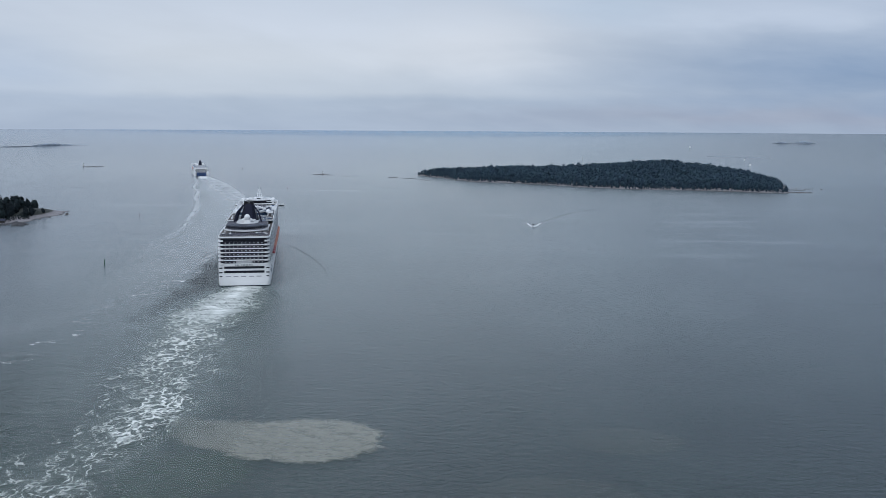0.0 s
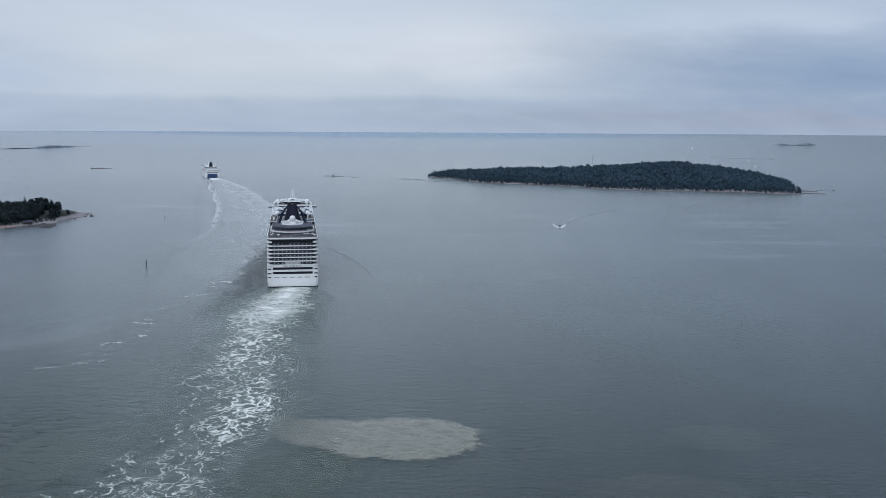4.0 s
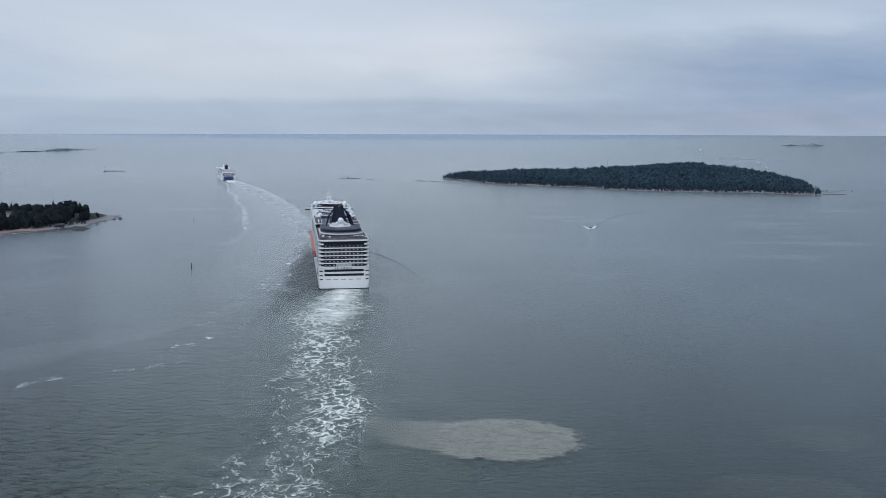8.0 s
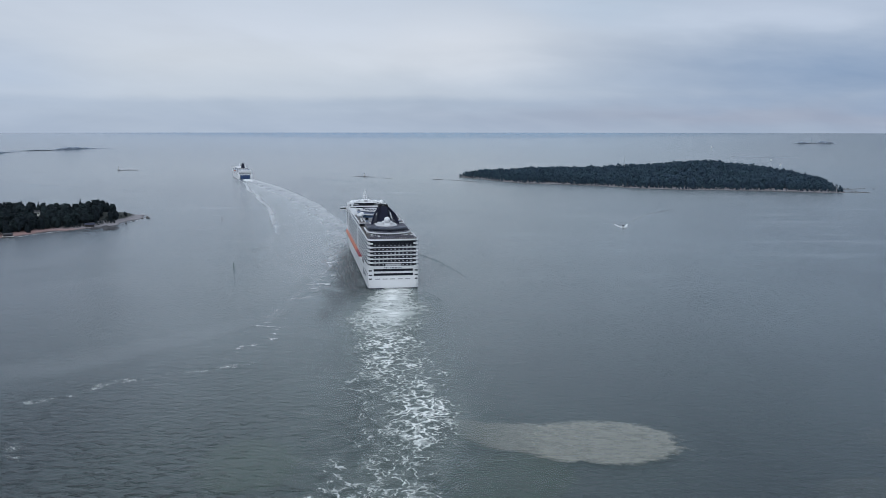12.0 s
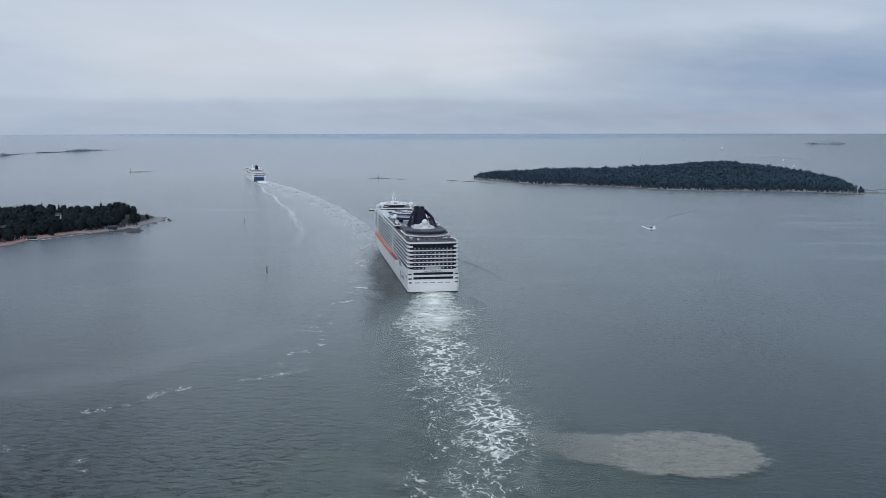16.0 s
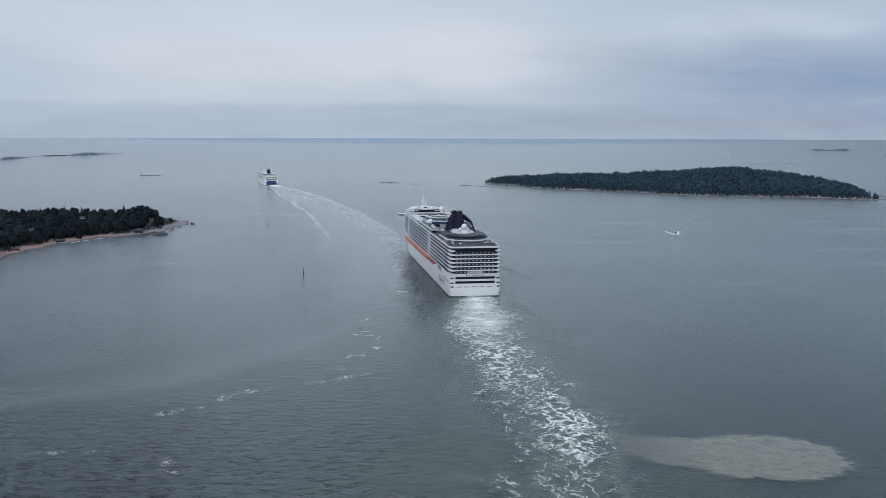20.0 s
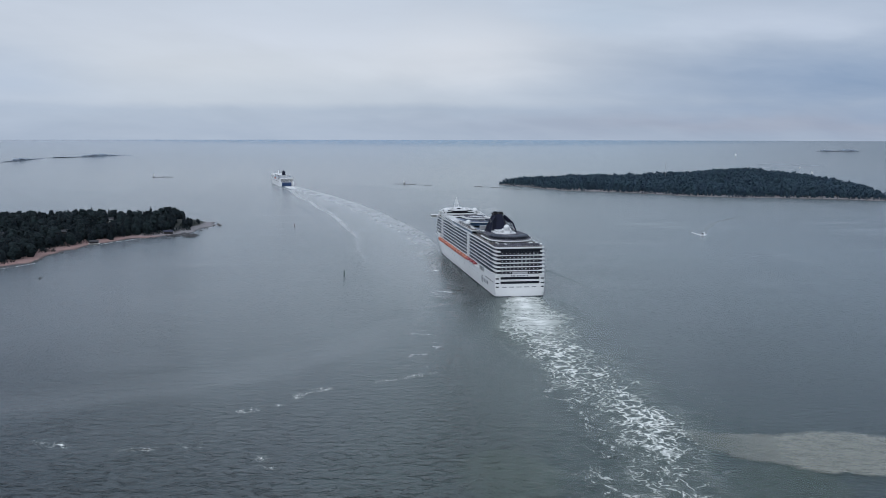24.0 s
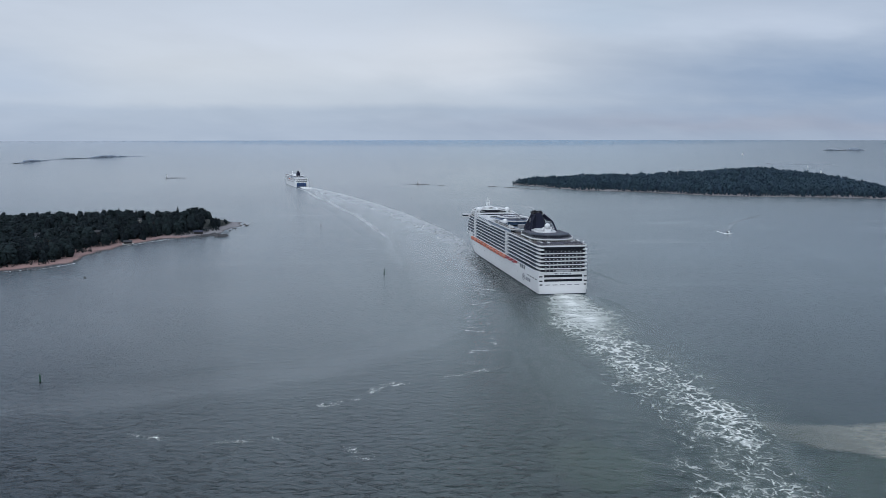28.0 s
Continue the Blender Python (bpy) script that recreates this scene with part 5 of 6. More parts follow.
part("scanner", Shape().box(-2.4, 2.4, 245.4, 245.8, CAP + 5.9, CAP + 6.2, 0.1), WHITE, mast)
part("scanner", Shape().box(-1.3, 1.5, 245.6, 245.9, CAP + 10.2, CAP + 10.5, 0.1), WHITE, mast)
part("bridge_front", Shape().prism([(-17, 254), (17, 254), (13, 262), (-13, 262)], 33.6, 37.6), GLASS, ship)
for k in range(4):
    part("stepped_front", Shape().prism([(-18.4 + k, 250), (18.4 - k, 250), (13.5 - k, 272 - 3.0 * k), (-13.5 + k, 272 - 3.0 * k)], 19.0 + 4.0 * k, 23.0 + 4.0 * k), WHITE, ship)


# lifeboats and tenders, hung along both sides
def boat_shapes():
    def ring(y, zs, ws):
        return [(x, y, z) for x, z in zip(ws, zs)]

    lower, upper = Shape(), Shape()
    rows = [(-4.3, 0.35), (-3.9, 0.85), (-2.6, 1.05), (2.6, 1.05), (3.9, 0.8), (4.4, 0.2)]
    lower.loft([[(-2.1 * k, y, 2.2), (-1.9 * k, y, 1.0), (-0.7 * k, y, 0.0), (0.7 * k, y, 0.0), (1.9 * k, y, 1.0), (2.1 * k, y, 2.2)] for y, k in rows])
    upper.loft([[(2.2 * k, y, 2.2), (2.1 * k, y, 3.5), (1.2 * k, y, 4.4), (-1.2 * k, y, 4.4), (-2.1 * k, y, 3.5), (-2.2 * k, y, 2.2)] for y, k in rows])
    return lower.mesh("boat_hull"), upper.mesh("canopy")


BOAT, CANOPY = boat_shapes()
BOAT_W, CANOPY_R = BOAT.copy(), CANOPY.copy()
BOAT.materials.append(ORANGE)
CANOPY.materials.append(PALEORANGE)
BOAT_W.materials.append(WHITE)
CANOPY_R.materials.append(RED)
for s in (-1, 1):
    for k in range(14):
        tender = k < 3
        y = 72.0 + 12.4 * k
        b = part("tender" if tender else "lifeboat", BOAT_W if tender else BOAT, WHITE, ship, "white tender with a dark red roof" if tender else "orange enclosed lifeboat")
        b.location = (s * 18.5, y, 12.75)
        b.scale = (0.95, 0.90, 0.82)
        part("hatch", Shape().box(*sorted((s * 1.7, s * 2.42)), -1.1, 1.1, 2.5, 3.5, 0.1), SOOT, b)
        part("canopy", CANOPY_R if tender else CANOPY, ORANGE, b)
        part("boat_fall", Shape().tube((s * 18.6, y - 3.2, 15.6), (s * 18.5, y - 3.0, 17.0), 0.12, n=5).tube((s * 18.6, y + 3.2, 15.6), (s * 18.5, y + 3.0, 17.0), 0.12, n=5), WHITE, ship)
        part("davit", Shape().box(*sorted((s * 15.2, s * 18.3)), y - 6.6, y - 6.1, 12.8, 17.0), WHITE, ship)


# the fore body is drawn out ahead of the second pool
for ob in ship.children_recursive:
    drawn = lambda y: y + max(0.0, y - 120.0) * 0.10
    if ob.data in (BOAT, BOAT_W, CANOPY, CANOPY_R):
        if ob.parent == ship:
            ob.location.y = drawn(ob.location.y)
        continue
    for v in ob.data.vertices:
        v.co.y = drawn(v.co.y)


# ---- the ferry ahead ----
FERRY = pose(-571.0, 2255.0, 0, 0, 0, 17.0) @ Matrix.Diagonal((1.02, 1.0, 0.88, 1))
ferry = thing("ferry", FERRY, "white passenger ferry with a blue stern door, far ahead", "ferry")


def ferry_ring(z, y0=0.0, y1=205.0, flare=1.0):
    ys = [y0, y0 + 2, 40, 90, 140, 160, 175, 188, 198, y1]
    right = [(15.5 * max(0.02, 1 - max(0.0, (y - 140) / (y1 - 139.5)) ** 2.0), y, z) for y in ys]
    return right + [(-x, y, z) for x, y, z in reversed(right)]


part("hull", Shape().loft([ferry_ring(z, 4.0 - 0.2 * z, 196 + 0.6 * z) for z in (-2, 2, 6, 11, 14)]), WHITE, ferry, "white ferry hull")
part("stern_door", Shape().box(-10.6, 10.6, 0.9, 5.0, 0.6, 11.4, 0.4), FERRYBLUE, ferry, "dark blue stern ramp and door")
for x in (-4.6, 0.0, 4.6):
    part("door_rib", Shape().box(x - 0.35, x + 0.35, 0.6, 1.1, 0.8, 11.2), NAVY, ferry)
part("stern_house", Shape().box(-14.6, 14.6, 0.8, 6.0, 10.4, 23.0, 1.2), WHITE, ferry)
for z, w2 in ((12.6, 12.5), (17.9, 13.2)):
    part("stern_window_band", Shape().box(-w2, w2, 0.55, 1.2, z, z + 1.5), GLASS, ferry)
for s in (-1, 1):
    part("stern_sponson", Shape().loft([[(s * (12.2 + dx), y, z) for dx, y in ((0, -3.0), (2.6, -3.5), (4.4, 0), (4.6, 14), (0, 14))] for z in (0.0, 6.0, 11.5)]), WHITE, ferry)
for i, z in enumerate((14.0, 17.0, 20.0)):
    y0 = 1.0 + 7.0 * i
    part("deck_house", Shape().box(-15.2, 15.2, y0, 168 - 6 * i, z, z + 1.7, 1.0), WHITE, ferry)
    part("window_band", Shape().box(-15.0, 15.0, y0 + 0.5, 167 - 6 * i, z + 1.9, z + 3.0, 1.0), BLUEGLASS if i else STEEL, ferry)
part("top_deck", Shape().box(-15.4, 15.4, 20, 158, 23.0, 23.9, 1.5), WHITE, ferry)
part("sun_deck_floor", Shape().box(-14.6, 14.6, 21, 120, 23.9, 24.0), BLUEDECK, ferry)
part("upper_house", Shape().box(-11, 11, 38, 130, 24.0, 27.5, 2.0), WHITE, ferry)
part("upper_window_band", Shape().box(-11.2, 11.2, 37.8, 128, 25.2, 26.4, 2.0), GLASS, ferry)
part("bridge_window", Shape().box(-17.2, 17.2, 141.8, 152.2, 25.8, 26.9, 1.0), GLASS, ferry)
part("stern_gallery", Shape().box(-14.0, 14.0, 0.6, 2.0, 14.9, 15.9), GLASS, ferry)
for k in range(8):
    for s in (-1, 1):
        part("hull_window", Shape().box(*sorted((s * 15.3, s * 15.62)), 18 + 15 * k, 27 + 15 * k, 11.6, 12.8), GLASS, ferry)

part("bridge", Shape().box(-17.0, 17.0, 142, 152, 24.0, 27.8, 1.0), WHITE, ferry)
part("funnel", Shape().loft([[(x * k, 50 + y * k + 4 * (1 - k), z) for x, y in ((-3.6, -8), (3.6, -8), (4.2, 6), (-4.2, 6))] for k, z in ((1.0, 27.5), (0.8, 34.0), (0.6, 38.0))]), NAVY, ferry, "dark blue-grey sloping ferry funnel")
part("funnel_top", Shape().tube((-1.0, 52, 37), (-1.0, 51, 40), 0.8).tube((1.0, 52, 37), (1.0, 51, 40), 0.8), SOOT, ferry)
part("mast", Shape().tube((0, 146, 27), (0, 146, 37), 0.7, 0.3), WHITE, ferry)
for x in (-9.0, 9.0):
    part("radome", Shape().ball((x, 90, 29.5), 2.0), WHITE, ferry, smooth=True)
    part("lifeboat", Shape().box(*sorted((x * 1.62, x * 1.84)), 80, 92, 16.5, 19.5, 0.6), ORANGE, ferry)


# ---- foam and stained water ----
WAKE = wake_material("wake_foam", (0.24, 0.29, 0.25), [(0, 1.05), (50, 0.98), (130, 0.80), (220, 0.69), (300, 0.67), (350, 0.61), (460, 0.55)], 6.6, 0.55)
strip("wake_foam", [(-149, 721, 14), (-150, 700, 24), (-152, 650, 36), (-151, 590, 36), (-145, 540, 34), (-136, 490, 32), (-128, 440, 31), (-124, 400, 28), (-125, 370, 26), (-128, 340, 24), (-132, 310, 23), (-137, 270, 21), (-142, 225, 19)],
      WAKE, 0.32, "white churned foam of the ship's wake", "foam", 12, 5.0)
MILK = wake_material("aerated_water", (0.10, 0.145, 0.125), [(0, 0.0), (60, 0.25), (200, 0.5), (300, 0.56), (460, 0.55)], 12.0, 0.26, 0.9, 0.0)
strip("aerated_water", [(-151, 718, 24), (-152, 690, 40), (-150, 640, 52), (-145, 570, 58), (-140, 490, 60), (-136, 420, 60), (-138, 350, 58), (-144, 270, 54)], MILK, 0.2, "greenish aerated water beside the wake", "foam", 12, 6.0)
BAND = band_material("ferry_wake_band", 0.8, [(0.02, 0.0), (0.22, 0.40), (0.5, 0.56), (0.74, 0.8), (0.87, 1.0), (0.93, 0.85), (0.99, 0.0)],
                     [(0.0, 0.9), (0.25, 0.75), (0.5, 0.62), (0.68, 0.52), (0.82, 0.42), (1.0, 0.0)])
strip("ferry_wake", [(-562, 2240, 14), (-518, 2100, 24), (-471, 1950, 36), (-400, 1715, 39), (-341, 1500, 42), (-300, 1310, 44), (-270, 1177, 46), (-253, 1030, 45), (-250, 950, 45), (-242, 800, 36), (-238, 700, 28), (-235, 600, 20)],
      BAND, 0.10, "pale smooth band of the ferry's wake", "foam", 16, 20.0)
FILL = band_material("ferry_wake_fill", 0.26, [(0.02, 0.0), (0.25, 0.8), (0.75, 1.0), (0.98, 0.0)], [(0.0, 1.0), (0.3, 0.9), (0.6, 0.6), (0.85, 0.35), (1.0, 0.0)], (0.64, 0.67, 0.67), (0.03, 0.02), 15.0)
strip("ferry_wake", [(-566, 2240, 12), (-528, 2090, 26), (-470, 1850, 42), (-420, 1680, 52), (-368, 1500, 60), (-322, 1320, 62), (-288, 1150, 58), (-268, 1000, 50), (-255, 840, 42)],
      FILL, 0.07, "milky water between the foam lines of the ferry's wake", "foam", 12, 20.0)
EDGE = band_material("ferry_wake_edge", 0.62, [(0.05, 0.0), (0.3, 0.9), (0.45, 0.8), (0.95, 0.0)], [(0.0, 0.8), (0.3, 1.0), (0.7, 0.9), (0.88, 0.5), (1.0, 0.0)], length=13.3)
strip("ferry_wake", [(-572, 2200, 6), (-535, 2085, 7), (-481, 1848, 8), (-447, 1750, 8), (-413, 1600, 9), (-381, 1490, 9), (-350, 1350, 9), (-329, 1240, 9), (-306, 1140, 9), (-296, 1030, 10), (-293, 930, 10)],
      EDGE, 0.13, "thin foam line along the edge of the ferry's wake", "foam", 8, 15.0)
DRIFT = band_material("old_wake_band", 0.11, [(0.05, 0.0), (0.4, 0.8), (0.7, 1.0), (0.95, 0.0)], [(0.0, 0.0), (0.2, 0.8), (0.7, 0.8), (1.0, 0.0)], (0.6, 0.63, 0.64), (0.05, 0.05), 4.0)
strip("drifting_foam", [(-232, 640, 18), (-258, 560, 26), (-310, 490, 32), (-380, 440, 34), (-470, 410, 34)], DRIFT, 0.08, "faint pale slick where the ferry's wake has spread", "foam", 10, 10.0)


def stirred_material():
    """Steep broken wavelets: dark sea water seen into rather than off, fading out towards the rim of its strip."""
    m = bpy.data.materials.new("stirred_dark_water")
    m.use_nodes = True
    n = Nodes(m.node_tree)
    u, v, _ = n.split(n.add("ShaderNodeTexCoord").outputs["UV"])
    across = n.math("ABSOLUTE", n.math("SUBTRACT", n.math("MULTIPLY", u, 2.0), 1.0))
    across = n.math("ADD", across, n.math("MULTIPLY", n.math("SUBTRACT", n.noise(n.coords("Object"), 0.035, 5.0, 0.6), 0.5), 1.3))
    b = n.add("ShaderNodeBsdfPrincipled")
    b.inputs["Base Color"].default_value = (0.024, 0.038, 0.040, 1)
    b.inputs["IOR"].default_value = 1.33
    b.inputs["Roughness"].default_value = 0.16
    n.link(n.math("MULTIPLY", n.ramp(across, [(0.0, 0.70), (0.78, 0.0)], "EASE"), n.ramp(n.math("MULTIPLY", v, 0.2), [(0.0, 0.0), (0.12, 1.0), (0.50, 1.0), (0.82, 0.0)])), b.inputs["Alpha"])
    wide, small = n.noise(n.coords("Object", (0.10, 0.15, 1), 35), 1.0, 4.0, 0.6, 0.5), n.noise(n.coords("Object", (0.3, 0.45, 1), 20), 1.0, 4.0, 0.6, 0.4)
    n.link(n.bump(n.ramp(small, [(0.42, 0.0), (0.66, 1.0)], "EASE"), 1.0, 1.5, n.bump(wide, 1.0, 3.2)), b.inputs["Normal"])
    o = n.add("ShaderNodeOutputMaterial")
    n.link(b.outputs[0], o.inputs[0])
    return m


STIRRED = stirred_material()
strip("stirred_water", [(-217, 985, 12), (-206, 920, 19), (-197, 850, 24), (-189, 780, 28), (-182, 720, 31), (-183, 680, 27), (-186, 630, 22), (-190, 570, 14)], STIRRED, 0.05, "dark stirred water along the ship's side", "water", 10, 6.0)
CHURN = veil_material("ferry_churn", 1.0, [(0.05, 0.0), (0.3, 1.0), (0.7, 1.0), (0.95, 0.0)], (0.05, 0.10), [(0.28, 0.3), (0.5, 1.0)], (0.85, 0.86, 0.85), 1.3)
strip("ferry_wake", [(-566, 2250, 15), (-550, 2190, 17), (-533, 2120, 17)], CHURN, 0.13, "white churned water behind the ferry", "foam", 8, 10.0)
SPARSE = foam_material("sparse_drifting_foam", 8.0, 0.0, 0.30, 0.0, 12.0, 131.0, 0.44, 1.0)
for line in ([(-268, 345, 12), (-292, 372, 16), (-318, 372, 14), (-345, 362, 16), (-372, 380, 12)],):
    strip("drifting_foam", line, SPARSE, 0.14, "sparse curling threads of drifting foam", "foam", 8, 6.0)
FLECKS = veil_material("foam_flecks", 1.0, [(0.05, 0.0), (0.3, 1.0), (0.7, 1.0), (0.95, 0.0)], (0.10, 0.26), [(0.575, 0.0), (0.70, 1.0)], (0.85, 0.86, 0.85), 60.0)
STREAK = foam_material("drifting_foam", 7.0, 0.0, 0.40, 0.0, 900.0, 23.0, 0.43, 1.0)
for line in ([(-208, 500, 6), (-216, 488, 7), (-236, 475, 7), (-255, 463, 7), (-273, 455, 9), (-282, 432, 9), (-300, 418, 7)],):
    strip("drifting_foam", line, STREAK, 0.10, "broken lines of drifting foam on the water", "foam", 6, 5.0)
strip("drifting_foam", [(-213, 1000, 4), (-214, 930, 8), (-213, 860, 13), (-209, 780, 16), (-208, 720, 17), (-214, 660, 20), (-218, 600, 20), (-220, 550, 18), (-220, 500, 14), (-236, 474, 10)], FLECKS, 0.10, "scattered white foam flecks beside the ship", "foam", 6, 5.0)
strip("drifting_foam", [(-204, 720, 4), (-222, 672, 5), (-245, 655, 5)], FLECKS, 0.10, "scattered white foam flecks beside the ship", "foam", 6, 5.0)


def stain_material(name, strength, ovals, color=(0.275, 0.275, 0.225)):
    """A cloud of silt over a unit square: ovals are rows of (u, v, half width, half height), with a ragged rim."""
    m = bpy.data.materials.new(name)
    m.use_nodes = True
    n = Nodes(m.node_tree)
    u, v, _ = n.split(n.add("ShaderNodeTexCoord").outputs["UV"])
    vec = n.coords("Object")
    big, small = n.noise(n.coords("Object", (0.8, 1.5, 1)), 0.05, 5.0, 0.6, 0.3), n.noise(n.coords("Object", (0.09, 0.42, 1)), 1.0, 4.0, 0.6)
    lobes = n.noise(n.coords("Object", (1.0, 1.2, 1)), 0.13, 3.0, 0.6)
    a, b2 = n.math("SUBTRACT", n.math("MULTIPLY", u, 2.0), 1.0), n.math("SUBTRACT", n.math("MULTIPLY", v, 2.0), 1.0)
    d = 9.0
    for ou, ov, ow, oh in ovals:
        p, q = n.math("DIVIDE", n.math("SUBTRACT", a, ou), ow), n.math("DIVIDE", n.math("SUBTRACT", b2, ov), oh)
        d = n.math("MINIMUM", d, n.math("SQRT", n.math("ADD", n.math("MULTIPLY", p, p), n.math("MULTIPLY", q, q))))
    d = n.math("ADD", d, n.math("ADD", n.math("MULTIPLY", n.math("SUBTRACT", big, 0.5), 0.55), n.math("MULTIPLY", n.math("SUBTRACT", lobes, 0.5), 0.5)))
    rim = n.ramp(n.math("ADD", n.math("MULTIPLY", a, 0.5), 0.5), [(0.05, 0.30), (0.45, 0.12)])
    body = n.math("DIVIDE", n.math("SUBTRACT", 1.0, d), rim, clamp=True)
    alpha = n.math("MULTIPLY", body, n.math("MULTIPLY", n.ramp(small, [(0.30, 0.50 * strength), (0.52, 0.74 * strength)]), n.ramp(lobes, [(0.3, 0.82), (0.6, 1.0)])))
    alpha = n.math("MULTIPLY", alpha, n.ramp(u, [(0.10, 0.35), (0.42, 1.0)]))
    edge = n.math("MAXIMUM", n.math("ABSOLUTE", a), n.math("ABSOLUTE", b2))
    alpha = n.math("MULTIPLY", alpha, n.ramp(edge, [(0.85, 1.0), (0.99, 0.0)]))
    b = n.add("ShaderNodeBsdfPrincipled")
    n.link(n.mix(big, color, tuple(c * 0.86 for c in color)), b.inputs["Base Color"])
    n.link(alpha, b.inputs["Alpha"])
    b.inputs["Roughness"].default_value = 0.25
    b.inputs["IOR"].default_value = 1.33
    n.link(n.bump(n.noise(n.coords("Object", (0.24, 0.36, 1), 12), 1.0, 4.0, 0.6, 0.4), 0.5, 0.5), b.inputs["Normal"])
    o = n.add("ShaderNodeOutputMaterial")
    n.link(b.outputs[0], o.inputs[0])
    return m


STAIN = stain_material("stirred_silt_water", 1.05, ((0.20, -0.02, 0.68, 0.72), (-0.30, 0.04, 0.46, 0.52), (-0.58, 0.18, 0.30, 0.36), (-0.80, 0.42, 0.15, 0.24)))
THINSTAIN = stain_material("thin_silt_water", 0.12, ((0.0, 0.0, 0.75, 0.75),))
GREENSTAIN = stain_material("thin_green_silt_water", 0.22, ((0.0, 0.0, 0.75, 0.75),), (0.15, 0.20, 0.13))


def stain(x0, x1, y0, y1, turn, material=STAIN, z=0.26):
    me = Shape().add([(-0.5, -0.5, 0), (0.5, -0.5, 0), (0.5, 0.5, 0), (-0.5, 0.5, 0)], [(0, 1, 2, 3)])
    me.v = [((x * (x1 - x0)), (y * (y1 - y0)), 0) for x, y, _ in me.v]
    me = me.mesh("silt_stain")
    layer = me.uv_layers.new(name="UVMap")
    for k, uv in enumerate(((0, 0), (1, 0), (1, 1), (0, 1))):
        layer.data[k].uv = uv
    ob = part("silt_stain", me, material)
    ob.matrix_world = pose((x0 + x1) / 2, (y0 + y1) / 2, z, 0, 0, turn)
    ob.visible_shadow = False
    return tagged(ob, "pale grey-brown cloud of stirred silt in the water", "silt patch", kind="stuff")


stain(-118, -14, 330, 404, -5)
stain(-8, 78, 286, 334, -4, THINSTAIN)
stain(36, 104, 345, 388, -4, THINSTAIN)
stain(-124, -60, 292, 362, -12, GREENSTAIN, 0.16)
stain(-215, -160, 300, 380, 8, GREENSTAIN, 0.16)


# ---- marks, skerries, boats ----
def spar_buoy(x, y, tall, material, label):
    b = thing("spar_buoy", pose(x, y, 0), label, "buoy", "fairway buoys")
    part("spar", Shape().tube((0, 0, -2), (0, 0, tall), 0.42, 0.34, 10), material, b)
    part("collar", Shape().tube((0, 0, 0.1), (0, 0, 0.6), 0.6, 0.6, 10), SOOT, b)
    part("topmark", Shape().tube((0, 0, tall), (0, 0, tall + 0.8), 0.45, 0.15, 8), material, b)
    return b


spar_buoy(-294.0, 826, 4.6, GREENBUOY, "green spar buoy standing upright in the water")
spar_buoy(-442.0, 460, 3.8, GREENBUOY, "green spar buoy standing upright in the water")
spar_buoy(-404.0, 1270, 2.8, REDBUOY, "dark red spar buoy standing upright in the water")
spar_buoy(-300.0, 1830, 2.4, REDBUOY, "dark red spar buoy standing upright in the water")
spar_buoy(-556.0, 2640, 3.2, REDBUOY, "dark red spar buoy far off in the water")


def skerry(x0, y0, x1, y1, wide, high, seed, label="low bare granite skerry awash in the sea", base=0.0, material=ROCK):
    """A low ridge of rock from one end to the other."""
    r = random.Random(seed)
    rings, n = [], 16
    for k in range(n + 1):
        t = k / n
        s = max(0.05, math.sin(math.pi * t) ** 0.6) * r.uniform(0.7, 1.2)
        hh = high * max(0.03, math.sin(math.pi * t) ** 0.7) * r.uniform(0.55, 1.25)
        cx, cy = x0 + (x1 - x0) * t, y0 + (y1 - y0) * t
        d = Vector((x1 - x0, y1 - y0)).normalized()
        rings.append([(cx - d.y * wide * s * a, cy + d.x * wide * s * a, base + hh * z) for a, z in ((-1, -0.6), (-0.75, 0.35), (-0.3, 0.9), (0.2, 1.0), (0.7, 0.4), (1, -0.6))])
    return tagged(part("skerry", Shape().loft(rings), HAZEROCK if base > 5 else material), label, "skerry", "granite skerries")


def beacon(x, y, z, tall):
    b = thing("beacon", pose(x, y, z), "small pale beacon tower on a low skerry", "beacon")
    part("base", Shape().box(-1.6, 1.6, -1.6, 1.6, -0.5, 1.6, 0.3), STEEL, b)
    part("tower", Shape().tube((0, 0, 1.4), (0, 0, tall), 1.3, 0.9, 10), BEACONWHITE, b)
    part("lantern", Shape().tube((0, 0, tall), (0, 0, tall + 1.2), 1.1, 0.6, 10), SOOT, b)
    return b


skerry(-330, 2372, -268, 2340, 5, 1.6, 1)
beacon(-301, 2364, 1.2, 6.0)
skerry(-255, 2312, -226, 2280, 2, 0.7, 2)
skerry(-1022, 2698, -962, 2722, 6, 2.0, 3)
beacon(-1014, 2700, 1.2, 8.5)
skerry(-136, 2252, -108, 2236, 4, 1.3, 4)
skerry(-100, 2226, -66, 2196, 4, 1.1, 5)
skerry(-60, 2176, -30, 2120, 3, 0.9, 6)
skerry(640, 1812, 690, 1800, 6, 1.5, 7)
skerry(655, 1880, 700, 1872, 4, 1.0, 8)
for k in range(7):
    skerry(672 + 11 * k, 1900 + 8 * (k % 3), 678 + 11 * k, 1902 + 9 * (k % 3), 2, 1.0, 20 + k)
for k in range(9):
    _t = k / 8
    _x, _y = 985 + 175 * _t, 3600 - 110 * _t
    skerry(_x - 14, _y + 4, _x + 15, _y - 6, 6, 1.5, 40 + k, "low far skerry along the horizon water", sea_level(_x, _y))


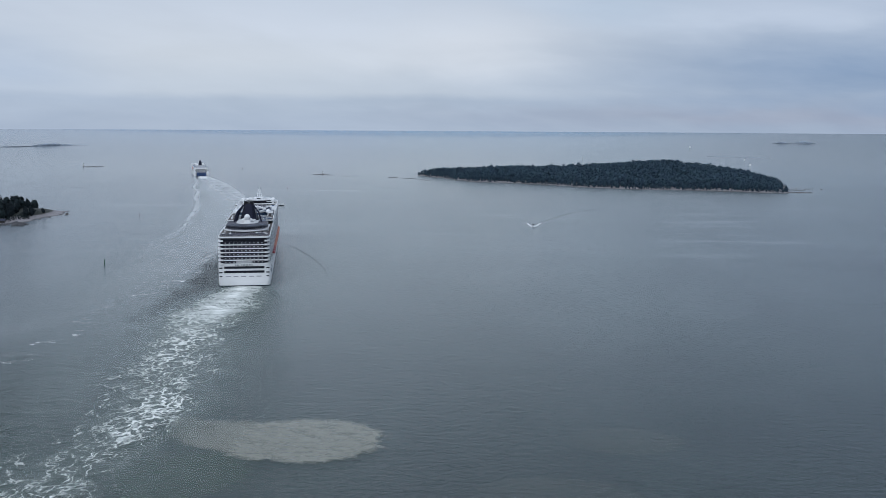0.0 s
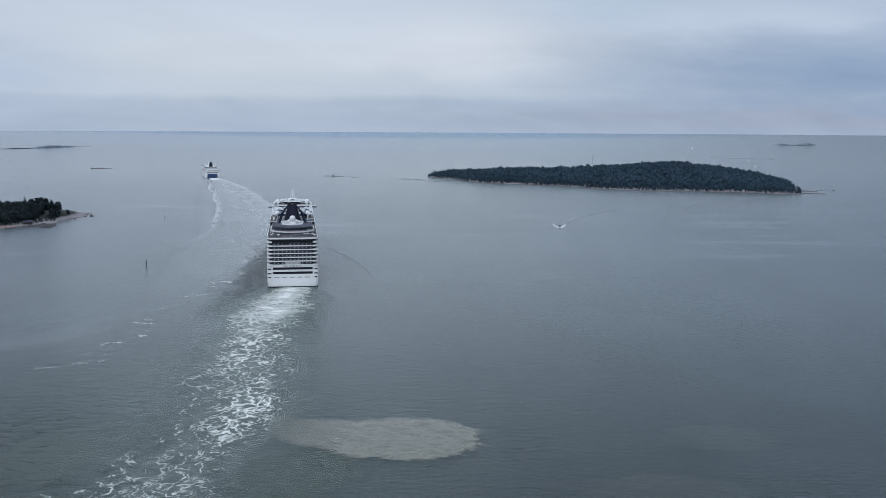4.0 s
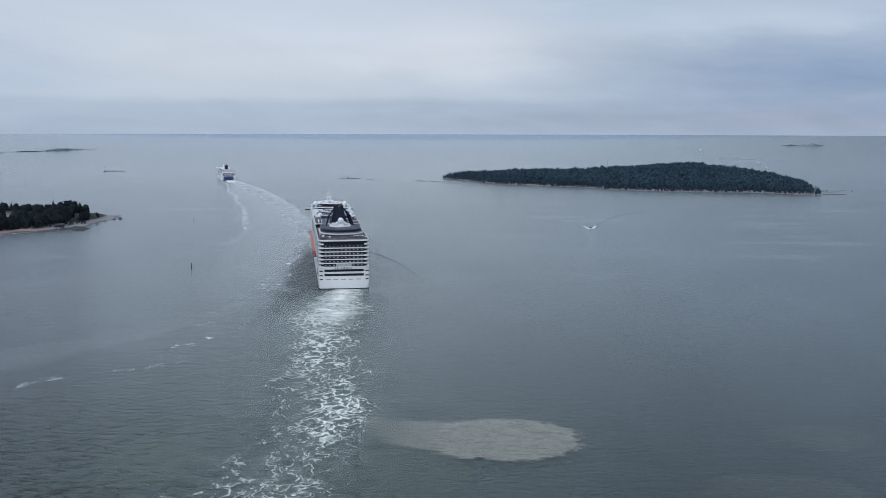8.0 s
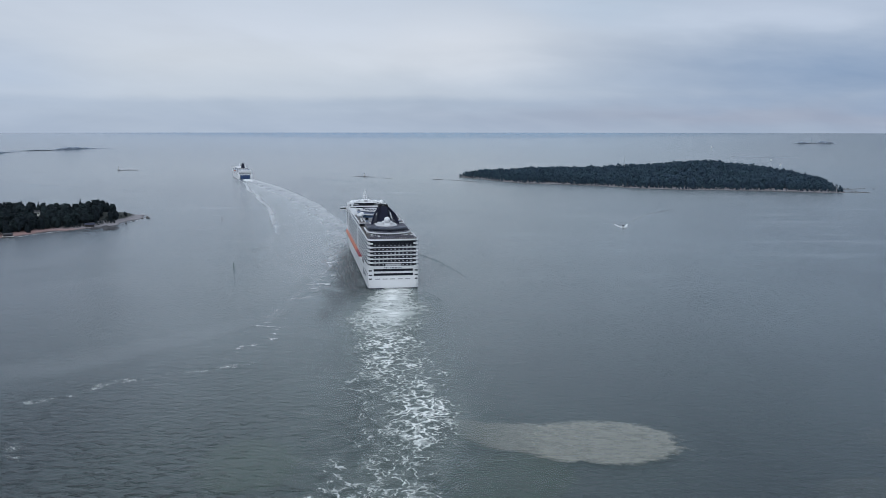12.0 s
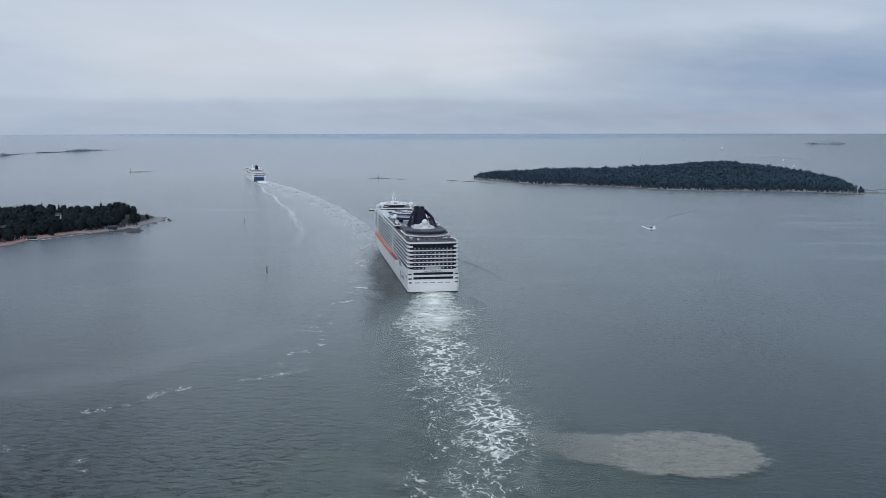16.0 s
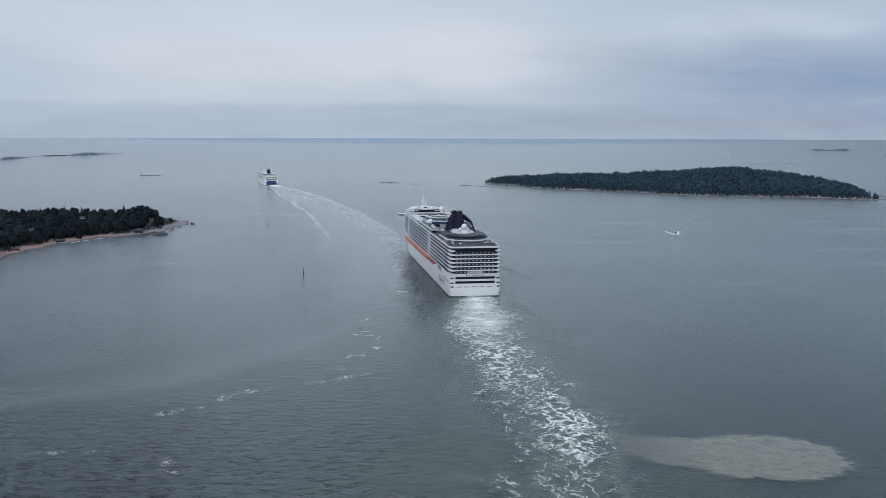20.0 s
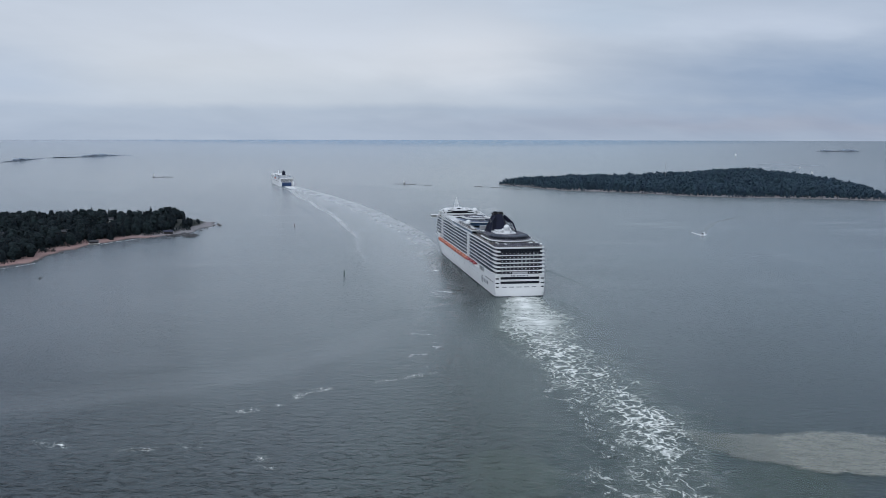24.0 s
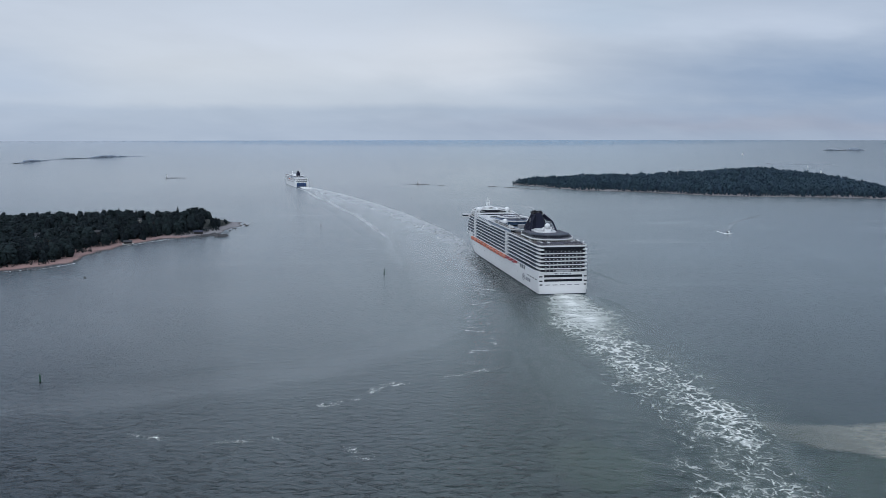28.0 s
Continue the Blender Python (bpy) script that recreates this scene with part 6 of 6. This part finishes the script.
# far islands near the horizon
def far_island(name, x0, y0, x1, y1, deep, tall, seed, label):
    """A thin wooded island between two ends."""
    r = np.random.RandomState(seed)
    n = int(math.hypot(x1 - x0, y1 - y0) / 5)
    t = r.uniform(0, 1, n * 6)
    s = r.uniform(-1, 1, n * 6)
    body = np.clip(np.sin(np.pi * t) * 1.3, 0, 1) * (0.55 + 0.45 * np.sin(9 * t + seed) * np.sin(4 * t))
    X, Y = x0 + (x1 - x0) * t, y0 + (y1 - y0) * t + s * deep * np.sin(np.pi * t)
    Z = np.array([sea_level(a, b) for a, b in zip(X, Y)])
    ok = body > 0.25
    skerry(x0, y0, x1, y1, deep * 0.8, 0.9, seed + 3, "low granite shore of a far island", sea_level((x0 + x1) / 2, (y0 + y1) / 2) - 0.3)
    return wood(name, X[ok], Y[ok], Z[ok] - 0.5, tall * body[ok] * r.uniform(0.55, 1.25, int(ok.sum())), ["leaf", "leaf", "spruce"], 40, seed, HAZEWOOD, label, grow=1.6)


far_island("far_wood", 1392, 4150, 1590, 4090, 30, 11.0, 70, "thin dark wooded island near the horizon")
far_island("far_wood", -1735, 3715, -1480, 3920, 25, 11.0, 71, "far wooded islet near the horizon")
far_island("far_wood", -1800, 3480, -1735, 3640, 18, 11.0, 72, "far wooded islet near the horizon")
skerry(-1565, 3862, -1425, 3955, 7, 1.6, 73, "low far skerry near the horizon", sea_level(-1500, 3905))
skerry(-1775, 3560, -1700, 3760, 7, 1.8, 74, "low far skerry near the horizon", sea_level(-1735, 3670))
skerry(-1690, 3750, -1600, 3830, 8, 1.6, 75, "low far skerry near the horizon", sea_level(-1645, 3790))


# radio mast on the wooded island
mast_thing = thing("radio_mast", pose(330, 2330, 18), "thin lattice radio mast above the trees of the island", "mast")
lat = Shape()
for k in range(3):
    a = 2.0944 * k
    lat.tube((1.2 * math.cos(a), 1.2 * math.sin(a), -4), (0.4 * math.cos(a), 0.4 * math.sin(a), 38), 0.16, 0.12, 4)
for k in range(14):
    a, z = 2.0944 * k, 2.6 * k
    q = 1.2 - 0.8 * z / 38
    lat.tube((q * math.cos(a), q * math.sin(a), z), (q * math.cos(a + 2.0944), q * math.sin(a + 2.0944), z + 2.6), 0.09, n=4)
part("lattice", lat, STEEL, mast_thing)

# motorboat with its bow wave
boat = thing("motorboat", pose(107, 1168, 0, 0, 0, 160), "small dark motorboat planing with white spray", "boat")
part("hull", Shape().loft([[(-1.5 * k, y, 1.3), (-1.1 * k, y, 0.1), (0, y, -0.3), (1.1 * k, y, 0.1), (1.5 * k, y, 1.3)] for y, k in ((-4.5, 0.9), (-1, 1.0), (2.5, 0.8), (4.8, 0.08))]), WHITE, boat)
part("deck", Shape().box(-1.2, 1.2, -4.0, 2.5, 1.25, 1.4, 0.3), STEEL, boat)
part("cabin", Shape().box(-1.1, 1.1, -1.6, 1.4, 1.4, 2.8, 0.4), GLASS, boat)
part("engine", Shape().box(-0.4, 0.4, -5.1, -4.4, 0.4, 1.9, 0.15), SOOT, boat)
for s in (-1, 1):
    rows = [(4.0 - 2.0 * k, 1.0 + 0.45 * k, 0.4 * math.sin(math.pi * (k + 0.6) / 8.5), 0.5 + 0.08 * k) for k in range(8)]
    sp = Shape().loft([[(s * (x - wd), y, 0.0), (s * (x - 0.3), y, 2.4 * h), (s * (x + 0.3), y, 2.0 * h), (s * (x + wd), y, 0.0)] for y, x, h, wd in rows])
    part("spray", sp, SPRAYWHITE, boat, "white bow spray", smooth=True)
strip("boat_wake", [(109, 1180, 5), (125, 1230, 6), (165, 1330, 7), (240, 1450, 8)], veil_material("boat_wake_foam", 0.22, [(0.05, 0.0), (0.5, 1.0), (0.95, 0.0)], (0.05, 0.1), [(0.3, 0.2), (0.6, 1.0)], (0.6, 0.62, 0.62), 3.5), 0.1, "faint straight wake of the motorboat", "foam", 6, 10.0)

BOATFOAM = veil_material("boat_bow_foam", 1.0, [(0.05, 0.0), (0.4, 1.0), (0.6, 1.0), (0.95, 0.0)], (0.1, 0.1), [(0.2, 0.5), (0.45, 1.0)], (0.88, 0.89, 0.88), 0.75)
for s in (-1, 1):
    strip("boat_wake", [(107 + 1.5 * s, 1164, 1.8), (108 + 4 * s, 1180, 2.0), (111 + 8 * s, 1205, 2.0)], BOATFOAM, 0.12, "white bow foam spreading from the motorboat", "foam", 6, 4.0)


def yacht(x, y, tall, label):
    b = thing("sailing_yacht", pose(x, y, sea_level(x, y), 0, 0, 40), label, "yacht", "sailing yachts")
    k = tall / 14.0
    part("hull", Shape().loft([[(-1.7 * q * k, yy * k, 1.2), (-1.0 * q * k, yy * k, -0.3), (1.0 * q * k, yy * k, -0.3), (1.7 * q * k, yy * k, 1.2)] for yy, q in ((-5, 0.7), (0, 1.0), (3, 0.7), (5.5, 0.05))]), WHITE, b)
    part("mast", Shape().tube((0, 0.6 * k, 1.0), (0, 0.6 * k, tall), 0.1, 0.07, 5), STEEL, b)
    part("mainsail", Shape().add([(0.05, 0.4 * k, 2.2), (0.6, -4.4 * k, 2.4), (0.15, 0.3 * k, tall - 0.4), (-0.05, 0.4 * k, 2.2), (0.5, -4.4 * k, 2.4), (0.05, 0.3 * k, tall - 0.4)], [(0, 1, 2), (5, 4, 3), (0, 3, 4, 1), (1, 4, 5, 2), (2, 5, 3, 0)]), SAIL, b)
    part("jib", Shape().add([(0.05, 5.0 * k, 1.6), (0.8, 0.9 * k, 2.0), (0.1, 0.8 * k, tall * 0.85), (-0.05, 5.0 * k, 1.6), (0.7, 0.9 * k, 2.0), (0.0, 0.8 * k, tall * 0.85)], [(0, 1, 2), (5, 4, 3), (0, 3, 4, 1), (1, 4, 5, 2), (2, 5, 3, 0)]), SAIL, b)
    return b


yacht(1010, 4005, 10, "white sailing yacht far off near the horizon")
yacht(1046, 3384, 7, "small white sailing yacht beyond the island")
yacht(958, 3040, 9, "white sailing yacht beyond the island")


# cottage, boathouses and jetty on the headland
def cottage(x, y, z, turn, lx, ly, h, wall, label, category="house", name="cottage", roof=ROOFING):
    b = thing(name, pose(x, y, z, 0, 0, turn), label, category)
    part("wall", Shape().box(-lx, lx, -ly, ly, -1.0, h), wall, b)
    rf = h + ly * 0.75
    part("roof", Shape().add([(-lx - 0.5, -ly - 0.6, h - 0.1), (lx + 0.5, -ly - 0.6, h - 0.1), (lx + 0.5, 0, rf), (-lx - 0.5, 0, rf), (-lx - 0.5, ly + 0.6, h - 0.1), (lx + 0.5, ly + 0.6, h - 0.1)],
                             [(0, 1, 2, 3), (3, 2, 5, 4), (0, 3, 4), (1, 5, 2), (0, 4, 5, 1)]), roof, b)
    for k in (-0.55, 0.0, 0.55) if wall == WALLWOOD else ():
        wn = part("window", Shape().box(lx * k - 0.6, lx * k + 0.6, -ly - 0.06, -ly + 0.1, h * 0.4, h * 0.8), GLASS, b)
        part("window_frame", Shape().box(lx * k - 0.75, lx * k + 0.75, -ly - 0.09, -ly - 0.04, h * 0.8, h * 0.86).box(lx * k - 0.75, lx * k + 0.75, -ly - 0.09, -ly - 0.04, h * 0.34, h * 0.4), WALLWOOD, wn)
    part("chimney", Shape().box(-0.4, 0.4, -0.3, 0.3, rf - 0.8, rf + 0.7), ROOFING, b)
    return b


cottage(-640, 1252, 6.6, 16, 3.4, 2.8, 4.6, WALLWOOD, "white two-storey cottage among the trees of the headland")
cottage(-636, 1090, 7.5, 25, 3.4, 3.0, 3.8, DARKWOOD, "brown cottage half hidden among the trees")
cottage(-686, 1040, 8.2, 60, 4.8, 3.4, 4.6, STEEL, "grey cottage half hidden behind beach trees")
cottage(-541, 1166, 1.5, 18, 5.2, 2.6, 2.2, DARKWOOD, "low dark boathouse with a blue roof on the granite shore", "boathouse", "boathouse", BLUEROOF)

cottage(148, 2076, 2.0, 20, 3.0, 2.4, 3.0, WALLWOOD, "tiny white hut on the shore of the wooded island", "hut", "hut")


def stilt_house(x, y, turn):
    b = thing("bathing_house", pose(x, y, 0, 0, 0, turn) @ Matrix.Scale(0.9, 4), "small dark bathing house on a white platform over the water", "boathouse")
    part("platform", Shape().box(-6.5, 6.5, -4.0, 4.0, 1.1, 1.7, 0.2), WALLWOOD, b)
    for px in (-5.5, -1.8, 1.8, 5.5):
        for py in (-3.4, 3.4):
            part("stilt", Shape().tube((px, py, -2.5), (px, py, 1.2), 0.22, n=6), DARKWOOD, b)
    part("wall", Shape().box(-5.0, 5.0, -2.6, 2.6, 1.7, 4.2), DARKWOOD, b)
    part("roof", Shape().add([(-5.6, -3.2, 4.2), (5.6, -3.2, 4.2), (5.6, 3.2, 4.2), (-5.6, 3.2, 4.2), (-5.0, 0, 5.8), (5.0, 0, 5.8)], [(0, 1, 5, 4), (2, 3, 4, 5), (0, 4, 3), (1, 2, 5), (3, 2, 1, 0)]), ROOFING, b)
    for px in (-3.4, 0.0, 3.4):
        part("window", Shape().box(px - 0.7, px + 0.7, -2.72, -2.5, 2.4, 3.6), GLASS, b)
    return b


stilt_house(-592, 1058, 14)


def jetty(x0, y0, x1, y1, label):
    a, b = Vector((x0, y0)), Vector((x1, y1))
    long, turn = (b - a).length, math.degrees(math.atan2(y1 - y0, x1 - x0))
    j = thing("jetty", pose(x0, y0, 0, 0, 0, turn), label, "jetty", "jetties on the headland")
    n = max(4, int(long / 1.5))
    for k in range(n):
        part("plank", Shape().box(long * k / n, long * (k + 0.93) / n, -1.2, 1.2, 0.9, 1.05), DARKWOOD, j)
    for k in range(0, n + 1, 4):
        for s in (-1, 1):
            part("pile", Shape().tube((long * k / n, s * 1.0, -2.0), (long * k / n, s * 1.0, 1.2), 0.18, n=6), DARKWOOD, j)
    return j


for _x, _y, _l, _k in ((-512, 1156, 11, 91), (-507, 1138, 9, 92), (-522, 1166, 12, 93), (-528, 1146, 8, 94)):
    skerry(_x - _l, _y - 1, _x + _l, _y + 2, 3.4, 2.6, _k, "flat dark granite slab awash by the point", 0.0, DARKROCK)
jetty(-545, 1128, -520, 1122, "low dark wooden jetty off the beach")


# ---- waves of the ship, surf, shore rocks ----
def ridge(line, wide, high, label="low smooth wave crest running out from the ship"):
    """A long low crest on the sea along line."""
    pts = []
    for (x0, y0), (x1, y1) in zip(line, line[1:]):
        k = max(2, int(math.hypot(x1 - x0, y1 - y0) / 5))
        pts += [(x0 + (x1 - x0) * i / k, y0 + (y1 - y0) * i / k) for i in range(k)]
    pts.append(line[-1])
    for _ in range(6):
        pts = [pts[0]] + [tuple((a + 2 * b + c) / 4 for a, b, c in zip(*t)) for t in zip(pts, pts[1:], pts[2:])] + [pts[-1]]
    sh, n = Shape(), len(pts)
    prof = [(-1.0, -0.04), (-0.55, 0.25), (-0.2, 0.8), (0.05, 1.0), (0.3, 0.7), (0.6, 0.2), (1.0, -0.04)]
    for i, (x, y) in enumerate(pts):
        a, b = pts[max(0, i - 1)], pts[min(n - 1, i + 1)]
        d = Vector((b[0] - a[0], b[1] - a[1])).normalized()
        s = math.sin(math.pi * min(1.0, 0.08 + 0.92 * i / (n - 1))) ** 0.5 * (0.8 + 0.2 * math.sin(i * 1.3))
        sh.v += [(x - d.y * wide * q, y + d.x * wide * q, high * s * z) for q, z in prof]
    m = len(prof)
    sh.f = [(i * m + k, i * m + k + 1, (i + 1) * m + k + 1, (i + 1) * m + k) for i in range(n - 1) for k in range(m - 1)]
    return tagged(part("wave_crest", sh, SEA, smooth=True), label, "wave", kind="stuff")


ridge([(-160, 985), (-138, 925), (-116, 866), (-101, 810), (-92, 760)], 2.2, 0.9)
r = random.Random(41)
for k in range(16):
    _y = 1010 - 9.5 * k + r.uniform(-4, 4)
    _x = -169 - (_y - 720) * 0.158 + r.uniform(-2, 1)
    _q = r.uniform(0.6, 1.35)
    ridge([(_x - 1, _y), (_x - 6 * _q, _y - 9 * _q), (_x - 9 * _q, _y - 18 * _q), (_x - 11 * _q, _y - 30 * _q - r.uniform(0, 6))], r.uniform(0.9, 1.6), (0.50 - 0.026 * k) * r.uniform(0.55, 1.1))
for k in range(8):
    ridge([(-129 + 1.0 * k, 712 - 13 * k), (-119 + 0.8 * k, 690 - 13 * k), (-113 + 0.5 * k, 662 - 12 * k)], 1.7, 0.5 - 0.04 * k)
for k in range(4):
    ridge([(-172 - 1.0 * k, 700 - 16 * k), (-180 - 0.8 * k, 680 - 16 * k), (-186 - 0.5 * k, 655 - 15 * k)], 1.6, 0.2 - 0.03 * k)
ridge([(-560, 2400), (-470, 2320), (-350, 2200), (-245, 2085)], 9.0, 1.0, "low wave crest spreading from the ferry")
ridge([(-610, 2395), (-655, 2280), (-678, 2095)], 8.0, 0.8, "low wave crest spreading from the ferry")
BOWFOAM = veil_material("bow_foam", 0.75, [(0.05, 0.0), (0.4, 1.0), (0.6, 1.0), (0.95, 0.0)], (0.10, 0.25), [(0.50, 0.0), (0.68, 1.0)], (0.85, 0.86, 0.85), 20.0)
strip("bow_foam", [(-215, 1060, 3), (-226, 1110, 6), (-236, 1180, 8), (-250, 1240, 5)], BOWFOAM, 0.1, "broken white bow wave foam ahead of the ship's side", "foam", 6, 5.0)
strip("bow_foam", [(-607, 2330, 6), (-616, 2362, 8), (-622, 2400, 5)], CHURN, 0.12, "white bow foam beside the ferry", "foam", 6, 8.0)
SURF = veil_material("surf", 0.65, [(0.05, 0.0), (0.4, 1.0), (0.6, 1.0), (0.95, 0.0)], (0.10, 0.12), [(0.40, 0.0), (0.56, 1.0)], (0.85, 0.86, 0.85), 60.0)
strip("surf", [(-590, 1050, 1.5), (-578, 1085, 2.5), (-566, 1112, 2.5), (-548, 1132, 2)], SURF, 0.1, "thin white surf along the beach", "foam", 6, 3.0)
strip("surf", [(-514, 1235, 1.2), (-509, 1270, 1.6), (-509, 1300, 1.2)], SURF, 0.1, "thin white surf round the granite point", "foam", 6, 3.0)
strip("surf", [(-636, 846, 1.5), (-606, 868, 1.5), (-592, 905, 1.5)], SURF, 0.1, "thin white surf along the beach", "foam", 6, 3.0)


def boulder(x, y, size, seed, label="rounded grey granite boulder by the shore"):
    r = random.Random(seed)
    sh = Shape().ball((0, 0, 0), 1.0, 9, 6, 0.7)
    sh.v = [(px * size * (1 + r.uniform(-0.22, 0.22)), py * size * (1 + r.uniform(-0.22, 0.22)), pz * size * (1 + r.uniform(-0.2, 0.2)) + size * 0.15) for px, py, pz in sh.v]
    ob = part("boulder", sh, ROCK)
    ob.location = (x, y, 0)
    return tagged(ob, label, "boulder", "boulders along the shore")


_r = random.Random(9)
for _a, _b, _n in (((-632, 848), (-598, 876), 14), ((-598, 880), (-600, 935), 6), ((-602, 960), (-592, 1050), 8), ((-585, 1085), (-545, 1132), 12), ((-538, 1150), (-516, 1170), 10), ((-516, 1200), (-508, 1300), 14)):
    for _k in range(_n):
        _t = _r.random()
        boulder(_a[0] + (_b[0] - _a[0]) * _t + _r.uniform(-3, 5), _a[1] + (_b[1] - _a[1]) * _t + _r.uniform(-3, 3), _r.uniform(0.6, 2.0), _r.randint(0, 9999))
boulder(-549, 811, 1.2, 5, "lone rock awash off the beach")
for _k in range(26):
    _t = _r.random()
    boulder(20 + 560 * _t, 2190 - 390 * _t ** 0.6 + _r.uniform(-8, 3), _r.uniform(0.9, 2.4), _r.randint(0, 9999))
